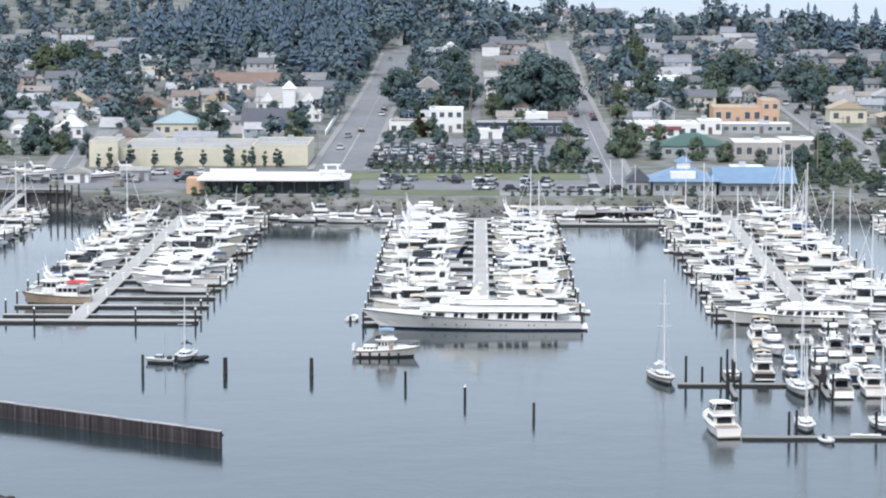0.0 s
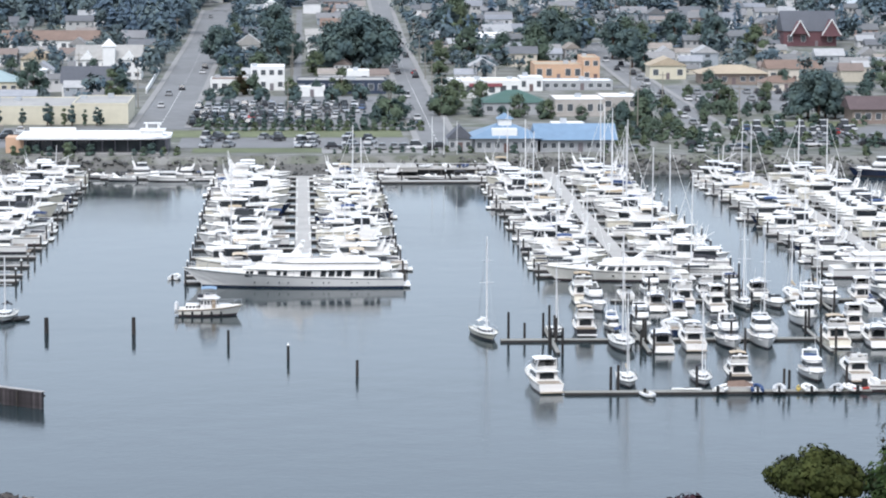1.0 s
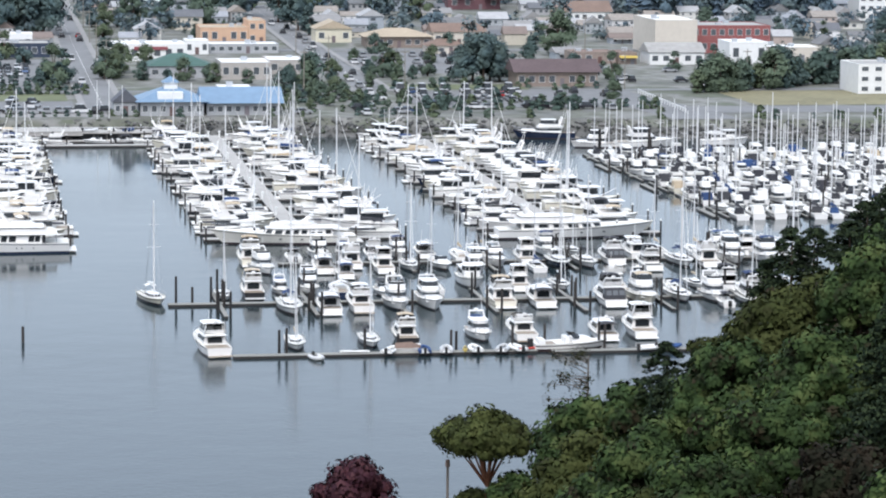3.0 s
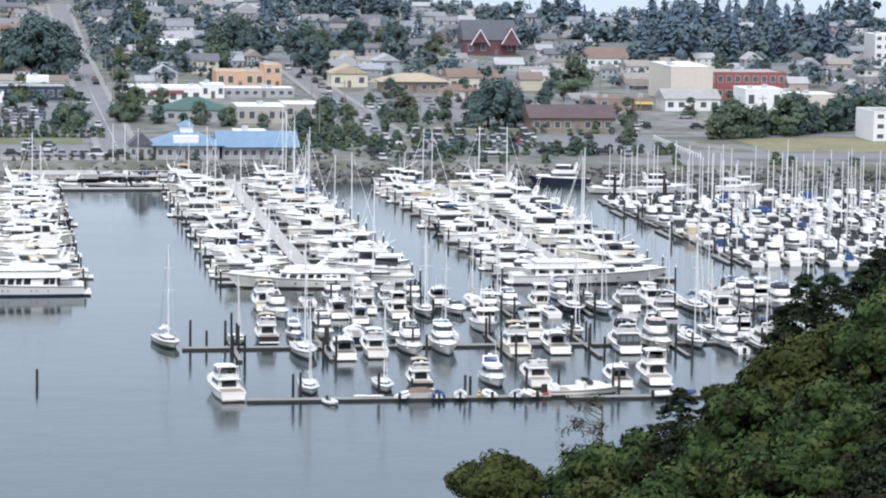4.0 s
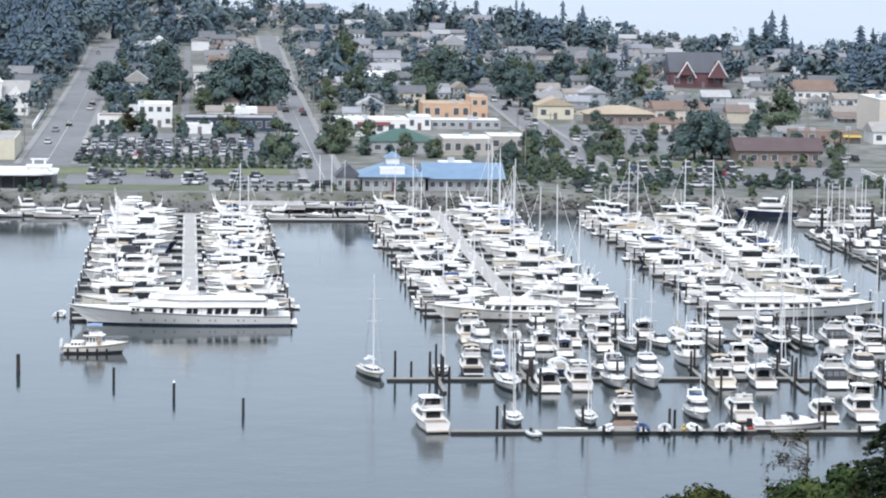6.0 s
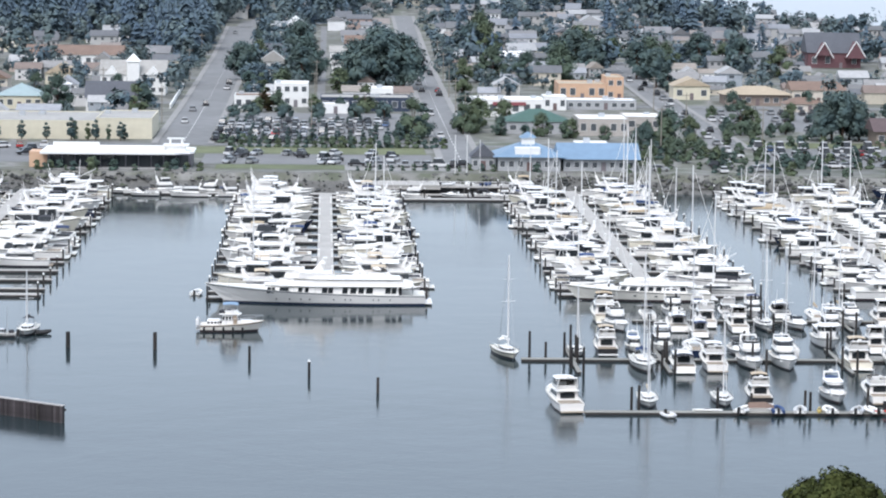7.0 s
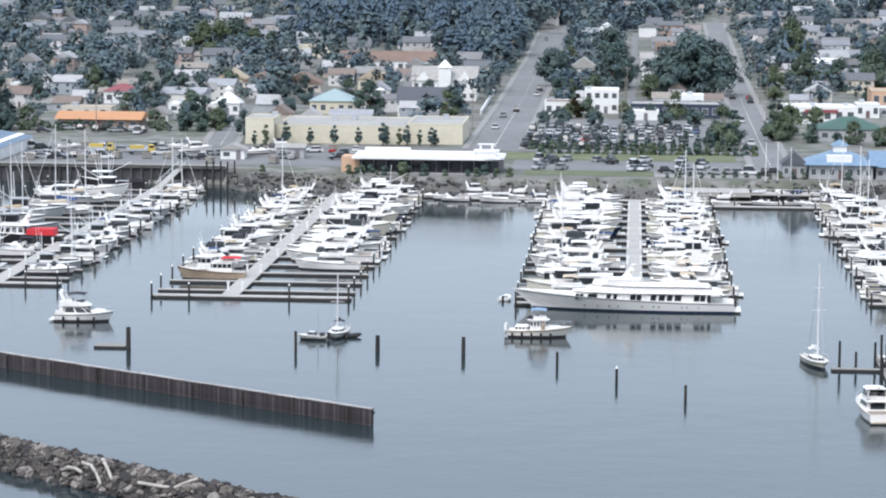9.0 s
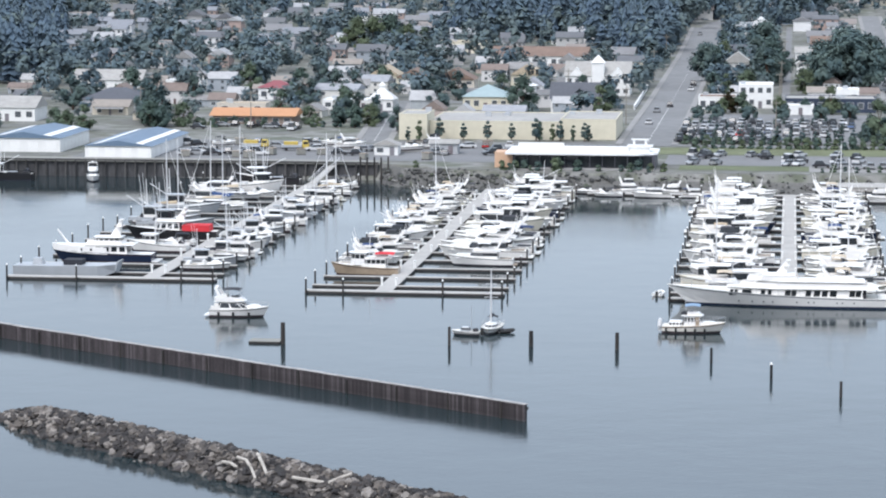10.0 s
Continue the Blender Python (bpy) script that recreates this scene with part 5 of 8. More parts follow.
# two boats under way, lying still
def trunk_cruiser(L, B, label):
    """An old-style cruiser with a low aft cabin, a wheelhouse and a canvas top over its flybridge."""
    th = thing("motor_yacht", label, "motor yacht", "boats on the fairway")
    sheer = hull_parts(th, L, B, 1.75, 1.15, IVORY, 0.95)
    cabin(th, "aft_cabin", -0.40 * L, -0.16 * L, 0.36 * B, 1.05, 1.85, front=0.1, back=0.15, lean=0.12, nose=0.95, panes=3, sill=0.35, head=0.75, aft=False, gap=0.16)
    cabin(th, "wheelhouse", -0.16 * L, 0.16 * L, 0.38 * B, 1.05, 2.75, front=0.5, back=0.1, lean=0.12, nose=0.85, panes=4, sill=0.48, head=0.85, gap=0.14)
    part("trunk", Geo().loft([cab_ring(0.12 * L, 0.36 * L, 0.3 * B, 0.5, 1.2), cab_ring(0.12 * L, 0.33 * L, 0.26 * B, 0.5, 1.75)]), GEL, th)
    part("cabin_roof", slab(-0.2 * L, 0.15 * L, 0.41 * B, 2.75, 0.1), GEL, th)
    fl = part("flybridge", Geo().loft([cab_ring(-0.1 * L, 0.12 * L, 0.34 * B, 0.7, 2.85), cab_ring(-0.11 * L, 0.08 * L, 0.35 * B, 0.7, 3.45)], False), GEL, th)
    part("seat", Geo().box(-0.08 * L, -0.25 * B, 2.86, -0.02 * L, 0.25 * B, 3.3), CANVAS_BLUE, fl)
    canopy(th, "bimini", -0.14 * L, 0.1 * L, 0.36 * B, 3.4, 4.5, CANVAS_PALEBLUE, "pale-edged blue canvas top")
    part("boat_cover", Geo().loft([[(x, y * w, 2.85 + z * w) for y, z in ((-0.8, 0), (0.8, 0), (0.6, 0.5), (-0.6, 0.5))] for x, w in ((-0.2 * L, 0.7), (-0.15 * L, 1.0), (-0.1 * L, 0.9))]), CANVAS_DARK, th)
    part("door", Geo().box(0.02 * L, -0.40 * B, 1.3, 0.08 * L, -0.36 * B, 2.6), VARNISH, th, "varnished wooden door")
    for k in range(5):
        part("fender", Geo().tube((-4.3 + 1.5 * k, -0.5 * B - 0.12, 0.2), (-4.3 + 1.5 * k, -0.5 * B - 0.12, 0.85), 0.17), RUBBER, th)
    part("rubbing_strake", Geo().path([(-L / 2 + L * u, -B / 2 * (0.88 + 0.12 * min(1, u / 0.25)) * (1 - max(0.0, (u - 0.5) / 0.5) ** 2.6) - 0.03, lerp(1.15, 1.75, u ** 1.8) - 0.15) for u in (0.0, 0.2, 0.4, 0.6, 0.75, 0.88, 0.96)], 0.05, 4), VARNISH, th)
    part("tender", Geo().path([(-0.5 * L - 0.35, -1.3, 1.0), (-0.5 * L - 0.35, -1.0, 1.85), (-0.5 * L - 0.35, 1.0, 1.85), (-0.5 * L - 0.35, 1.3, 1.0), (-0.5 * L - 0.35, 1.0, 0.55), (-0.5 * L - 0.35, -1.0, 0.55)], 0.28, 8), HYPALON, th, "white inflatable tender hung on the stern")
    part("mast", Geo().tube((-0.12 * L, 0, 2.8), (-0.14 * L, 0, 5.2), 0.05, 0.03, 5), ALU, th)
    rail(th, L, B, sheer, 0.8, 0.3)
    return th


passing = trunk_cruiser(10.0, 3.5, "cream trunk-cabin cruiser with a blue canvas top on the fairway")
put(passing, -14.2, 439, 0)
def sport_yacht(L, B, label):
    """A low, raked flybridge cruiser with wraparound dark windows."""
    th = thing("motor_yacht", label, "motor yacht", "boats on the fairway")
    sheer = hull_parts(th, L, B, 1.75, 1.3, GEL)
    cabin(th, "deckhouse", -0.34 * L, 0.30 * L, 0.43 * B, 1.15, 2.5, front=0.24 * L, back=0.35, lean=0.3, nose=0.7, panes=2, sill=0.3, head=0.88, aft=True)
    part("foredeck", Geo().loft([cab_ring(0.02 * L, 0.40 * L, 0.36 * B, 0.4, 1.4), cab_ring(0.02 * L, 0.34 * L, 0.30 * B, 0.4, 1.95)]), GEL, th)
    part("cabin_roof", slab(-0.42 * L, 0.08 * L, 0.42 * B, 2.5, 0.14), GEL, th)
    fl = part("flybridge", Geo().loft([cab_ring(-0.40 * L, 0.12 * L, 0.41 * B, 0.6, 2.64), cab_ring(-0.41 * L, 0.02 * L, 0.40 * B, 0.6, 3.3)]), GEL, th)
    part("seat", Geo().box(-0.3 * L, -0.28 * B, 3.3, -0.2 * L, 0.28 * B, 3.6), CANVAS_WHITE, fl)
    part("windscreen", Geo().loft([cab_ring(-0.12 * L, 0.02 * L, 0.37 * B, 0.6, 3.3), cab_ring(-0.12 * L, -0.03 * L, 0.34 * B, 0.6, 3.6)]), GLASS, fl)
    canopy(th, "bimini", -0.26 * L, 0.03 * L, 0.36 * B, 3.3, 4.65, CANVAS_DARK)
    arch(th, -0.30 * L, 0.40 * B, 3.0, 4.7)
    part("swim_platform", Geo().box(-0.5 * L - 0.8, -0.42 * B, 0.25, -0.5 * L, 0.42 * B, 0.42), GEL, th)
    part("cockpit_side", Geo().box(-0.47 * L, -0.45 * B, 1.2, -0.33 * L, -0.40 * B, 1.9).box(-0.47 * L, 0.40 * B, 1.2, -0.33 * L, 0.45 * B, 1.9), GEL, th)
    rail(th, L, B, sheer)
    return th


sport = sport_yacht(9.6, 3.5, "white flybridge sport yacht on the fairway")
put(sport, -88.0, 447, 0)
for x in (-3.2, -0.8, 1.8):
    part("fender", Geo().tube((x, -1.8, 0.2), (x, -1.8, 0.9), 0.2), RUBBER, sport)
anchored = sailboat(8.6, 3.2, GEL, CANVAS_DARK, "white sailing boat lying bow-on beside a workboat", 1.0, CANVAS_DARK, False, "boats on the fairway")
put(anchored, -45.7, 435.6, -92)
skiff = thing("workboat", "small dark-bottomed workboat with a grey cuddy", "workboat", "boats on the fairway")
hull_parts(skiff, 4.6, 1.9, 0.85, 0.7, GEL, 0.9, stripemat=BLACKHULL)
cabin(skiff, "cuddy", -0.6, 0.9, 0.62, 0.6, 1.35, front=0.3, back=0.1, lean=0.1, nose=0.8, mat=GREYHULL, panes=2)
part("mast", Geo().tube((-0.9, 0, 0.6), (-0.9, 0, 4.6), 0.07, 0.05, 6), GREYHULL, skiff)
part("gear_box", Geo().box(-1.9, -0.5, 0.6, -1.2, 0.5, 1.1), CANVAS_DARK, skiff)
part("outboard", Geo().box(-2.8, -0.2, 0.1, -2.35, 0.2, 1.2), RUBBER, skiff)
put(skiff, -49.3, 431.6, 176)
put(dinghy("dark inflatable tender with an outboard", RUBBER, 2.4, "boats on the fairway"), -43.3, 434.8, 20)
raft = thing("work_float", "low timber float tied to a dolphin pile", "float", "floats", pose(-78.6, 420.5, 0))
float_part(raft, "deck_board", -2.6, -1.6, 2.2, 1.6, PLANK, 0.5)

moor(SM[3], -167.5, 668.0, -75, 0.95)
moor(FS[0], -190.0, 668.0, 180, 1.0)
# tenders on the nearest float
TUBES = [dinghy("white inflatable dinghy lying on the dock", HYPALON), dinghy("pale inflatable dinghy with an outboard", CANVAS_WHITE), dinghy("blue-covered dinghy on the dock", CANVAS_BLUE)]
moor(TUBES[1], -21.6, 481.0, 80, 1.1)
for k_, x, y, turn, z in ((0, 45.6, 364.6, -80, 0.0), (1, 55.8, 367.2, 60, 0.36), (0, 63.3, 367.0, 80, 0.36), (1, 67.2, 367.2, 95, 0.36), (0, 71.0, 367.0, 70, 0.36), (1, 72.9, 367.2, 110, 0.36), (1, 91.0, 365.5, 10, 0.36), (2, 93.6, 365.8, 0, 0.36)):
    moor(TUBES[k_], x, y, turn, 1.0, z)
cover = thing("covered_skiff", "skiff under a brown peaked cover on the dock", "dinghy", "tenders on the dock", pose(58.0, 367.2, 0.36))
part("hull", Geo().loft([[(x, y * w, z) for y, z in ((-0.5, 0), (0.5, 0), (0.8, 0.6), (-0.8, 0.6))] for x, w in ((-1.6, 1), (0.8, 1), (1.8, 0.2))]), GEL, cover)
part("cover", Geo().loft([[(x, y * w, z) for y, z in ((-0.85, 0.55), (0.85, 0.55), (0, 0.55 + h))] for x, w, h in ((-1.6, 0.9, 0.7), (0.6, 0.9, 0.8), (1.8, 0.3, 0.3))]), BROWNROOF, cover)
moor(TUBES[2], 60.3, 367.0, 85, 1.0, 0.36)


def kayak(mat, label):
    th = thing("kayak", label, "kayak", "kayaks on the dock")
    part("hull", Geo().loft([[(x, w * math.cos(a), 0.16 + 0.16 * math.sin(a)) for a in (0.0, 1.05, 2.1, 3.14, 4.2, 5.25)] for x, w in ((-2.0, 0.03), (-1.2, 0.26), (0, 0.34), (1.2, 0.26), (2.0, 0.03))]), mat, th)
    part("cockpit", Geo().loft([[(x, w * e, 0.33) for e in (-1, 1)] + [(x, w * e, 0.35) for e in (1, -1)] for x, w in ((-0.4, 0.12), (0, 0.2), (0.4, 0.12))]), RUBBER, th)
    return th


KAYAKS = [kayak(REDHULL, "red kayak lying on the float"), kayak(YELLOWP, "yellow kayak lying on the float"), kayak(CANVAS_WHITE, "white kayak lying on the float")]
for k_, x, y, turn in ((1, 66.0, 367.8, 80), (2, 51.0, 367.5, -4), (0, 74.6, 367.3, 20), (1, 63.0, 411.2, 90)):
    moor(KAYAKS[k_], x, y, turn, 1.0, 0.36)


# ---- harbour works ----
for x, y, h, r in ((-38.2, 421.4, 2.4, 0.34), (-25.1, 420.0, 2.6, 0.3), (-50.6, 420.8, 2.9, 0.22), (-75.9, 419.2, 3.3, 0.36), (-10.7, 409.6, 2.2, 0.2), (7.6, 382.3, 2.2, 0.2)):
    pile(x, y, h, False, r)
pile(-1.9, 395.7, 2.2, True, 0.2)
for x, y, h in ((36.3, 408.2, 3.8), (30.6, 412.6, 4.2), (33.0, 412.6, 2.6), (41.0, 368.5, 3.4), (42.0, 368.6, 3.6), (52.5, 368.5, 3.4), (57.0, 368.6, 2.6), (64.2, 368.6, 3.0), (64.9, 368.6, 2.8), (77.0, 368.5, 3.6), (84.5, 368.5, 3.8), (85.3, 368.4, 3.4), (72.6, 368.6, 3.4)):
    pile(x, y, h, False, 0.19)

# the timber wave wall: a cap beam and upright planks
WALL_A, WALL_B = Vector((-33.1, 358.9, 0)), Vector((-206.0, 480.6, 0))
along = (WALL_B - WALL_A).normalized()
span = (WALL_B - WALL_A).length
turn = math.degrees(math.atan2(along.y, along.x))
breakwater = thing("breakwater", "weathered brown timber wave wall with a pale cap", "breakwater", "", pose(*WALL_A, 0, 0, turn))
for k in range(int(span / 6.1) + 1):
    dip = 0.03 * math.sin(k * 2.3)
    part("cap_beam", Geo().box(6.1 * k - 0.1, -0.25, 2.19 + dip, min(span, 6.1 * k + 5.95), 0.40 + dip, 2.31 + dip), CAPBEAM, breakwater)
part("core", Geo().box(0.05, -0.2, -2, span, 0.12, 2.18), FASCIA, breakwater)
part("waler", Geo().box(0, -0.45, 1.5, span, -0.2, 1.8), FASCIA, breakwater)
for k in range(int(span / 9.3)):
    part("buttress", Geo().tube((9.3 * k + 4, 0.5, -2), (9.3 * k + 4, 0.46, 2.05 + 0.2 * math.sin(k * 1.7)), 0.17, 0.14, 7), PILE, breakwater)

# rubble jetty: a ridge of stones with stranded logs
JET_A, JET_B = Vector((-100.5, 352.6, 0)), Vector((-23.3, 287.4, 0))
jdir = (JET_B - JET_A).normalized()
jside = Vector((-jdir.y, jdir.x, 0))
jlen = (JET_B - JET_A).length
jetty = thing("rock_jetty", "grey-brown rubble rock jetty with stranded driftwood", "jetty", "", pose(0, 0, 0))
core = Geo()
core.loft([[tuple(JET_A + jdir * d + jside * (w * q) + Vector((0, 0, z))) for w, z in ((-5.8, -1.2), (5.8, -1.2), (0.8, 2.3 * h), (-0.8, 2.3 * h))] for d, q, h in ((0, 0.4, 0.1), (5, 0.75, 0.6), (11, 1.0, 1.0), (jlen, 1.0, 1.0))])
part("core", core, GAPSHADE, jetty)


def stone(seed):
    r = random.Random(seed)
    gg = Geo()
    ph = [r.uniform(0.5, 1.25) for _ in range(18)]
    rings = []
    for i, (z, s) in enumerate(((-0.42, 0.55), (-0.1, 1.0), (0.26, 0.86), (0.5, 0.42))):
        rings.append([(0.62 * s * ph[(i * 5 + j) % 18] * math.cos(j * math.pi / 3), 0.5 * s * ph[(i * 7 + j * 2) % 18] * math.sin(j * math.pi / 3), z * ph[(j + i) % 18]) for j in range(6)])
    return gg.loft(rings)


STONES = [stone(k) for k in range(8)]
rocks = random.Random(31)
loose = Geo()
count = 0
for k in range(3900):
    d, w = rocks.uniform(-1, jlen), rocks.gauss(0, 1) * 2.4
    if abs(w) > 6.4:
        continue
    ends = step(-4, 11, d)
    z = (2.4 - max(0.0, abs(w) - 0.8) * 0.66) * ends - 0.1
    if z < -0.6:
        continue
    s = rocks.choice((0.5, 0.6, 0.75, 0.9, 1.1, 1.45)) * rocks.uniform(0.8, 1.15)
    p = JET_A + jdir * d + jside * w * max(0.5, ends) + Vector((0, 0, z))
    e = Euler((rocks.uniform(-0.6, 0.6), rocks.uniform(-0.6, 0.6), rocks.uniform(0, 6.28)))
    m = Matrix.LocRotScale(p, e, (s * 1.1, s, s * 0.8))
    if count < 80 and w < 1.5 and 2 < d < 75:
        part("stone", STONES[k % 8], ROCK, jetty, at=m)
        count += 1
    else:
        src = STONES[k % 8]
        loose.add([m @ Vector(v) for v in src.v], src.f)
tagged(part("stones", loose, ROCKS, jetty, "mixed grey and brown riprap stones"), kind="stuff")
for bits in (((-64.9, 318.8, 1.75), (-63.7, 317.6, 1.85), (-62.8, 316.6, 1.6)), ((-63.2, 319.0, 2.3), (-61.9, 317.6, 2.25), (-60.9, 315.6, 1.7), (-60.0, 313.2, 1.0)), ((-60.6, 317.9, 2.95), (-59.6, 315.6, 2.3), (-58.7, 313.3, 1.55)),
             ((-55.2, 310.8, 1.75), (-51.0, 308.3, 1.75), (-47.0, 305.8, 1.7)), ((-50.6, 307.7, 1.9), (-49.2, 308.0, 2.5), (-48.0, 308.2, 2.9))):
    gg = Geo()
    for k, (p, q) in enumerate(zip(bits, bits[1:])):
        gg.tube(p, q, 0.22 - 0.02 * k, 0.2 - 0.02 * k, 8)
    solid("driftwood_log", gg, LOG, "bleached driftwood log stranded on the rocks", "log", "driftwood")

# riprap bank along the waterfront
bank = Geo()
for k in range(3300):
    x = rocks.uniform(-98, 300)
    if -46 < x < 38 and rocks.random() < 0.5:
        continue
    q = rocks.random()
    a = shore_y(x)
    p = Vector((x, a - 7 + 7.5 * q, lerp(-0.6, 4.0, q)))
    s = rocks.choice((0.45, 0.6, 0.8, 1.1)) * rocks.uniform(0.8, 1.2)
    m = Matrix.LocRotScale(p, Euler((rocks.uniform(-0.5, 0.5), 0, rocks.uniform(0, 6))), (s * 1.2, s, s * 0.8))
    src = STONES[k % 8]
    bank.add([m @ Vector(v) for v in src.v], src.f)
bed = [x for x in range(-98, 301, 6)]
bank.grid([[(x, shore_y(x) - 7.2, -0.45) for x in bed], [(x, shore_y(x) - 2.6, 1.5) for x in bed], [(x, shore_y(x) + 0.9, 4.12) for x in bed]])
solid("riprap_bank", bank, BANKROCK, "grey riprap stone bank along the shore", "rock bank", kind="stuff")

# timber wharf beside the boatyard
wharf = thing("wharf", "dark timber wharf face with upright piles", "wharf", "", pose(0, 0, 0))
part("deck_slab", Geo().box(-330, 678.5, 3.75, -99, 686.5, 4.12), PLANK, wharf)
part("bulkhead", Geo().box(-330, 679.3, -2, -99, 681, 3.75), BULKHEAD, wharf)
part("kerb_beam", Geo().box(-330, 678.3, 4.12, -99, 678.7, 4.4), TIMBER, wharf)
wp = Geo().tube((0, 0, -2), (0, 0, 4.0), 0.24, 0.2, 7)
for k in range(62):
    part("wharf_pile", wp, TIMBER, wharf, at=pose(-252 + 2.5 * k, 678.6, 0))
ramp = thing("gangway", "sloping gangway from the wharf to the dock", "gangway", "", pose(0, 0, 0))
part("walkway", Geo().loft([[(-113.4, 662, 0.45), (-111.6, 662, 0.45), (-111.6, 662, 0.6), (-113.4, 662, 0.6)], [(-110.9, 682, 3.9), (-109.1, 682, 3.9), (-109.1, 682, 4.1), (-110.9, 682, 4.1)]]), CONC, ramp)
for s in (0, 1.8):
    part("handrail", Geo().tube((-113.4 + s, 662, 1.6), (-110.9 + s, 682, 5.1), 0.06).tube((-113.4 + s, 662, 1.1), (-110.9 + s, 682, 4.6), 0.04), ALU, ramp)
for x, y in ((-100.2, 668), (-98.6, 669), (-96.8, 668), (-95.4, 670), (-102, 669)):
    pile(x, y, 6.5, False, 0.22)
# promenade pier on piles, with a landing float before it
quay = thing("boardwalk", "pale concrete promenade pier standing on dark piles", "boardwalk", "", pose(0, 0, 0))
part("deck_slab", Geo().box(9, 650.5, 1.55, 27, 663, 2.35), CONC, quay)
part("lower_deck", Geo().box(27, 654.5, 1.6, 46, 664, 1.9), CONC, quay)
# Dark backing added to stand in for the shadow under the pier.
part("bulkhead", Geo().box(9, 656, -1.5, 46, 656.5, 1.6), BULKHEAD, quay)
part("kerb_beam", Geo().box(9, 650.3, 2.35, 27, 650.6, 2.6), CONC, quay)
for k in range(13):
    part("post", Geo().tube((9.5 + 2.9 * k, 651.2 if k < 6 else 655, -1.5), (9.5 + 2.9 * k, 651.2 if k < 6 else 655, 2.0 if k < 6 else 1.6), 0.2), TIMBER, quay)
part("handrail", Geo().path([(9, 650.5, 3.5), (27, 650.5, 3.5)], 0.05).path([(27, 654.8, 3.0), (46, 654.8, 3.0)], 0.05), ALU, quay)
for k in range(12):
    x = 9.5 + 3.2 * k
    part("rail_post", Geo().tube((x, 650.5 if x < 27 else 654.8, 2.3 if x < 27 else 1.9), (x, 650.5 if x < 27 else 654.8, 3.5 if x < 27 else 3.0), 0.05, n=5), ALU, quay)
landing = thing("floating_dock", "pale concrete landing float below the promenade", "dock", "floating docks", pose(0, 0, 0))
float_part(landing, "walkway", 12, 638.6, 43, 641.4)
for x in (13, 23, 33, 42.5):
    pile(x, 641.8, 2.6)
row([(SM[1], 30.5, 647.5, 175, 0.9), (SM[0], 37.5, 649, 10, 0.85), (SM[2], 41.5, 644.5, 185, 0.8), (SM[3], 20, 645.5, 180, 0.8)])
moor(TUBES[0], 29, 656.5, 20, 1.1, 1.9)
moor(TUBES[1], 34, 657.5, 100, 1.1, 1.9)
moor(TUBES[2], 38, 657, 60, 1.1, 1.9)


# ---- buildings ----
BUILT = [(-44, -28, 1300, 1360), (-36, -20, 1360, 1405), (-27, -9, 1405, 1490)]
BUILT_LAST = []
PANE = {}


def pane_mesh(w, h):
    key = (round(w, 2), round(h, 2))
    if key not in PANE:
        gg = Geo().box(-w / 2, -0.03, 0, w / 2, 0.03, h)
        cut = len(gg.f)
        gg.box(-w / 2 - 0.07, -0.06, -0.07, w / 2 + 0.07, 0.0, 0).box(-w / 2 - 0.07, -0.06, h, w / 2 + 0.07, 0.0, h + 0.07).box(-w / 2 - 0.07, -0.06, 0, -w / 2, 0.0, h).box(w / 2, -0.06, 0, w / 2 + 0.07, 0.0, h)
        second(gg, TRIMW, cut)
        PANE[key] = gg
    return PANE[key]


def window(parent, x, y, z, w, h, side="front", frame_too=True):
    rz = {"front": 0, "right": 90, "left": -90}[side]
    return part("window", pane_mesh(w, h), BGLASS, parent, at=pose(x, y, z, 0, 0, rz))


def roof_geo(kind, w, d, h, pitch=0.4, over=0.5):
    gg = Geo()
    x0, x1, y0, y1 = -w / 2 - over, w / 2 + over, -over, d + over
    if kind == "gable_x":
        r = d * pitch / 2 + over * pitch
        gg.loft([[(x, y0, h - 0.05), (x, y1, h - 0.05), (x, (y0 + y1) / 2, h + r)] for x in (x0, x1)])
    elif kind == "gable_y":
        r = w * pitch / 2 + over * pitch
        gg.loft([[(x0, y, h - 0.05), (0, y, h + r), (x1, y, h - 0.05)] for y in (y0, y1)])
    elif kind == "hip":
        r = min(w, d) * pitch / 2
        i = min(w, d) / 2 + over
        a, b = ((x0 + i, x1 - i), ((y0 + y1) / 2,) * 2) if w > d else ((0, 0), (y0 + i, y1 - i))
        gg.add([(x0, y0, h), (x1, y0, h), (x1, y1, h), (x0, y1, h), (a[0] - (0.01 if w <= d else 0), b[0], h + r), (a[1] + (0.01 if w <= d else 0), b[1], h + r)],
               [(0, 1, 5, 4), (2, 3, 4, 5), (1, 2, 5), (3, 0, 4), (3, 2, 1, 0)] if w > d else [(0, 1, 4), (1, 2, 5, 4), (2, 3, 5), (3, 0, 4, 5), (3, 2, 1, 0)])
    else:
        gg.box(-w / 2 + 0.25, 0.25, h - 0.35, w / 2 - 0.25, d - 0.25, h - 0.2)
    return gg


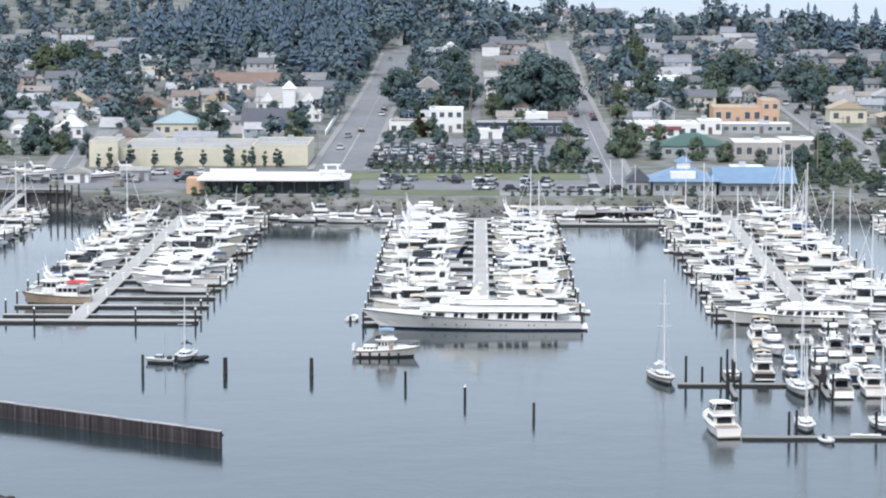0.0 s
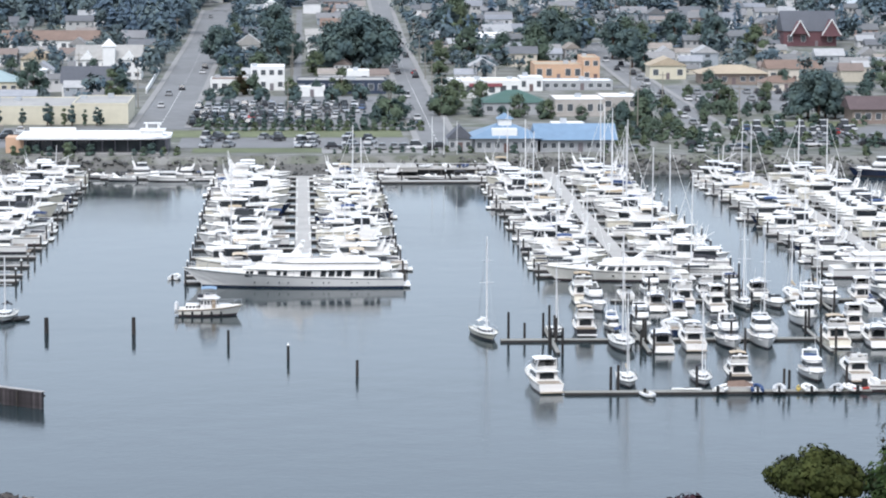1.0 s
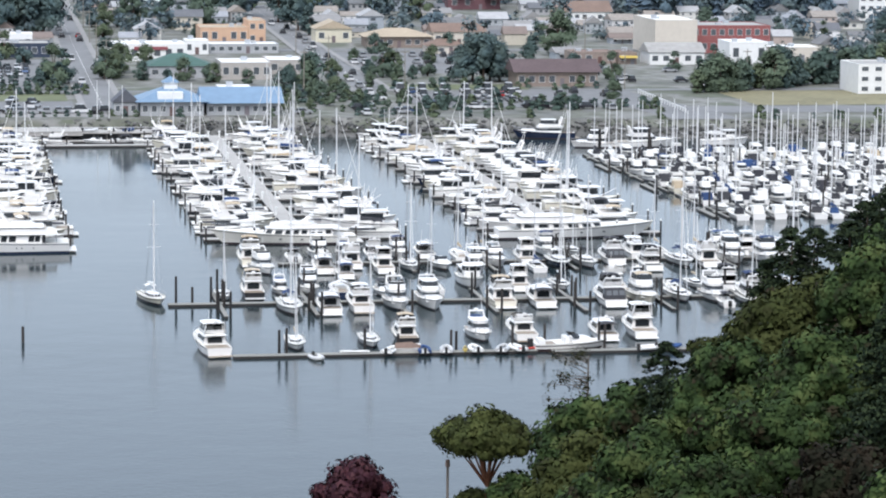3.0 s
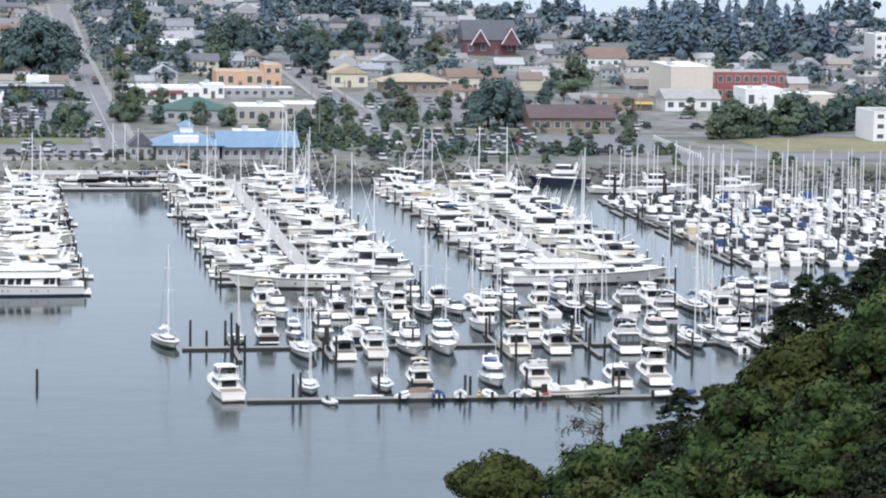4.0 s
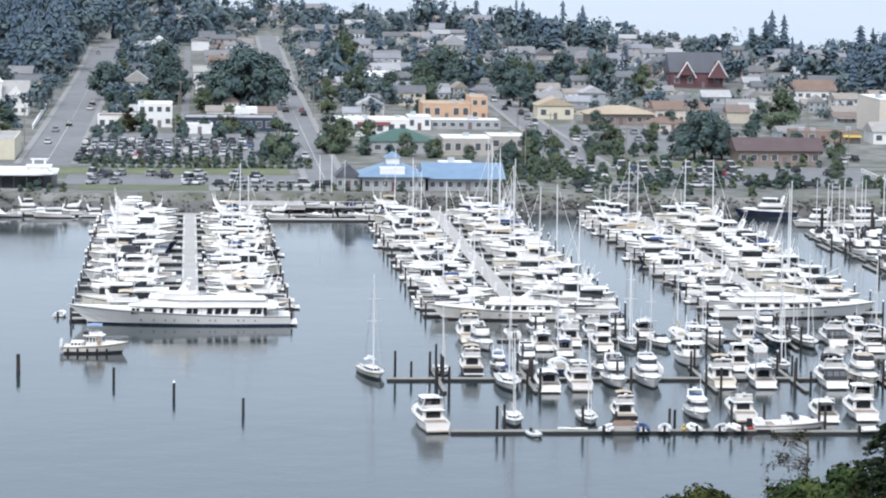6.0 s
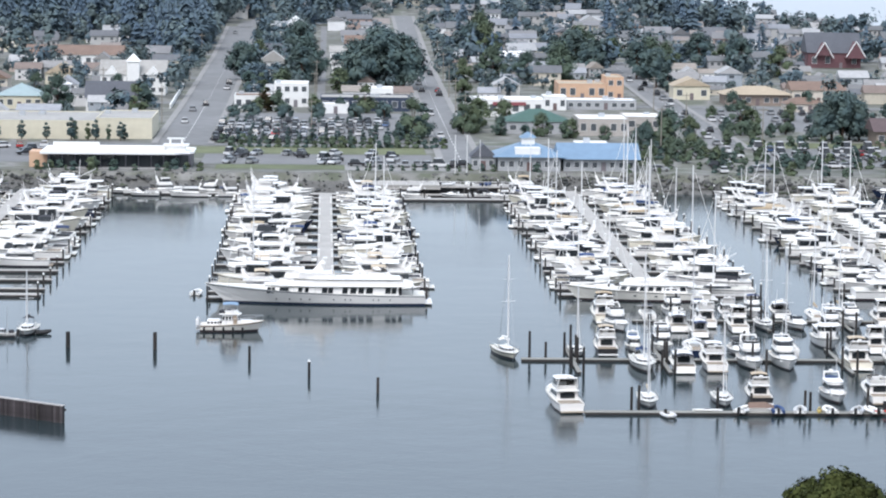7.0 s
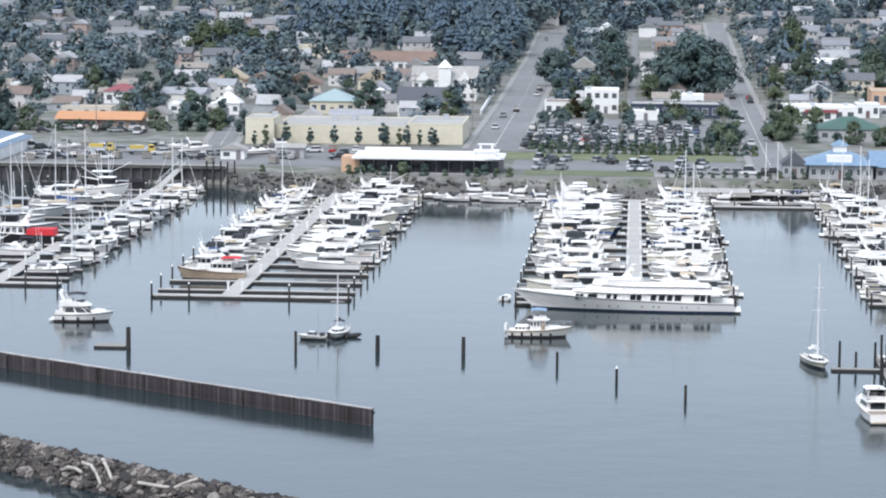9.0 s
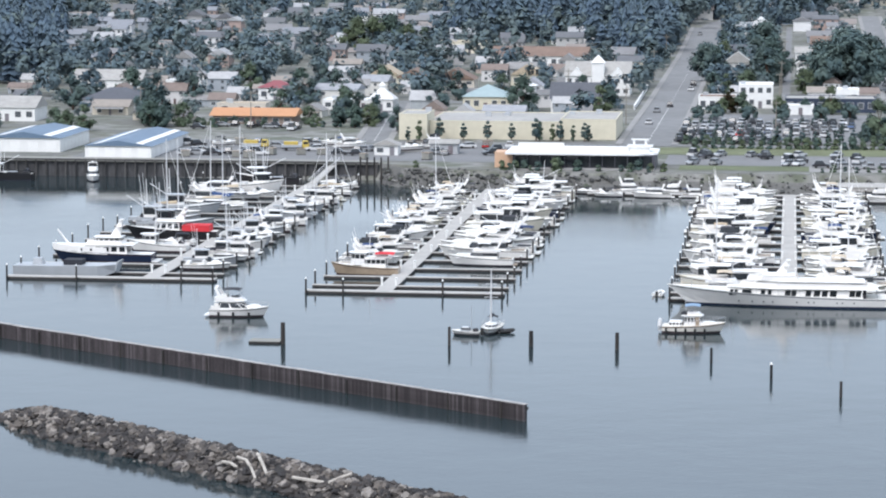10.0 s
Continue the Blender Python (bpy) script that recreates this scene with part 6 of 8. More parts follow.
def building(x0, x1, y, d, h, wall, roofkind, roofmat, label, name="shop", cat="shop", pitch=0.35, floors=1, wins=4, over=0.5, parapet=True, canopy_mat=None, extra=None, z=None):
    w, xc = x1 - x0, (x0 + x1) / 2
    z = land_z(xc, y) if z is None else z
    th = thing(name, label, cat, "town buildings", pose(xc, y, z))
    gg = Geo()
    gg.box(-w / 2, 0, -1.0, w / 2, d, h - (0.4 if roofkind == "flat" else 0.0))
    if roofkind == "gable_y":
        r = w * pitch / 2
        gg.loft([[(-w / 2, yy, h - 0.02), (0, yy, h + r), (w / 2, yy, h - 0.02)] for yy in (0, d)])
    if roofkind == "gable_x":
        r = d * pitch / 2
        gg.loft([[(xx, 0, h - 0.02), (xx, d, h - 0.02), (xx, d / 2, h + r)] for xx in (-w / 2, w / 2)])
    wl_ = part("wall", gg, wall, th)
    part("roof", roof_geo(roofkind, w, d, h, pitch, over), roofmat, th)
    if roofkind == "flat" and parapet:
        part("parapet", Geo().box(-w / 2 - 0.05, -0.05, h - 0.4, w / 2 + 0.05, 0.25, h).box(-w / 2 - 0.05, d - 0.25, h - 0.4, w / 2 + 0.05, d + 0.05, h).box(-w / 2 - 0.05, 0.25, h - 0.4, -w / 2 + 0.25, d - 0.25, h).box(w / 2 - 0.25, 0.25, h - 0.4, w / 2 + 0.05, d - 0.25, h), wall, th)
        rr = random.Random(int(x0 * 7 + y))
        for k in range(int(w / 12) + 1):
            part("roof_vent", Geo().box(-0.8, -0.7, 0, 0.8, 0.7, rr.uniform(0.6, 1.2)), GREYHULL, th, at=pose(rr.uniform(-w * 0.4, w * 0.4), rr.uniform(d * 0.3, d * 0.8), h - 0.2))
    fh = h / floors
    for f in range(floors):
        for k in range(wins):
            xw = -w / 2 + w * (k + 0.5) / wins
            if f == 0 and k == wins // 2:
                part("door", Geo().box(-0.6, -0.06, 0, 0.6, 0.05, 2.2), DOORM, th, at=pose(xw, 0, 0))
                continue
            window(wl_, xw, -0.02, fh * f + fh * 0.3, min(1.8, w / wins * 0.55), fh * 0.42)
    if canopy_mat:
        part("awning", Geo().loft([[(xx, -1.6, h * 0.55), (xx, 0, h * 0.72), (xx, 0, h * 0.66)] for xx in (-w / 2, w / 2)]), canopy_mat, th)
    BUILT.append((x0 - 2, x1 + 2, y - 3, y + d + 2))
    BUILT_LAST.append(th.name)
    return th


# waterfront restaurant with a white roof, brick end and roof sign
rest = building(-65.5, -31.5, 671, 15, 3.9, DARKW, "flat", WHITEROOF, "low waterfront restaurant with a broad white roof", "restaurant", "restaurant", wins=0, parapet=False)
for k in range(11):
    part("glass_panel", Geo().box(-1.35, -0.05, 0.5, 1.35, 0.04, 3.2), GLASS, rest, at=pose(-15 + 3.0 * k, -0.02, 0))
part("eave", Geo().loft([cab_ring(-18.6, 17.6, 9.5, 0.95, 3.5), cab_ring(-18.6, 17.6, 9.5, 0.95, 4.0)]), WHITEROOF, rest, "broad white eave", at=pose(0, 7.5, 0))
part("roof_sign", Geo().box(-16, 4.2, 4.0, -5, 4.6, 5.9), WHITEW, rest)
part("upper_parapet", Geo().box(-5, 4.2, 4.0, 12, 4.6, 5.2), TRIMW, rest)
part("roof_tower", Geo().box(11, 3, 4.0, 15.5, 6.5, 5.2).box(10.2, 2.4, 5.2, 16.3, 7, 5.5).box(11.6, 3.5, 5.5, 12.1, 4, 6.8).box(14.4, 3.5, 5.5, 14.9, 4, 6.8).box(11.2, 3.3, 6.8, 15.3, 4.4, 7.1), TRIMW, rest)
part("brick_wing", Geo().box(-21.5, 2, -1, -17.2, 9, 3.7), ORANGEW, rest, "orange plastered wing")
part("terrace", Geo().box(-17, -5, -0.9, 17, -0.4, 0.35), PAVE, rest)

building(-104.0, -96.4, 751, 16, 7.0, CREAMW, "flat", FLATROOF, "tall cream warehouse block with blank walls", "warehouse", "warehouse", wins=0)
building(-96.3, -61, 755, 34, 5.0, CREAMW, "flat", FLATROOF, "long low cream warehouse with a grey roof", "warehouse", "warehouse", wins=0)
building(-60.9, -46, 757, 30, 5.6, CREAMW, "flat", FLATROOF, "cream warehouse end bay with a grey roof", "warehouse", "warehouse", wins=0)
building(-143, -121, 860, 12, 3.1, WHITEW, "flat", WHITEROOF, "low white office with a flat roof", "office", "office", wins=6)
pav = building(-128, -120.6, 857, 7.4, 3.6, WHITEW, "hip", WHITEROOF, "small white pavilion with a peaked roof and cupola", "pavilion", "pavilion", 1.0, wins=3)
part("cupola", Geo().box(-0.8, 2.9, 5.9, 0.8, 4.5, 7.6).loft([[(-1.1, 2.6, 7.6), (1.1, 2.6, 7.6), (1.1, 4.8, 7.6), (-1.1, 4.8, 7.6)], [(-0.05, 3.65, 8.8), (0.05, 3.65, 8.8), (0.05, 3.75, 8.8), (-0.05, 3.75, 8.8)]]), WHITEW, pav)
building(-165, -141.6, 800, 13, 2.4, BROWNW, "gable_x", ORANGEROOF, "restaurant with a bright orange roof", "restaurant", "restaurant", 0.25, wins=7, over=1.0)
building(-172, -157, 840, 8, 3.2, TANW, "flat", TANROOF, "low tan shop with a flat roof", wins=3)
building(-170.6, -159.5, 900, 9, 4.0, WHITEW, "hip", REDROOF, "low building with a dark red hipped roof", pitch=0.5, wins=3)
for x0, x1, y, d, h in ((-174, -157.2, 686, 44, 3.0), (-203, -184, 700, 30, 3.6)):
    sh = building(x0, x1, y, d, h, WHITEW, "gable_y", SHEDBLUE, "long white boatyard shed with a blue metal roof", "shed", "shed", 0.16, wins=0, over=0.4)
    w_ = x1 - x0
    for k in range(4):
        part("shutter", Geo().box(-1.3, -0.08, 0, 1.3, 0.06, 2.6), TRIMW, sh, at=pose(-w_ / 2 + w_ * (k + 0.5) / 4, 0, 0))
    for q, e in ((0.3, -1), (0.25, 1)):
        part("roof_light", Geo().loft([[(e * lerp(w_ / 2, 0, s), yy, h + w_ * 0.08 * s + 0.08 + t) for s, t in ((q, 0.0), (q + 0.2, 0.0), (q + 0.2, 0.08), (q, 0.08))] for yy in (-0.3, d + 0.3)]), WHITEROOF, sh)
    for k in range(8):
        part("shutter", Geo().box(-1.5, -0.06, 0, 1.5, 0.06, 2.4), TRIMW, sh, at=pose(w_ / 2, d * (k + 0.5) / 8, 0, 0, 0, 90))
building(-210.4, -198.2, 942, 9, 3.4, WHITEW, "flat", WHITEROOF, "low white house with a flat roof", "house", "house", wins=3)
building(338, 354, 1040, 14, 13, WHITEW, "flat", WHITEROOF, "tall white block behind the houses", "apartment_block", "apartment block", floors=4, wins=5)
building(-213, -194.2, 838, 14, 4.2, GREYW, "hip", DARKROOF, "grey building with a dark hipped roof", pitch=0.45, wins=6)
building(-238, -218, 801, 14, 4.0, WHITEW, "gable_x", FLATROOF, "long white building with a grey roof", pitch=0.4, wins=6)
building(-236, -213, 916, 12, 5.0, WHITEW, "gable_x", FLATROOF, "white hall with a grey gabled roof", pitch=0.5, wins=5)
building(-100, -86, 866, 14, 4.0, CREAMW, "hip", TEALROOF, "building with a pale teal hipped roof", pitch=0.5, wins=5)
building(-81.5, -77.6, 866, 4, 7.6, WHITEW, "hip", WHITEROOF, "slim white square tower", "tower", "tower", 0.5, floors=3, wins=1)
building(-72, -57.6, 857, 11, 4.2, WHITEW, "gable_x", DARKROOF, "white building with a steep dark roof", pitch=0.8, floors=1, wins=6)
vic = building(-73.5, -52.3, 932, 14, 6.6, WHITEW, "gable_x", FLATROOF, "large white inn with gables and a clock tower", "inn", "inn", 0.6, floors=2, wins=8)
part("tower", Geo().box(-1.8, -1.5, 0, 2.2, 2.4, 11.0), WHITEW, vic)
part("tower_roof", Geo().loft([[(-2.2, -1.9, 11.0), (2.6, -1.9, 11.0), (2.6, 2.8, 11.0), (-2.2, 2.8, 11.0)], [(0.1, 0.4, 13.5), (0.3, 0.4, 13.5), (0.3, 0.5, 13.5), (0.1, 0.5, 13.5)]]), WHITEROOF, vic)
for xx in (-7, 6.5):
    part("gable", Geo().loft([[(xx - 2.6, yy, 6.4), (xx, yy, 9.4), (xx + 2.6, yy, 6.4)] for yy in (-0.4, 5)]), WHITEW, vic)
building(-96, -85, 977, 11, 3.8, CREAMW, "gable_y", TANROOF, "yellow gabled house with white trim", "house", "house", 0.6, wins=3)
building(-143, -133.5, 962, 11, 4.4, CREAMW, "gable_y", TANROOF, "yellow gabled house with white trim", "house", "house", 0.6, wins=3)
building(-118, -104.6, 938, 12, 4.6, TANW, "gable_y", BROWNROOF, "tan gabled apartment house", "house", "apartment house", 0.5, floors=2, wins=4)
building(-132, -121, 948, 11, 4.4, CREAMW, "gable_y", BROWNROOF, "cream gabled apartment house", "house", "apartment house", 0.5, floors=2, wins=4)
building(-113.5, -77, 1081, 18, 4.0, WHITEW, "gable_x", BROWNROOF, "long white motel with a brown roof", "motel", "motel", 0.35, wins=10)
building(-144.5, -122, 1161, 12, 5.0, CREAMW, "flat", TANROOF, "long yellow flat-roofed building", wins=6)
building(-27.6, -16.2, 868, 13, 4.6, WHITEW, "flat", BROWNROOF, "white shop with a dark red roof edge", wins=4)
building(-15.6, -5.0, 885, 14, 7.4, WHITEW, "flat", WHITEROOF, "white two-storey building with a flat roof", floors=2, wins=4)
building(-23.6, -13.8, 1031, 9, 5.2, WHITEW, "gable_y", FLATROOF, "white two-storey gabled house with a grey roof", "house", "house", 0.7, floors=2, wins=3)
building(-24.5, -15.5, 1103, 9, 4.6, WHITEW, "gable_x", DARKROOF, "white house with a dark gabled roof", "house", "house", 0.6, floors=2, wins=3)
building(-22.0, -13.0, 1190, 9, 4.4, GREYW, "gable_x", FLATROOF, "grey house with a low gabled roof", "house", "house", 0.5, wins=3)
building(-18.0, -8.0, 1266, 9, 4.6, WHITEW, "gable_y", WHITEROOF, "white gabled house with a pale roof", "house", "house", 0.7, wins=3)
building(2.6, 9.6, 1033, 8, 4.4, WHITEW, "gable_y", FLATROOF, "small white gabled house beside the lane", "house", "house", 0.7, wins=2)
building(8.5, 23.0, 1160, 14, 4.0, TANW, "gable_x", BROWNROOF, "wide tan house with a brown-red roof", "house", "house", 0.5, wins=4)
building(2.2, 9.5, 1112, 8, 4.2, WHITEW, "gable_x", FLATROOF, "white house with a grey roof beside the lane", "house", "house", 0.5, wins=3)
building(68.0, 79.0, 1092, 9, 4.0, WHITEW, "gable_x", WHITEROOF, "white house with a pale roof", "house", "house", 0.45, wins=4)
building(144.5, 157, 880, 8, 2.6, TANW, "hip", BROWNROOF, "low tan shop with a pinkish hipped roof", pitch=0.5, wins=4)
building(-1.1, 26.2, 868, 16, 4.3, NAVYW, "flat", FLATROOF, "long navy-fronted car dealership with a flat roof", wins=9)
building(-0.5, 7.4, 857, 7, 3.0, WHITEW, "flat", WHITEROOF, "small white workshop with a wide doorway", wins=1)
building(12.5, 21.5, 885, 9, 6.2, WHITEW, "flat", WHITEROOF, "white upper block behind the dealership", wins=3)
building(42.4, 66.3, 851, 16, 5.2, WHITEW, "flat", WHITEROOF, "long shop with a white fascia and a red sign board", wins=7)
part("sign_board", Geo().box(-3.5, -0.35, 3.4, 6.5, -0.02, 4.4), REDROOF, bpy.data.objects[BUILT_LAST[-1]], "dull red sign board")
building(76.9, 92.6, 926, 18, 5.4, ORANGEW, "flat", TANROOF, "orange stucco shop building downtown", wins=5)
building(92.7, 98.3, 925.8, 18, 7.6, ORANGEW, "flat", TANROOF, "taller orange stucco corner tower", floors=2, wins=2)
building(115.5, 127.6, 931, 12, 4.6, CREAMW, "gable_y", TANROOF, "beige gabled town building", pitch=0.4, wins=3)
building(51.0, 68.5, 786, 14, 3.4, GREYW, "hip", GREENROOF, "low building with a dark green hipped roof", pitch=0.45, wins=5)
building(70.5, 84.5, 780, 18, 4.8, TAUPEW, "flat", WHITEROOF, "grey-tan flat-roofed commercial building", floors=1, wins=5)
building(85.5, 96.0, 798, 16, 4.2, TAUPEW, "flat", WHITEROOF, "tan building with a pale flat roof", wins=3)
building(76.0, 98.0, 884, 12, 3.0, GREYW, "flat", WHITEROOF, "long low grey shop with a white flat roof", wins=8)
building(68.5, 75.6, 880, 10, 4.4, WHITEW, "flat", WHITEROOF, "small white shop with a flat roof", wins=3)
building(35.4, 41, 674.5, 6, 3.2, GREYW, "gable_y", DARKROOF, "small dark-roofed cottage with white trim", "cottage", "cottage", 0.9, wins=3)
blue = building(41.6, 56.6, 672, 14, 3.4, GREYW, "hip", BLUEROOF, "waterfront building with a sky blue hipped roof", "restaurant", "restaurant", 0.5, wins=7, over=1.2)
part("cupola", Geo().box(-1.6, 5, 6.0, 1.6, 8.2, 7.6), WHITEW, blue)
part("cupola_roof", Geo().loft([[(-2.1, 4.5, 7.6), (2.1, 4.5, 7.6), (2.1, 8.7, 7.6), (-2.1, 8.7, 7.6)], [(-0.1, 6.5, 9.0), (0.1, 6.5, 9.0), (0.1, 6.7, 9.0), (-0.1, 6.7, 9.0)]]), BLUEROOF, blue)
part("dormer", Geo().box(-3.4, 0.2, 3.4, 2.6, 3.4, 5.6), WHITEW, blue)
building(57.4, 74.5, 673, 13, 3.0, GREYW, "gable_x", BLUEROOF, "long low wing with a sky blue roof", "restaurant", "restaurant", 0.42, wins=8, over=1.4)
building(62, 70, 690, 10, 5.2, WHITEW, "flat", WHITEROOF, "white flat-roofed storehouse by the water", "storehouse", "storehouse", wins=2)
building(129.5, 150.5, 908, 14, 3.6, BROWNW, "hip", TANROOF, "brown building with a broad tan roof", pitch=0.35, wins=7, over=1.2)
building(152.5, 170, 916, 12, 4.6, TANW, "gable_x", BROWNROOF, "tan building with a brown gabled roof", pitch=0.4, wins=5)
building(216.5, 230.2, 872, 30, 11.2, TANW, "flat", WHITEROOF, "tall tan plastered building with a white roof", floors=2, wins=0)
building(230.4, 256.5, 880, 20, 9.0, REDW, "flat", FLATROOF, "red brick building with rows of arched windows", floors=2, wins=9)
building(231, 243, 836, 14, 6.6, WHITEW, "flat", WHITEROOF, "white angular building with a white roof", wins=3)
building(246, 262, 842, 14, 4.6, TANW, "flat", WHITEROOF, "low tan building with a white roof", wins=4)
building(148.5, 171, 753, 12, 4.0, BROWNW, "gable_x", MAROON, "long low building with a dark maroon gabled roof", pitch=0.45, wins=8, over=1.0)
building(182, 195.6, 836, 12, 3.6, BROWNW, "flat", BROWNROOF, "low brown shop with a flat roof", wins=4)
building(196, 201.5, 834, 12, 3.6, BROWNW, "flat", BROWNROOF, "small shop with a yellow awning", wins=2, canopy_mat=YELLOWP)
building(205, 222, 832, 12, 3.8, WHITEW, "gable_x", FLATROOF, "white house with a grey roof", "house", "house", 0.4, wins=5)
chu = building(190, 211, 1106, 16, 6.0, CHURCH, "gable_x", DARKROOF, "red church with steep dark roofs", "church", "church", 0.9, wins=4)
part("gable", Geo().loft([[(4, yy, 4.0), (8, yy, 10.5), (12, yy, 4.0)] for yy in (-3, 8)]), CHURCH, chu)
part("cross_gable", Geo().loft([[(-8, yy, 5.0), (-4.5, yy, 10.0), (-1, yy, 5.0)] for yy in (-2, 8)]), CHURCH, chu)
for xx, hh in ((-4.5, 10.0), (8, 10.5)):
    for e in (-1, 1):
        part("bargeboard", Geo().tube((xx + e * 3.8, -3.1, hh - 6.0), (xx, -3.1, hh + 0.2), 0.22, 0.22, 4), TRIMW, chu)
building(222, 239.5, 1033, 14, 3.8, WHITEW, "gable_x", BROWNROOF, "white house with a brown gabled roof", "house", "house", 0.5, wins=6)
building(236, 262, 725, 16, 8.0, WHITEW, "flat", FLATROOF, "white three-storey block with blue window bands", "apartment_block", "apartment block", floors=3, wins=7)


# ---- ordinary houses, built as a few models and set about the town ----
def house(w, d, h, kind, pitch, floors, label, porch=False, far_off=False):
    gg = Geo().box(-w / 2, 0, -2.5, w / 2, d, h)
    if kind == "gable_y":
        gg.loft([[(-w / 2, yy, h - 0.02), (0, yy, h + w * pitch / 2), (w / 2, yy, h - 0.02)] for yy in (0, d)])
    else:
        gg.loft([[(xx, 0, h - 0.02), (xx, d, h - 0.02), (xx, d / 2, h + d * pitch / 2)] for xx in (-w / 2, w / 2)])
    if far_off:
        cut = len(gg.f)
        for f in range(floors):
            for q in (-0.32, 0.05, 0.34):
                for y_ in (0, d):
                    gg.box(q * w - 0.6, y_ - 0.04, f * 2.6 + 0.9, q * w + 0.6, y_ + 0.04, f * 2.6 + 2.1)
            for e in (-1, 1):
                gg.box(e * w / 2 - 0.04, d * 0.35, f * 2.6 + 0.9, e * w / 2 + 0.04, d * 0.55, f * 2.6 + 2.1)
        second(gg, BGLASS, cut)
        th = solid("house", gg, HOUSEWALL, label, "house", "houses in the town")
    else:
        th = thing("house", label, "house", "houses in the town")
        wl_ = part("wall", gg, HOUSEWALL, th)
    part("roof", roof_geo(kind, w, d, h + 0.03, pitch, 0.55), HOUSEROOF, th)
    if far_off:
        return th
    for k in (-0.3, 0.3):
        window(wl_, k * w, -0.03, (floors - 1) * 2.7 + 0.9, 1.6, 1.3, frame_too=False)
    part("door", Geo().box(-0.5, -0.06, 0, 0.5, 0.05, 2.1), DOORM, th)
    if porch:
        part("porch", Geo().loft([[(xx, -2.2, 2.3), (xx, 0, 2.9), (xx, 0, 2.7)] for xx in (-w * 0.4, w * 0.4)]), HOUSEROOF, th)
    return th


HOUSES = [house(10, 9, 3.0, "gable_x", 0.5, 1, "single-storey gabled house with a shingle roof"), house(9, 11, 5.4, "gable_y", 0.7, 2, "two-storey gabled house with a porch", True), house(13, 9, 3.0, "gable_x", 0.45, 1, "long low gabled bungalow", True),
          house(8.5, 9, 5.2, "gable_x", 0.6, 2, "two-storey house with a side gable"), house(11, 10, 3.2, "gable_y", 0.55, 1, "front-gabled bungalow with a shallow porch", True), house(16, 11, 5.6, "gable_x", 0.35, 2, "broad two-storey apartment house")]


FAR_HOUSES = [house(10, 9, 3.0, "gable_x", 0.5, 1, "distant single-storey gabled house", far_off=True), house(9, 11, 5.4, "gable_y", 0.7, 2, "distant two-storey gabled house", far_off=True),
              house(13, 9, 3.0, "gable_x", 0.45, 1, "distant long low bungalow", far_off=True), house(12, 10, 5.4, "gable_x", 0.5, 2, "distant broad two-storey house", far_off=True)]


# ---- trees ----
def leaf_cloud(gg, centres, per, size, r, squash=0.8, inner=0.7, solid_core=True, mass=0.8, core=0.62, tufts=False):
    """Small tilted leaf cards in clumps round the given centres; as tufts, ragged three-cornered sprays."""
    ng = np.random.default_rng(r.randrange(1 << 30))
    n = per * len(centres)
    c = np.repeat(np.array([q[0] for q in centres], float), per, 0)
    rad = np.repeat(np.array([q[1] for q in centres], float), per)[:, None]
    v = ng.normal(size=(n, 3))
    v /= np.linalg.norm(v, axis=1)[:, None]
    p = c + v * np.array((1, 1, squash)) * rad * (ng.uniform(inner, 1.06, (n, 1)) if not tufts else inner + (1.3 - inner) * ng.random((n, 1)) ** 1.4)
    span_ = np.ptp(c[:, 2]) * 0.35 + 0.2
    heart = c.mean(0) - (0, 0, span_)

    def facing(pts, round_):
        out = pts - heart
        out = out / (np.linalg.norm(out, axis=1)[:, None] + 1e-6)
        k = round_ * (1 - 0.5 * mass) + out * mass
        return k

    nrm = facing(p, v) + ng.uniform(-1, 1, (n, 3)) * (0.08 if tufts else 0.25) + (np.array((0, 0, 0.45)) if mass > 0.7 else 0)
    nrm /= np.linalg.norm(nrm, axis=1)[:, None]
    tilt = nrm + ng.uniform(-1, 1, (n, 3)) * (0.5 if tufts else 0.8)
    tilt /= np.linalg.norm(tilt, axis=1)[:, None]
    a = np.cross(tilt, ng.normal(size=(n, 3)))
    a /= np.linalg.norm(a, axis=1)[:, None]
    b = np.cross(tilt, a)
    s = size * ng.uniform(0.6, 1.3, (n, 1))
    quad = np.stack([p - a * s, p - b * s * 0.6 + tilt * 0.12 * s, p + a * s, p + b * s * 0.6 + tilt * 0.12 * s], 1).reshape(-1, 3)
    for q, k in centres if solid_core else ():
        k *= core
        ball = [[(q[0] + k * cr * math.cos(t * 1.0472 + cz), q[1] + k * cr * math.sin(t * 1.0472 + cz), q[2] + k * squash * cz) for t in range(6)] for cr, cz in ((0.3, -0.92), (0.95, -0.3), (0.85, 0.45), (0.25, 0.95))]
        gg.loft(ball)
        pts = np.array([u for ring in ball for u in ring])
        rnd = pts - np.array(q)
        gg.soft += (facing(pts, rnd / (np.linalg.norm(rnd, axis=1)[:, None] + 1e-6))).tolist()
    o = len(gg.v)
    if tufts:
        quad = np.stack([p - a * s, p + a * s * 0.75 - b * s * 0.8, p + a * s * 0.5 + b * s * 0.9], 1).reshape(-1, 3)
        gg.v += [tuple(q) for q in quad.tolist()]
        gg.soft += np.repeat(nrm, 3, 0).tolist()
        gg.f += [(o + 3 * k, o + 3 * k + 1, o + 3 * k + 2) for k in range(n)]
        return gg
    gg.v += [tuple(q) for q in quad.tolist()]
    gg.soft += np.repeat(nrm, 4, 0).tolist()
    gg.f += [(o + 4 * k, o + 4 * k + 1, o + 4 * k + 2, o + 4 * k + 3) for k in range(n)]
    return gg


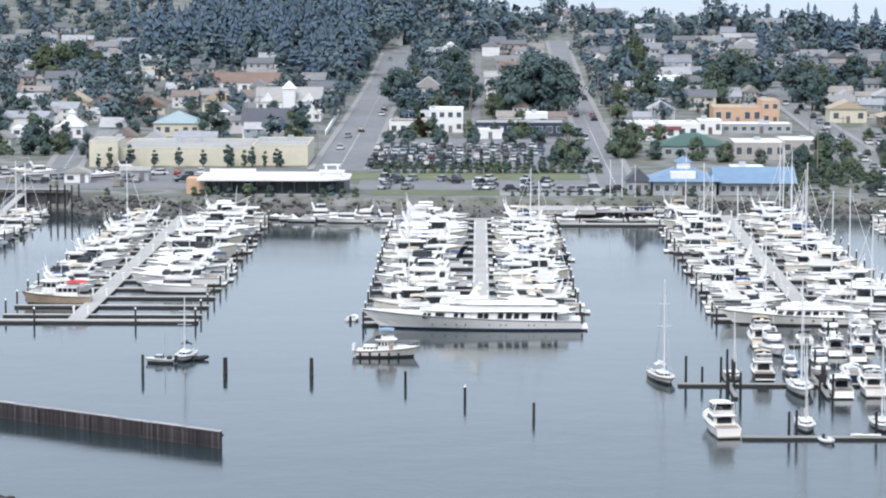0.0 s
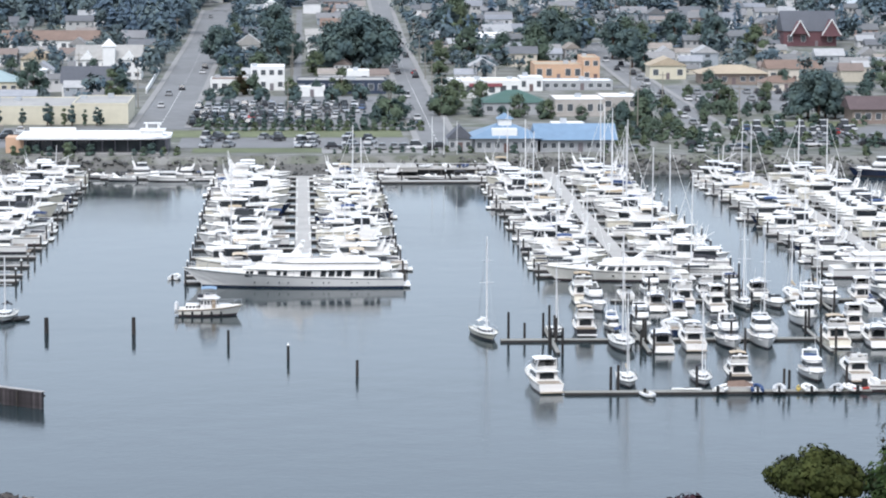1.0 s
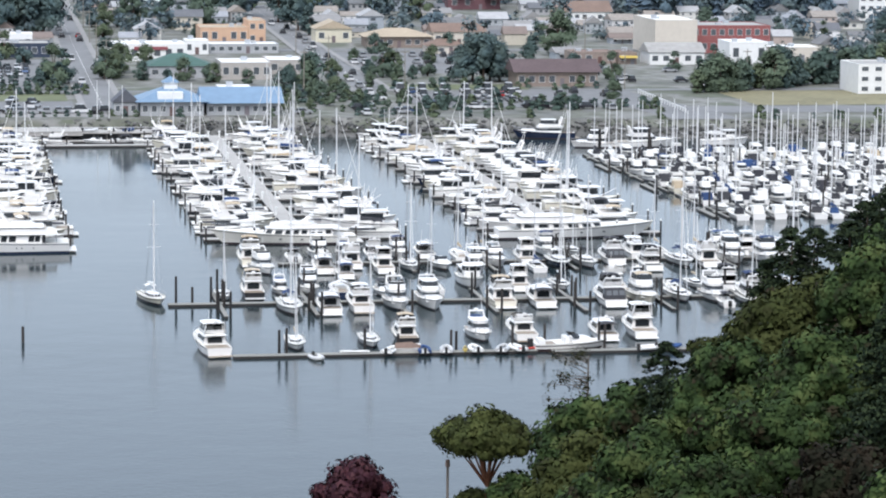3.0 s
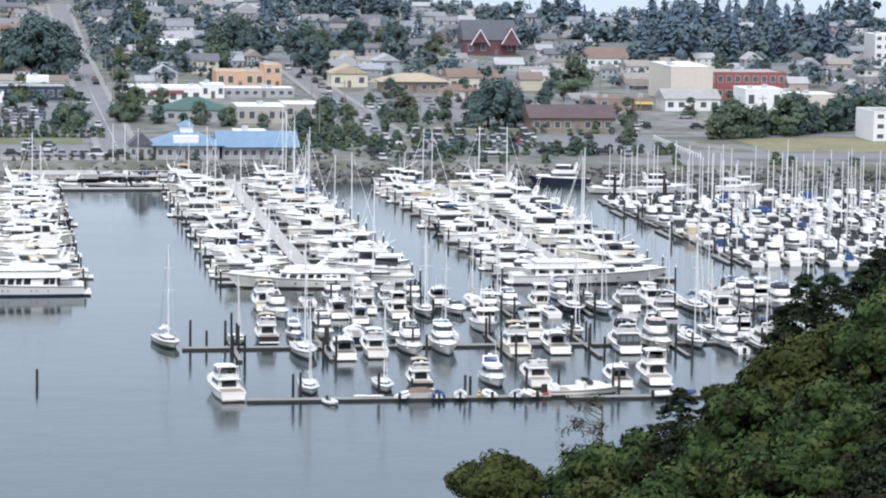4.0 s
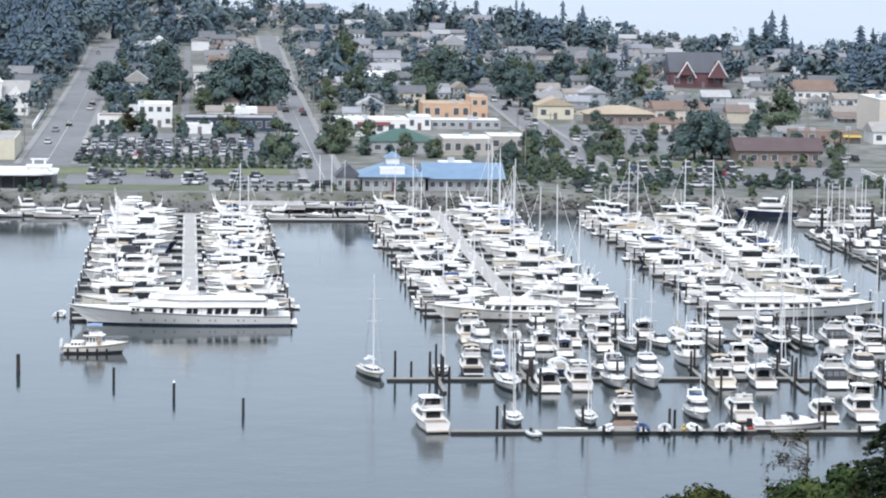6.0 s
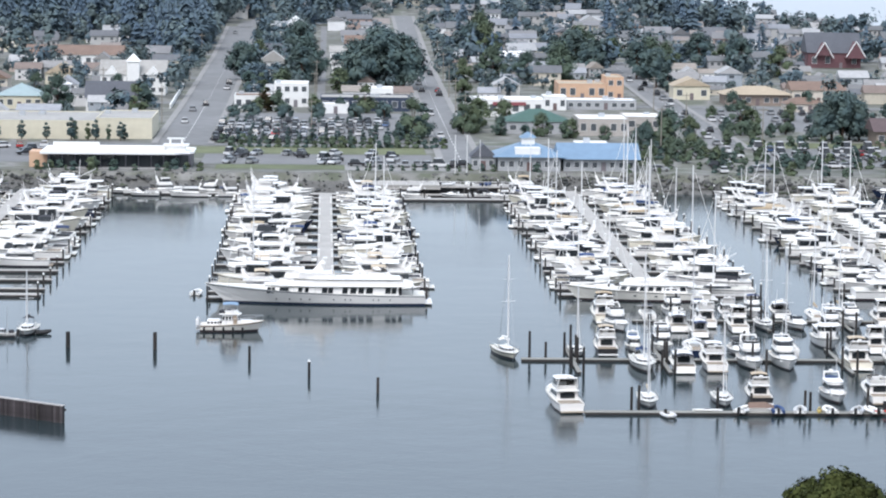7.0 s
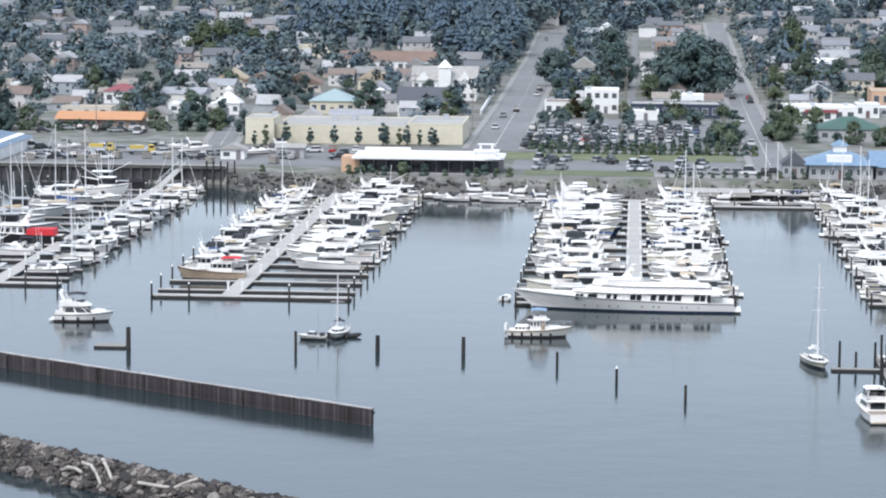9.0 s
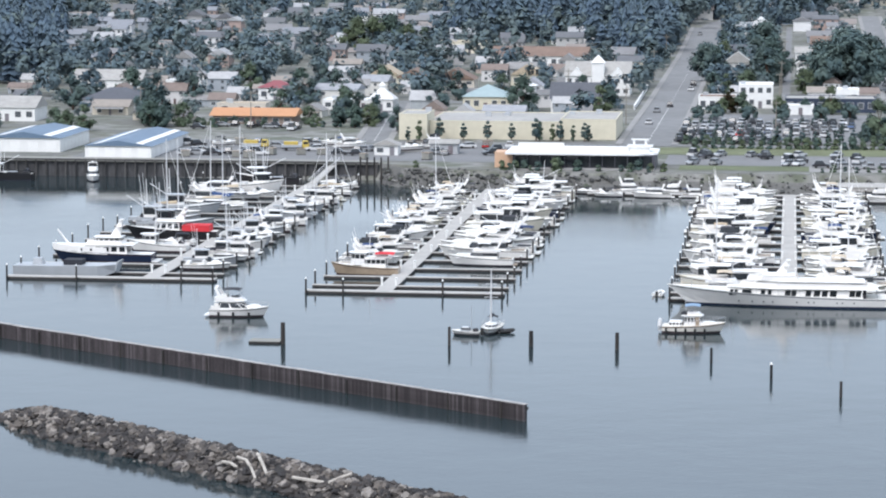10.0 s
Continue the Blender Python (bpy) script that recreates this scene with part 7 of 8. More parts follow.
def limb_net(gg, base, tips, r0, r):
    for t in tips:
        mid = base.lerp(Vector(t), 0.5) + Vector((r.uniform(-0.3, 0.3), r.uniform(-0.3, 0.3), 0.3))
        gg.tube(base, mid, r0, r0 * 0.6, 5).tube(mid, t, r0 * 0.6, r0 * 0.2, 5)


def round_tree(h, wide, seed, mat, label, per=60, lobes=22, size=0.36, name="tree", barkmat=None, low=0.10, group="town trees"):
    r = random.Random(seed)
    centres = []
    for k in range(lobes):
        a, q = r.uniform(0, 6.28), math.sqrt(r.random())
        zz = r.uniform(low, 0.93)
        belly = math.sin(math.pi * min(1, (zz - low + 0.12) / (1.02 - low))) ** 0.6
        centres.append(((math.cos(a) * q * wide * 0.44 * belly, math.sin(a) * q * wide * 0.44 * belly, zz * h), wide * r.choice((0.09, 0.12, 0.16, 0.22))))
    trunk = Geo().tube((0, 0, -1.0), (0.1, 0.05, h * 0.45), h * 0.028 + 0.06, h * 0.016 + 0.03, 7)
    limb_net(trunk, Vector((0.1, 0.05, h * 0.4)), [c for c, _ in centres[:6]], h * 0.014 + 0.02, r)
    if name == "shrub":
        return solid(name, leaf_cloud(Geo(), centres, int(per * 1.65), size * 1.22, r, 0.8, 0.55, True, 0.85, 0.55, True), mat, label, "shrub", group)
    th = solid(name, trunk, barkmat or BARK, label, "tree", group)
    part("crown", leaf_cloud(Geo(), centres, int(per * 1.65), size * 1.22, r, 0.8, 0.55, True, 0.85, 0.55, True), mat, th)
    return th


def conifer_cards(gg, x, y, z, h, wide, r, tiers=9, per=7):
    for t in range(tiers):
        f = t / tiers
        rad = wide * 0.5 * (1 - f) ** 0.55 * r.uniform(0.45, 1.25) + 0.3
        zc = z + h * (0.12 + 0.86 * f)
        off = r.uniform(0, 6.28)
        for k in range(per):
            a = off + 6.28 * k / per + r.uniform(-0.25, 0.25)
            q = rad * r.uniform(0.5, 1.25)
            ca, sa = math.cos(a), math.sin(a)
            ws = q * 0.42
            dz = h / tiers
            gg.add([(x, y, zc + dz * 0.9), (x + ca * q * 0.6 - sa * ws, y + sa * q * 0.6 + ca * ws, zc + dz * 0.05), (x + ca * q, y + sa * q, zc - dz * 0.35), (x + ca * q * 0.6 + sa * ws, y + sa * q * 0.6 - ca * ws, zc + dz * 0.05)], [(3, 2, 1, 0)])
            gg.soft += [(ca * 0.75, sa * 0.75, 0.65 + 0.2 * f)] * 4
    return gg


def conifer(h, wide, seed, label, name="conifer_tree", group="town trees", mat=None, tiers=13, per=9):
    r = random.Random(seed)
    th = solid(name, Geo().tube((0, 0, -1), (0, 0, h * 0.95), h * 0.016 + 0.08, 0.04, 6), BARK, label, "conifer", group)
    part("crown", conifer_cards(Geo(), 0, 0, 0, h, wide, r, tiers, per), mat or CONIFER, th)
    return th


TREES = [round_tree(11, 10, 1, LEAFS, "round broadleaf tree in full leaf"), round_tree(8, 6.5, 2, LEAFS, "small broadleaf street tree"), round_tree(14, 13, 3, LEAFS, "broad spreading shade tree", 90, 26, 0.42),
         round_tree(9, 4.5, 4, LEAFS, "slender upright broadleaf tree", 60, 16, 0.34), round_tree(12, 9, 5, LEAFS, "tall broadleaf tree with an uneven crown", 64, 20, 0.4)]
CONES = [conifer(17, 7, 6, "tall dark conifer among houses"), conifer(13, 5.5, 7, "dark conifer with a pointed top"), conifer(21, 8, 8, "very tall dark fir tree")]
SHRUB = round_tree(3.2, 3.6, 9, LEAFS, "low rounded green shrub", 30, 8, 0.4, "shrub", None, 0.1, "shrubs")
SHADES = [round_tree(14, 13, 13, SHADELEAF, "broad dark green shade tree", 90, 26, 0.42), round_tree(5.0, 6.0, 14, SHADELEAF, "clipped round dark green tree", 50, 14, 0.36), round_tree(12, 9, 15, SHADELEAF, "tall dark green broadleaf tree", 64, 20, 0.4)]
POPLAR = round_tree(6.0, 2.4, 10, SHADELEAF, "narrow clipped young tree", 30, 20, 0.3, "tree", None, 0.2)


def plant(th, x, y, s=1.0, turn=None):
    z = land_z(x, y)
    moor(th, x, y, rng.uniform(0, 360) if turn is None else turn, s, z)
    return th


def clear(x, y, pad=0.0):
    for a, b, c, d in BUILT:
        if a - pad < x < b + pad and c - pad < y < d + pad:
            return False
    for x0, x1, y0, y1, sk, _ in STREETS:
        c = sk * (y - y0) / (y1 - y0)
        if x0 + c - 3 - pad < x < x1 + c + 3 + pad and y0 - 5 < y < y1 + 5:
            return False
    for ya, yb in ((738, 744), (893, 902), (1010, 1017), (1150, 1157)):
        if ya - 3 - pad < y < yb + 3 + pad:
            return False
    return True


# the great dark tree beside the street, and the one beside the car park
for x, y, s in ((14, 958, 1.25), (21, 962, 1.45), (27, 966, 1.3), (19, 978, 1.5), (10, 975, 1.2), (25, 985, 1.35)):
    plant(SHADES[0], x, y, s)
for x, y, s in ((142, 768, 0.98), (136.5, 769, 0.74), (147, 770, 0.8), (140, 773, 0.95), (145, 774, 0.92)):
    plant(SHADES[0], x, y, s)
for x, y, s in ((-29, 1003, 1.0), (-26, 1020, 0.8), (-8, 988, 0.95), (-5, 1003, 0.85), (-10, 1126, 1.15), (-27, 1150, 0.9), (93, 1058, 1.2), (87, 1066, 1.0), (100, 1052, 0.95), (117, 962, 0.85), (116, 985, 1.0), (114, 1030, 1.0), (54, 1004, 0.55), (45, 1003, 0.55), (66, 1004, 0.5), (60, 1162, 1.0), (146, 1100, 1.0), (158, 1070, 1.0)):
    plant(SHADES[0 if s > 0.9 else 2], x, y, s)
for x, y, s in ((-27, 841, 0.8), (-22, 838, 1.0), (-11.4, 836, 0.95), (-2, 837, 1.0), (9.3, 834, 1.0), (17.8, 838, 1.1)):
    plant(SHADES[1], x, y, s)
for x, y, s in ((12.5, 860, 0.75), (24, 764, 0.95), (26.5, 772, 0.8), (83, 734, 0.62), (90.6, 748, 0.7), (88.8, 705, 0.5), (116.6, 786, 0.85), (120, 792, 0.7), (38.6, 782, 0.75), (42, 787, 0.7), (48.5, 779, 0.5), (67.6, 771, 0.5), (76, 762, 0.4), (54.4, 762, 0.4), (101, 778, 0.55)):
    plant(TREES[4] if s > 0.7 else TREES[0], x, y, s)
for x, y, s in ((-178, 790, 0.95), (-183, 795, 0.8), (-187, 812, 1.0), (-124, 808, 0.75), (-118, 806, 0.7), (-128, 812, 0.6), (-108, 776, 0.6), (-186, 872, 0.8), (-150, 880, 0.7), (-224, 900, 0.7), (-200, 880, 0.8), (-105, 845, 0.8), (-110, 862, 0.9), (-140, 905, 0.8), (-152, 915, 0.9)):
    plant(SHADES[2], x, y, s)
brown_tree = round_tree(9, 6.5, 21, DRYLEAF, "dull brown-leaved street tree", 60, 18, 0.36)
plant(brown_tree, -17.4, 864, 0.85)
for x, y, s in ((-176, 1147, 1.05), (-169, 1143, 1.1), (-162, 1147, 1.15), (-155, 1144, 1.1), (-148, 1148, 1.0), (96, 1079, 1.1), (101, 1084, 1.0), (65, 1148, 1.0), (-6, 1004, 1.1), (-10, 1010, 1.0), (67, 1216, 1.0), (99, 1101, 1.1),
                (120, 1036, 1.05), (126, 1040, 0.9), (49, 1004, 0.6), (-27, 1022, 0.8), (170, 1051, 0.8), (153, 1083, 0.75), (113, 1115, 0.8), (60, 1010, 0.9), (72, 1000, 0.8), (84, 1003, 1.0), (-25, 1097, 0.65)):
    plant(TREES[rng.choice((2, 2, 4))], x, y, s)
for x in range(7):
    plant(POPLAR, -93 + 6.5 * x, 750.5, rng.uniform(0.7, 1.15))
for x, y in ((-66, 751), (-62.5, 751), (-57, 751), (-53, 751.5), (-98, 748), (-101, 747.5)):
    plant(TREES[3], x, y, rng.uniform(0.4, 0.6))
for k in range(16):
    plant(POPLAR, -26 + 3.3 * k, 749.5, rng.uniform(0.45, 0.85))
for x, y, s in ((22, 765, 0.85), (27, 770, 0.7), (20, 758, 0.6), (-14, 862, 0.8), (-20, 858, 0.6), (5, 860, 0.6), (12, 862, 0.6), (-3, 861, 0.65)):
    plant(TREES[1], x, y, s)
for x, y, s in ((40, 800, 0.9), (44, 806, 0.8), (42, 792, 0.7), (52, 815, 0.7), (66, 770, 0.6), (60, 776, 0.6), (86, 740 + 8, 0.8), (92, 752, 0.9), (98, 700, 0.5), (90, 697, 0.42), (82, 702, 0.5), (78, 712, 0.42), (88, 712, 0.5), (96, 716, 0.55), (76, 690, 0.4), (84, 688, 0.35)):
    plant(TREES[rng.choice((0, 1, 4))], x, y, s)
for k in range(22):
    plant(TREES[rng.choice((0, 1))], 193 + 3.4 * k, 728 + 2.3 * k + rng.uniform(-3, 3), rng.uniform(0.75, 1.1))
for k in range(30):
    x = rng.uniform(-94, 230)
    if -30 < x < 36:
        continue
    plant(SHRUB, x, shore_y(x) + rng.uniform(1.0, 6), rng.uniform(0.4, 0.9))
for k in range(16):
    plant(SHRUB, rng.uniform(-68, -28), rng.uniform(664, 668), rng.uniform(0.35, 0.7))
for k in range(16):
    plant(SHRUB, rng.uniform(112, 176), rng.choice((689, 706, 722, 740)) + rng.uniform(-1, 1), rng.uniform(0.4, 0.8))
for x, y, s in ((-199, 764, 0.75), (-195, 768, 0.65), (-203, 767, 0.6), (-180, 785, 0.7), (-176, 783, 0.8), (-171, 787, 0.65), (-127, 791, 0.75), (-122, 790, 0.8), (-118, 794, 0.6), (-222, 775, 0.6), (-184, 800, 0.9), (-186, 806, 1.0), (-137, 800, 0.5)):
    plant(TREES[rng.choice((0, 1, 4))], x, y, s)
for k in range(22):
    plant(SHRUB, rng.uniform(-170, -130), rng.uniform(786, 796), rng.uniform(0.4, 0.8))
for x, y, s in ((108, 752, 0.55), (118, 768, 0.6), (124, 779, 0.5), (113, 790, 0.6), (130, 790, 0.55), (163, 806, 0.6), (166, 822, 0.7), (172, 790, 0.6), (180, 775, 0.7), (98, 742, 0.6), (116, 842, 0.55), (128, 880, 0.6), (140, 842, 0.5), (152, 884, 0.6), (100, 768, 0.5), (120, 700, 0.45), (150, 698, 0.45), (166, 712, 0.5), (135, 712, 0.4)):
    plant(TREES[rng.choice((0, 1, 4))], x, y, s)
for k in range(16):
    plant(SHRUB, rng.uniform(113, 172), rng.uniform(742, 751), rng.uniform(0.5, 0.95))
for k in range(24):
    plant(SHRUB, -24 + 2.4 * k, 734 + rng.uniform(-0.8, 0.8), rng.uniform(0.5, 0.9))
for k in range(14):
    plant(SHRUB, 8 + 2.7 * k, 671 + rng.uniform(-2, 2), rng.uniform(0.3, 0.55))
for k in range(19):
    plant(SHRUB, -27 + 2.9 * k, 746.4 + rng.uniform(-0.4, 0.4), rng.uniform(0.5, 0.75))

town = random.Random(99)
patch = Geo()


def far_tree(x, y, s):
    """A tree of the joined far foliage: lobes of leaves about its own height."""
    z = land_z(x, y)
    leaf_cloud(patch, [((x + town.uniform(-0.45, 0.45) * s, y + town.uniform(-0.3, 0.3) * s, z + s * town.uniform(0.35, 1.05)), s * town.choice((0.12, 0.18, 0.24, 0.34))) for _ in range(8)], 34, s * 0.098, town, 0.85, 0.5, False, 0.9, 0.5, True)


far_walls, far_roofs, far_panes = Geo(), Geo(), Geo()
deep_firs = []
for y in np.arange(800, 1600, 15.0):
    x = -0.34 * y
    while x < 0.36 * y:
        x += town.uniform(8, 14)
        yy = y + town.uniform(-6, 6)
        if yy > back_y(x) - 12 or not clear(x, yy, 1.5) or yy < 800 or (800 < yy < 880 and -30 < x < 180) or (193 < x < 266 and yy < 882) or (66 < x < 104 and 894 < yy < 928) or (184 < x < 216 and 1020 < yy < 1106):
            continue
        k = town.random()
        deep_wood = x < -0.262 * yy and yy > 930
        wood = deep_wood or x < -48 and yy > (lerp(1060, 1230, min(1.0, (-48 - x) / 45)) if x > -150 else 1420)
        if k < (0.05 if wood else 0.4 if yy < 960 else 0.22 if x < -95 else 0.42 if yy < 1330 else 0.28) and clear(x, yy, 4.5):
            turn, size = town.choice((0, 0, 0, 8, -8, 90, 180)), town.uniform(0.6, 0.86)
            if yy < 1060:
                moor(town.choice(HOUSES if yy < 930 else FAR_HOUSES), x, yy, turn, size, land_z(x, yy))
                continue
            w, d, h = town.choice(((8, 7, 2.6), (7, 8, 4.6), (10, 7, 2.7), (11, 8, 4.8)))
            m = pose(x, yy, land_z(x, yy), 0, 0, turn)
            hw = Geo().box(-w / 2, 0, -2, w / 2, d, h)
            hr = roof_geo("gable_x", w, d, h, town.choice((0.4, 0.5, 0.6)), 0.5)
            far_walls.add([m @ Vector(v) for v in hw.v], hw.f)
            hp = Geo()
            for q in (-0.3, 0.05, 0.32):
                for y_ in (0, d):
                    hp.box(q * w - 0.55, y_ - 0.05, h - 1.7, q * w + 0.55, y_ + 0.05, h - 0.6)
            far_panes.add([m @ Vector(v) for v in hp.v], hp.f)
            far_roofs.add([m @ Vector(v) for v in hr.v], hr.f)
        elif k < 0.47 and yy < 960:
            plant(town.choice(TREES + SHADES[2:]), x, yy, town.uniform(0.6, 1.05))
        elif deep_wood and k < 0.75:
            deep_firs.append((x, yy))
            if k > 0.6:
                far_tree(x, yy, town.uniform(10, 16))
        elif k < (0.6 if wood else 0.8 if x < -95 else 0.8 if yy < 1330 else 0.76):
            far_tree(x, yy, town.choice((4, 5, 6, 8, 10) if x < -95 else (3.5, 4, 5, 6, 7, 8.5)))

for k in range(46):
    yy = 958 + 7.8 * k
    for x, odds in ((-26 + town.uniform(-2.5, 3), 0.85), (-18 + town.uniform(-4, 4), 0.55), (-9 + town.uniform(-4, 3), 0.5), (-50 + town.uniform(-2, 2), 0.5)):
        if town.random() < odds and clear(x, yy, 0.5):
            far_tree(x, yy, town.choice((4, 5, 6.5, 8)))
cut = len(far_walls.f)
far_walls.add(far_roofs.v, far_roofs.f)
FARWALL = ramp_mat("far siding", [(0.5, 0.5, 0.5), (0.34, 0.34, 0.34), (0.28, 0.31, 0.34), (0.42, 0.4, 0.34), (0.66, 0.66, 0.66), (0.4, 0.4, 0.39), (0.36, 0.28, 0.25)], 0.8, 0, 0.5, 0.1, 0, "island")
FARROOF = ramp_mat("far shingles", [(0.14, 0.145, 0.15), (0.2, 0.2, 0.205), (0.13, 0.135, 0.145), (0.24, 0.215, 0.2), (0.34, 0.345, 0.35), (0.22, 0.23, 0.25)], 0.9, 0, 1.0, 0.15, 0, "island")
second(far_walls, FARROOF, cut)
cut = len(far_walls.f)
far_walls.add(far_panes.v, far_panes.f)
second(far_walls, BGLASS, cut)
solid("far_houses", far_walls, FARWALL, "gabled houses on the far side of town", "houses", kind="stuff")

# far woods and the skyline row
woods = Geo()
far = random.Random(5)


def grove(n, x0, x1, y0, y1, h0, h1, tiers=9, per=7, keep=None):
    for _ in range(n):
        x, y = far.uniform(x0, x1), far.uniform(y0, y1)
        if (keep and not keep(x, y)) or y > back_y(x) - 4 or not clear(x, y, 1.0):
            continue
        conifer_cards(woods, x, y, land_z(x, y) - 1, lerp(h0 * 0.65, h1, far.random() ** 1.3), far.uniform(5, 12), far, tiers, per)
        if far.random() < 0.35:
            far_tree(x + far.uniform(-6, 6), y - 3, far.uniform(8, 14))


for x_, y_ in deep_firs:
    for _ in range(2):
        conifer_cards(woods, x_ + far.uniform(-5, 5), y_ + far.uniform(-5, 5), land_z(x_, y_) - 1, far.uniform(12, 24), far.uniform(6, 11), far, 10, 8)
grove(420, -150, -50, 1060, 1560, 17, 28, 9, 7, lambda x, y: y > lerp(1060, 1230, min(1.0, (-48 - x) / 45)))
grove(330, -600, -140, 1330, 2000, 14, 25, 8, 6, lambda x, y: far.random() < step(1330, 1600, y) * 0.9 + 0.06)
grove(70, 246, 330, 1030, 1100, 17, 28, 11, 8)
def clumped(x, y):
    return noise.noise(Vector((x / 26, y / 90, 3.0))) > 0.02


grove(110, 225, 420, 1240, 1325, 15, 27, 11, 8, clumped)
grove(60, 200, 330, 1130, 1260, 9, 17, 10, 7, clumped)
grove(230, -120, 330, 1380, 1586, 8, 19, 10, 7, clumped)
grove(260, -420, 420, 1650, 2300, 12, 22, 7, 5)
grove(60, 30, 200, 1050, 1500, 9, 17, 9, 7)
grove(26, 150, 185, 1290, 1360, 18, 25, 9, 7)
grove(150, -150, 10, 1420, 1900, 10, 18, 8, 6)
grove(60, -70, 20, 1330, 1470, 7, 14, 8, 6)
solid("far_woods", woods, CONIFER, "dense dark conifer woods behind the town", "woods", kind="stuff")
# Blue, lifted tone puts the haze of distance into the leaf colour.
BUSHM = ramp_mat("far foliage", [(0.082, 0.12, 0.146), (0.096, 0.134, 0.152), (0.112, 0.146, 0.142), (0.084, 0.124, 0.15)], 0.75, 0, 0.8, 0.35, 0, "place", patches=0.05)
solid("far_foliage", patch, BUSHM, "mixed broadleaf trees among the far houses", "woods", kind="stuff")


# ---- vehicles and street furniture ----
def car(mat, label, tall=1.5, L=4.6):
    bd = Geo()
    prof = [(-L / 2, 0.35), (-L / 2, 0.85), (-L * 0.2, 0.95), (L * 0.24, 0.92), (L / 2 - 0.1, 0.75), (L / 2, 0.4)]
    bd.loft([[(x, y, z) for x, z in prof] for y in (-0.9, 0.9)])
    bd.box(-L * 0.32, -0.67, tall - 0.06, L * 0.04, 0.67, tall)
    cut = len(bd.f)
    for x in (-L * 0.3, L * 0.32):
        for y in (-0.84, 0.84):
            bd.tube((x, y - 0.1, 0.33), (x, y + 0.1, 0.33), 0.33, 0.33, 8)
    second(bd, RUBBER, cut)
    cut = len(bd.f)
    bd.loft([[(-L * 0.40, -0.82, 0.9), (L * 0.2, -0.82, 0.9), (L * 0.2, 0.82, 0.9), (-L * 0.40, 0.82, 0.9)], [(-L * 0.32, -0.66, tall - 0.06), (L * 0.04, -0.66, tall - 0.06), (L * 0.04, 0.66, tall - 0.06), (-L * 0.32, 0.66, tall - 0.06)]])
    second(bd, GLASS, cut)
    th = solid("car", bd, mat, label, "car", "parked cars")
    return th


CARS = [car(CARW, "parked white car with dark windows"), car(CARS_, "parked silver car with dark windows"), car(CARB, "parked black car with dark windows", 1.75), car(CARW, "parked white van with dark windows", 2.1, 5.2), car(CARR, "parked red car with dark windows"), car(CARN, "parked blue car with dark windows")]


def park(x, y, turn):
    c = CARS[rng.choices(range(6), (3.2, 6, 5, 1.2, 0.35, 1.0))[0]]
    return moor(c, x, y, turn, rng.uniform(0.95, 1.12), land_z(x, y) + 0.08)


for y in (752, 760, 773, 781, 796, 806, 818):
    for k in range(19):
        x = -29 + 2.6 * k
        if rng.random() < 0.22 or (x > 11 and y < 785):
            continue
        park(x + rng.uniform(-0.25, 0.25), y + rng.uniform(-1.0, 1.0), rng.choice((90, -90)) + rng.uniform(-14, 14))
for k in range(16):
    plant(POPLAR, -28 + 2.9 * k + rng.uniform(-0.8, 0.8), rng.choice((767, 789, 812)), rng.uniform(0.35, 0.6))
for y in (687, 694, 704, 710):
    for k in range(16):
        x = -26 + 2.9 * k
        if not (-26 < x < -16 or -11 < x < -4 or 0 < x < 4 or 9 < x < 19) or rng.random() < 0.28 or not clear(x, y):
            continue
        park(x + rng.uniform(-0.5, 0.5), y + rng.uniform(-1, 1), rng.choice((60, 68, 245)))
for y in (694, 704, 710, 720, 731):
    for k in range(20):
        x = 113 + 3.1 * k
        if rng.random() < (0.5 if x < 143 else 0.86) or not clear(x, y):
            continue
        park(x, y, 90)
for k in range(11):
    moor(CARS[3], 113.5 + 2.9 * k, (734.5, 716)[k % 2], 90 + rng.uniform(-4, 4), rng.uniform(1.15, 1.35), land_z(120, 730) + 0.08)
fence = thing("fence", "low pale post-and-rail fence beside the car park", "fence", "", pose(177.2, 731, land_z(177, 731), 0, 0, -92))
part("rail", Geo().box(0, -0.06, 0.85, 58, 0.06, 1.05), TRIMW, fence)
for k in range(20):
    part("post", Geo().box(3.05 * k - 0.12, -0.1, -0.3, 3.05 * k + 0.12, 0.1, 1.15), TRIMW, fence)
for k in range(24):
    y = 700 + 17 * k
    for x in (31.2, 36.6):
        if rng.random() < 0.2:
            park(x + 5.5 * (y - 690) / 870, y, 90)
    if rng.random() < 0.4:
        park(-40 + rng.choice((0, 3, 7)), 790 + 24 * k, 90)
for k in range(38):
    park(rng.uniform(-156, -70), rng.uniform(696, 736), rng.choice((0, 90, 30, 200)))
for k in range(10):
    park(rng.uniform(-166, -136), rng.uniform(776, 795), rng.choice((0, 90)))
for k in range(24):
    park(115.5 + 3.2 * (k % 13), (812, 838, 866)[k % 3] + rng.uniform(-2, 2), 90)
for k in range(14):
    park(104 + rng.choice((0, 3.4)) + 8 * (k * 22 + 40) / 440, 730 + 22 * k, 90)

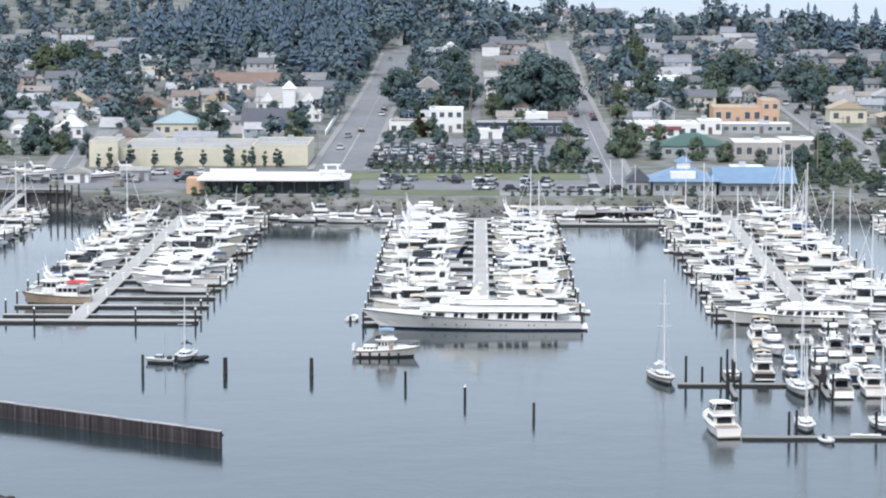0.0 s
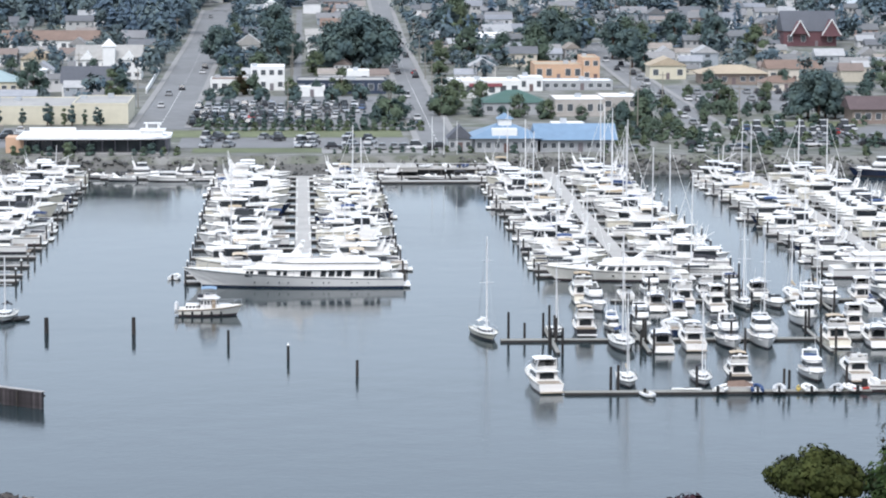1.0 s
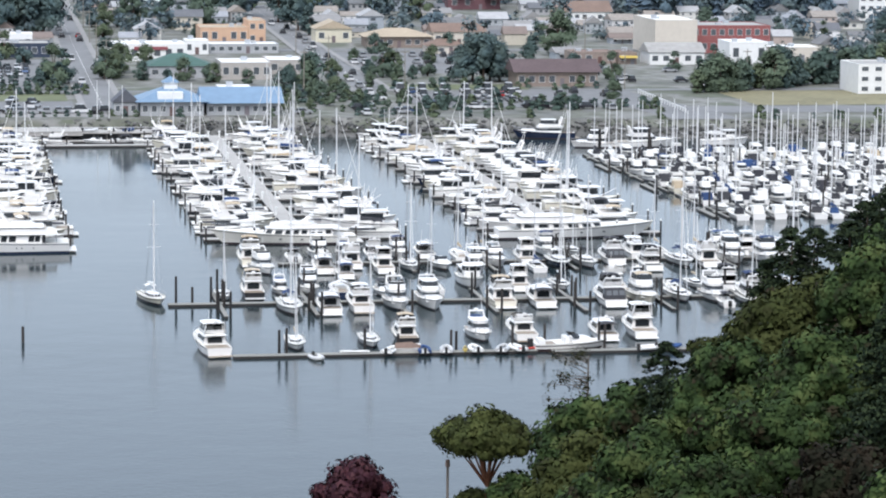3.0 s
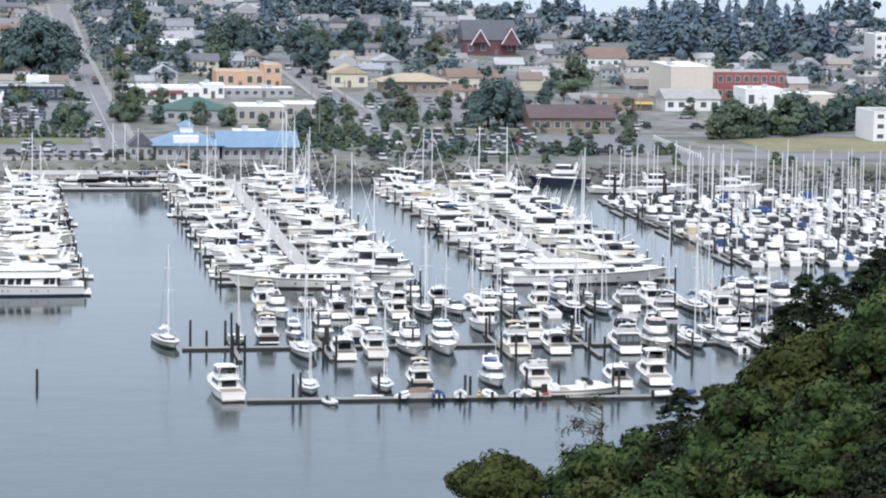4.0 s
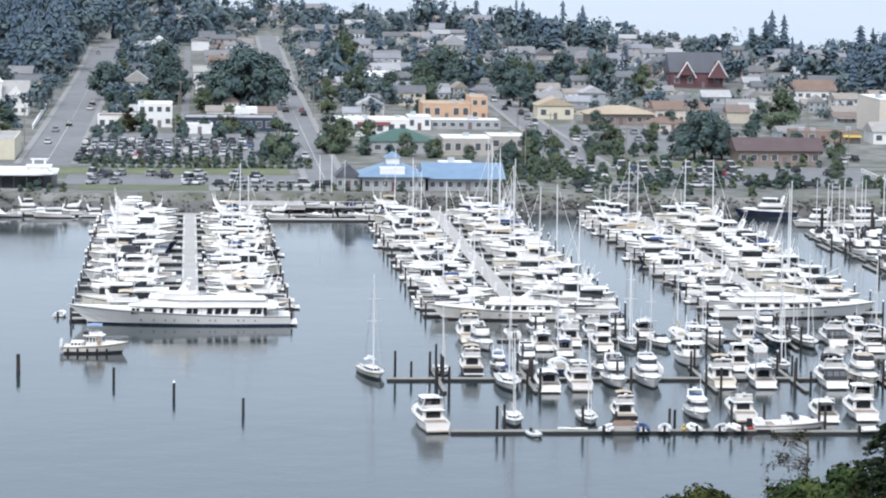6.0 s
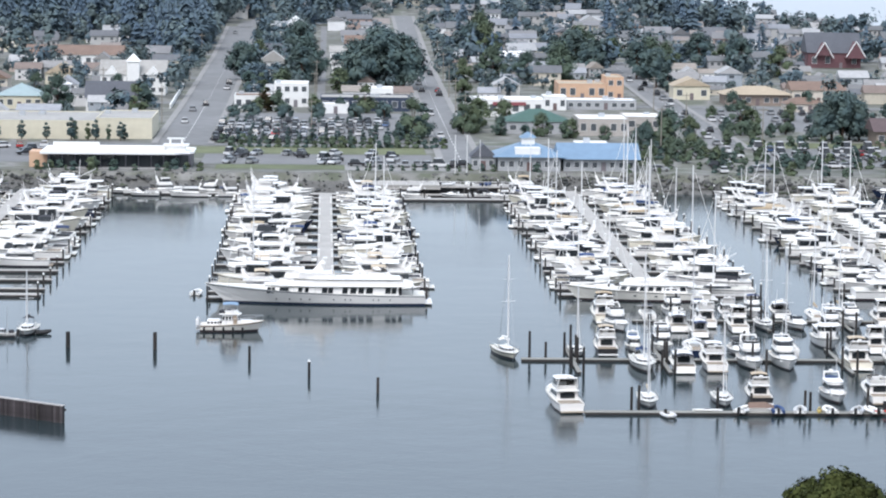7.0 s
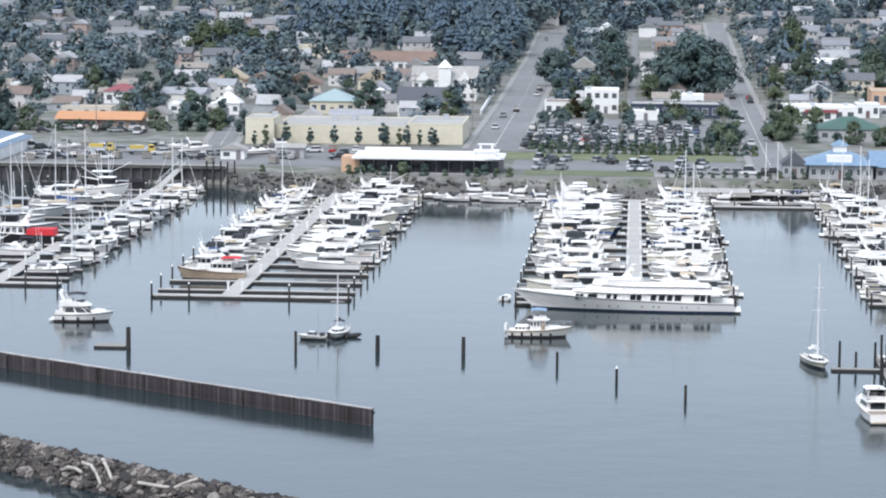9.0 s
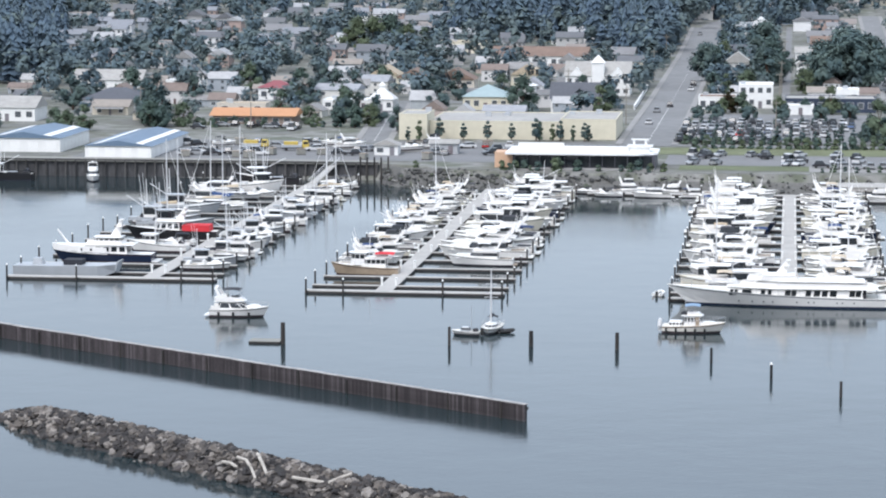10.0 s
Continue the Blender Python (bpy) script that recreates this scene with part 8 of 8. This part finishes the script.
for k in range(44):
    x, y = rng.uniform(112, 172), rng.choice((682, 685, 688))
    (park(x, y, rng.choice((0, 90))) if k % 5 == 0 else plant(SHRUB, x, y + rng.uniform(-2, 2), rng.uniform(0.5, 1.1)))
for k in range(60):
    x, y = rng.uniform(75, 112), rng.uniform(664, 734)
    if clear(x, y):
        (park(x, y, rng.choice((0, 90))) if k % 6 == 0 else plant(SHRUB, x, y, rng.uniform(0.4, 1.0)))
for k in range(10):
    park(8 + 2.9 * k, 680 + rng.uniform(-1.5, 1.5), rng.choice((0, 90)))
for k in range(30):
    x, y = rng.uniform(176, 236), rng.uniform(748, 832)
    if clear(x, y) and not 176 < x < 196:
        (park(x, y, rng.choice((0, 90))) if k % 2 else plant(TREES[rng.choice((0, 1, 4))], x, y, rng.uniform(0.4, 0.75)))
for k in range(10):
    park(179 + rng.choice((0, 5)), 760 + 8 * k, 90)
lamp_pole = thing("utility_pole", "grey wooden utility pole with a crossarm", "utility pole", "utility poles")
part("post", Geo().tube((0, 0, -0.5), (0, 0, 11), 0.17, 0.11, 7), POLE, lamp_pole)
part("crossarm", Geo().box(-1.2, -0.08, 10.1, 1.2, 0.08, 10.3), POLE, lamp_pole)
for x, y in ((-3.4, 760), (-3.0, 890), (-2.6, 950), (-2.2, 1010), (-1.8, 1080), (-46.5, 812), (-48, 1010), (-48, 1110), (39.5, 790), (40, 860), (41, 930), (42, 1000), (43, 1080), (89, 742), (116, 742), (103, 800), (103, 880), (-70, 900), (-120, 900), (-150, 780), (-185, 795), (176, 742), (210, 742), (160, 900), (200, 900)):
    moor(lamp_pole, x, y, 0, 1.0, land_z(x, y))
flagpole = thing("flagpole", "tall white flagpole on the promenade", "flagpole", "flagpoles")
part("post", Geo().tube((0, 0, -0.3), (0, 0, 9.5), 0.1, 0.06, 6), TRIMW, flagpole)
part("base", Geo().box(-0.3, -0.3, -0.3, 0.3, 0.3, 0.25), PAVE, flagpole)
for x, y, s_ in ((31.0, 664.5, 1.0), (33.8, 665, 1.0), (37.0, 667, 0.85)):
    moor(flagpole, x, y, 0, s_, 3.7)
truck = thing("truck", "yellow flatbed truck with a loaded box on the boatyard apron", "truck", "boatyard vehicles", pose(-136.5, 716, land_z(-136.5, 716) + 0.06))
part("chassis", Geo().box(-3.6, -0.9, 0.55, 3.4, 0.9, 0.85), RUBBER, truck)
part("cab", Geo().loft([cab_ring(1.7, 3.5, 1.1, 1.0, 0.8), cab_ring(1.7, 3.5, 1.1, 1.0, 1.6), cab_ring(1.8, 3.1, 1.0, 1.0, 2.5)]), YELLOWP, truck)
part("windscreen", Geo().box(1.9, -1.12, 1.65, 3.1, 1.12, 2.25), GLASS, truck)
part("load_box", Geo().box(-3.6, -1.1, 0.85, 1.5, 1.1, 1.5), GREYHULL, truck, "low grey flatbed")
part("load", Geo().box(-3.0, -0.9, 1.5, 0.6, 0.9, 2.3), YELLOWP, truck)
for wx in (-2.5, 2.5):
    for wy in (-0.9, 0.9):
        part("wheel", Geo().tube((wx, wy - 0.15, 0.48), (wx, wy + 0.15, 0.48), 0.48, 0.48, 10), RUBBER, truck)
copy_thing(truck, pose(-125.5, 713, land_z(-125.5, 713) + 0.06, 0, 0, 14))
building(-103.5, -97.5, 702, 5, 2.6, WHITEW, "gable_y", FLATROOF, "small white boatyard hut with a grey roof", "hut", "hut", 0.4, wins=2)
building(-90, -83, 707, 5, 2.8, GREYW, "gable_x", FLATROOF, "small grey boatyard hut", "hut", "hut", 0.3, wins=2)
crate = thing("crate", "weathered grey timber crate on the boatyard apron", "crate", "boatyard crates")
part("box", Geo().box(-1.1, -0.9, 0.16, 1.1, 0.9, 1.6), PLANK, crate)
part("lid", Geo().box(-1.18, -0.98, 1.6, 1.18, 0.98, 1.72), TEAK, crate)
part("pallet", Geo().box(-1.15, -0.95, 0, 1.15, -0.7, 0.15).box(-1.15, -0.1, 0, 1.15, 0.1, 0.15).box(-1.15, 0.7, 0, 1.15, 0.95, 0.15), FASCIA, crate)
for k in range(14):
    x, y = -150 + 5.6 * k + rng.uniform(-2, 2), rng.choice((690.5, 700, 728)) + rng.uniform(-1.5, 1.5)
    moor(crate, x, y, rng.uniform(0, 90), rng.uniform(0.8, 1.25), land_z(x, y) + 0.06)
for k, (x, y, turn) in enumerate(((-146, 722, 30), (-118, 726, 160), (-112, 719, 20))):
    moor(SM[k], x, y, turn, 0.9, land_z(x, y) + 0.5)
moor(SM[1], -96, 712, 20, 1.1, land_z(-96, 712) + 0.5)
moor(MD[1], -90, 722, 10, 0.7, land_z(-90, 722) + 0.5)

barrier = thing("barrier_wall", "low white concrete wall beside the avenue", "wall", "", pose(0, 0, 0))
part("wall", Geo().loft([[(-47.6, 872, 3.5), (-47.3, 872, 3.5), (-47.3, 872, 5.2), (-47.6, 872, 5.2)], [(-48.2, 965, 4.0), (-47.9, 965, 4.0), (-47.9, 965, 5.9), (-48.2, 965, 5.9)]]), TRIMW, barrier)
part("coping", Geo().loft([[(-47.7, 872, 5.2), (-47.2, 872, 5.2), (-47.2, 872, 5.35), (-47.7, 872, 5.35)], [(-48.3, 965, 5.9), (-47.8, 965, 5.9), (-47.8, 965, 6.05), (-48.3, 965, 6.05)]]), TRIMW, barrier)

# ---- wooded spur beside the viewpoint ----
def spur_tree(x, y, top, wide, seed, mat, label, lobes=34, per=210, size=0.2, low=0.35, bark=None, fir=False, lean=0.0, full=False, fork=0.5):
    size, per = size * 0.62, int(per * 1.35)
    z = slope_z(x, y)
    h = max(5.0, top - z)
    low = max(low, 1 - 1.15 * wide / h)
    r = random.Random(seed)
    th = thing("conifer_tree" if fir else "tree", label, "conifer" if fir else "tree", "trees on the spur", pose(x, y, z))
    centres = []
    if fir:
        for t in range(26):
            f = t / 26
            rad = wide * 0.5 * (1 - f) ** 0.75 + 0.25
            for k in range(6):
                a = r.uniform(0, 6.28)
                for q in (0.45, 0.8, 1.05):
                    centres.append(((math.cos(a) * rad * q, math.sin(a) * rad * q, h * (0.2 + 0.8 * f) - q * 0.5), 0.42 * (1.2 - 0.5 * f)))
        cloud = leaf_cloud(Geo(), centres, 34, size * 0.95, r, 0.35, 0.7, False)
    else:
        n, per = int(lobes * 1.4), int(per * 0.74)
        for k in range(n):
            a, q = k * 2.4, math.sqrt((k + 0.5) / n)
            dome = math.sqrt(max(0.0, 1 - q * q))
            if full:
                dome *= r.uniform(0.35, 1.1)
            zz = low + (0.95 - low) * max(0.02, dome * r.choice((1.0, 1.0, 0.95, 0.88, 0.72)) + r.uniform(-0.12, 0.06))
            centres.append(((math.cos(a) * q * wide * 0.45 + lean * zz + r.uniform(-0.3, 0.3), math.sin(a) * q * wide * 0.45, zz * h - 0.8), r.choice((0.45, 0.65, 0.85, 1.1, 1.4)) * r.uniform(0.85, 1.15) * (0.6 + wide * 0.06) * (0.75 if full else 1.0)))
        cloud = leaf_cloud(Geo(), centres, int(per * 2.0), size * 1.8, r, 0.75, 0.66, True, 0.2, 0.62, True)
    trunk = Geo().tube((0, 0, -1), (lean * 0.3, 0, h * (0.9 if fir else 0.6)), 0.26, 0.06 if fir else 0.14, 8)
    if not fir:
        limb_net(trunk, Vector((lean * 0.2, 0, h * min(fork, low * 0.8))), [c for c, _ in centres[4::5]], 0.11, r)
    part("trunk", trunk, bark or BARK, th)
    part("crown", cloud, mat, th)
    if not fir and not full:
        # Brown twig layer whose darkness also paints the shade in crown gaps.
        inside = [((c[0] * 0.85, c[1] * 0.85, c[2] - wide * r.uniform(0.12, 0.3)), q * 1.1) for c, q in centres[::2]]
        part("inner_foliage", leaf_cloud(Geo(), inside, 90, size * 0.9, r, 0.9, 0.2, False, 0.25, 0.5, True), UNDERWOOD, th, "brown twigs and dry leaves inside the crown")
    return th


spur_tree(37.9, 201.5, 26.9, 7.0, 21, OLIVE, "lone flat-topped madrone with red limbs above the water", 64, 170, 0.17, 0.82, REDBARK, full=True, fork=0.62)
spur_tree(36.7, 202.5, 20.4, 3.4, 66, OLIVE, "low olive-green bush by the shore", 16, 170, 0.17, 0.7)
spur_tree(39.6, 199.0, 22.2, 5.0, 67, MADRONE, "low leafy madrone by the shore", 26, 200, 0.18, 0.5)
spur_tree(42.0, 187.0, 30.2, 7.2, 22, MADRONE, "leafy madrone on the hillside", 34, 220, 0.2, 0.4, REDBARK)
spur_tree(47.0, 184.0, 34.0, 9.0, 23, FIR, "dark fir among broadleaf trees", fir=True)
spur_tree(41.5, 166.9, 31.8, 8.0, 24, MADRONE, "leafy madrone on the hillside", 40, 230, 0.19, 0.35)
spur_tree(47.1, 168.5, 36.9, 8.2, 25, MADRONE, "tall leafy madrone on the hillside", 44, 230, 0.19, 0.35)
spur_tree(51.8, 172.4, 39.6, 7.6, 26, OLIVE, "olive-green broadleaf tree on the hillside", 40, 230, 0.19, 0.35)
spur_tree(55.5, 183.8, 41.8, 9.0, 27, FIR, "tall dark fir on the spur", fir=True)
spur_tree(40.5, 149.6, 34.0, 7.5, 28, MADRONE, "leafy madrone with brown dry patches", 40, 240, 0.18, 0.3)
spur_tree(45.7, 153.3, 36.2, 7.6, 29, MADRONE, "leafy madrone on the hillside", 40, 240, 0.18, 0.3)
spur_tree(49.5, 157.4, 38.8, 7.4, 30, MADRONE, "leafy madrone on the hillside", 40, 240, 0.18, 0.3)
spur_tree(39.6, 172.6, 27.6, 7.4, 31, MADRONE, "low leafy madrone by the water", 30, 220, 0.19, 0.35)
spur_tree(37.5, 150.4, 31.8, 6.0, 32, OLIVE, "olive-green broadleaf tree on the hillside", 30, 220, 0.18, 0.3)
spur_tree(39.3, 134.4, 34.9, 6.6, 33, UNDERWOOD, "half-dry brown broadleaf tree near the viewpoint", 34, 250, 0.16, 0.2)
spur_tree(42.0, 120.0, 39.4, 3.4, 68, MADRONE, "leafy madrone close below the viewpoint", 30, 220, 0.17, 0.4)
spur_tree(43.4, 133.4, 38.0, 6.8, 34, UNDERWOOD, "half-dry broadleaf tree with brown leaves", 30, 160, 0.16, 0.2)
spur_tree(56.1, 168.9, 43.0, 7.8, 35, MADRONE, "leafy madrone high on the spur", 40, 230, 0.19, 0.3)
spur_tree(52.1, 151.3, 42.0, 7.4, 36, FIR, "dark fir high on the spur", fir=True)
spur_tree(47.5, 137.5, 40.4, 8.0, 37, FIR, "dark fir near the viewpoint", fir=True)
spur_tree(57.0, 158.2, 45.3, 7.5, 38, MADRONE, "leafy madrone high on the spur", 40, 220, 0.19, 0.3)
spur_tree(53.5, 178.5, 37.0, 6.0, 39, DRYLEAF, "half-dry broadleaf tree with brown leaves", 26, 140, 0.19, 0.35)
spur_tree(45.2, 177.5, 32.5, 7.5, 40, FIR, "dark fir among broadleaf trees", fir=True)
spur_tree(58.2, 187.4, 41.2, 10.0, 51, FIR, "dark spreading fir on the spur", fir=True)
spur_tree(61.0, 184.5, 43.4, 10.0, 52, FIR, "dark spreading fir on the spur", fir=True)
spur_tree(62.0, 180.0, 43.6, 7.5, 53, MADRONE, "leafy madrone high on the spur", 36, 220, 0.19, 0.3)
spur_tree(55.5, 177.5, 40.0, 7.5, 54, OLIVE, "olive-green broadleaf tree on the hillside", 36, 220, 0.19, 0.3)
spur_tree(58.5, 180.5, 42.6, 8.0, 59, FIR, "dark fir on the spur", fir=True)
spur_tree(63.5, 187.0, 44.4, 9.0, 60, FIR, "tall dark fir on the spur", fir=True)
spur_tree(60.0, 174.5, 44.0, 9.0, 61, FIR, "dark fir on the spur", fir=True)
spur_tree(54.2, 185.0, 39.4, 7.0, 62, FIR, "dark fir at the edge of the spur", fir=True)
spur_tree(49.2, 184.0, 33.4, 6.0, 63, FIR, "dark fir at the edge of the spur", fir=True)
spur_tree(51.0, 184.5, 34.8, 5.0, 64, OLIVE, "olive-green tree at the edge of the spur", 26, 200, 0.19, 0.4)
spur_tree(52.4, 182.0, 36.6, 5.2, 65, OLIVE, "olive-green tree at the edge of the spur", 26, 190, 0.19, 0.4)
spur_tree(53.5, 180.5, 38.0, 6.0, 55, DRYLEAF, "half-dry broadleaf tree with brown leaves", 30, 150, 0.19, 0.3)
spur_tree(50.0, 179.0, 35.2, 6.5, 56, FIR, "dark fir among broadleaf trees", fir=True)
spur_tree(44.0, 185.6, 31.2, 6.8, 57, MADRONE, "leafy madrone by the water", 30, 220, 0.2, 0.4)
spur_tree(40.0, 179.5, 29.2, 6.5, 58, OLIVE, "low olive-green tree by the water", 28, 220, 0.2, 0.4)
spur_tree(23.4, 168.5, 30.7, 5.6, 41, PLUM, "purple-leaved plum tree below the viewpoint", 24, 220, 0.17, 0.3)
snag = thing("bare_tree", "thin half-dead tree with sparse leaves", "tree", "trees on the spur", pose(43.9, 195.1, slope_z(43.9, 195.1)))
hs = 30.6 - slope_z(43.9, 195.1)
sr_ = random.Random(77)
tk = Geo().tube((0, 0, -1), (0.1, 0, hs), 0.2, 0.06, 6)
tips = []
for k in range(46):
    a, z = sr_.uniform(0, 6.28), hs * sr_.uniform(0.5, 0.98)
    tip = Vector((math.cos(a) * sr_.uniform(0.5, 1.7) - 1.3, math.sin(a) * 1.2, z + sr_.uniform(0, 0.8)))
    tk.tube((0.05, 0, z), tip, 0.045, 0.015, 4)
    tips.append((tuple(tip), 0.45))
part("trunk", tk, GREYBARK, snag)
part("crown", leaf_cloud(Geo(), [(c, 0.6) for c, _ in tips], 50, 0.1, sr_, 0.9, 0.05, False), DRYLEAF, snag)
marker = thing("marker_post", "slim grey post with a red-brown top by the shore", "post", "", pose(35.2, 203, slope_z(35.2, 203)))
part("post", Geo().tube((0, 0, -1), (0, 0, 21.0 - slope_z(35.2, 203)), 0.13, 0.1, 7), GREYBARK, marker)
part("cap", Geo().tube((0, 0, 21.0 - slope_z(35.2, 203)), (0, 0, 21.5 - slope_z(35.2, 203)), 0.2, 0.16, 7), BROWNROOF, marker)
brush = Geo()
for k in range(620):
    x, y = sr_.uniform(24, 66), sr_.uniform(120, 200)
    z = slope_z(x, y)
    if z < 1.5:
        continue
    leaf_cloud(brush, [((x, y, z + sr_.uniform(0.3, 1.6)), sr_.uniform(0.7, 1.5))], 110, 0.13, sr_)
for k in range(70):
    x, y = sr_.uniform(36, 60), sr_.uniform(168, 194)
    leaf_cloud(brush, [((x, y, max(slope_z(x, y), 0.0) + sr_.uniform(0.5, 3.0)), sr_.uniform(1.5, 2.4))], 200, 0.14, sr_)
# Brush shares the twig brown, so part of its under-tree shade is colour.
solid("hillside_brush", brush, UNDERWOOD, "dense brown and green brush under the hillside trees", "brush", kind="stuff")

# ---- upright planks of the wave wall ----
slat = [Geo().box(-0.17, -0.12, -2, 0.17, 0.12, 2.17), Geo().box(-0.165, -0.1, -2, 0.165, 0.13, 2.15), Geo().box(-0.16, -0.13, -2, 0.16, 0.12, 2.12)]
rest_planks = Geo()
for k in range(int(span / 0.36)):
    x = 0.18 + 0.36 * k
    if k < 140:
        for_y = 0.26
        part("plank", slat[k % 3], SHEET, breakwater, at=pose(x, for_y, 0, 0, 0, 0))
    else:
        rest_planks.box(x - 0.17, 0.14, -2, x + 0.17, 0.38, 2.15)
SHEETS = ramp_mat("old timber wave wall run", [(0.026, 0.021, 0.022), (0.042, 0.034, 0.036), (0.056, 0.046, 0.048), (0.034, 0.028, 0.029), (0.082, 0.07, 0.072), (0.046, 0.037, 0.039)], 0.85, 0, 2.5, 0.5, 0.3, "island", (2, 2, 0.9))
tagged(part("planks", rest_planks, SHEETS, breakwater, "weathered brown wall planks"), kind="stuff")

for th in [*(t for f in (FLEET, NEAR) for k in f.values() for t in k), *HOUSES, *FAR_HOUSES, *TREES, *SHADES, *CONES, *CARS, SHRUB, POPLAR]:
    if th.name not in USED:
        for ob in (*th.children_recursive, th):
            bpy.data.objects.remove(ob)
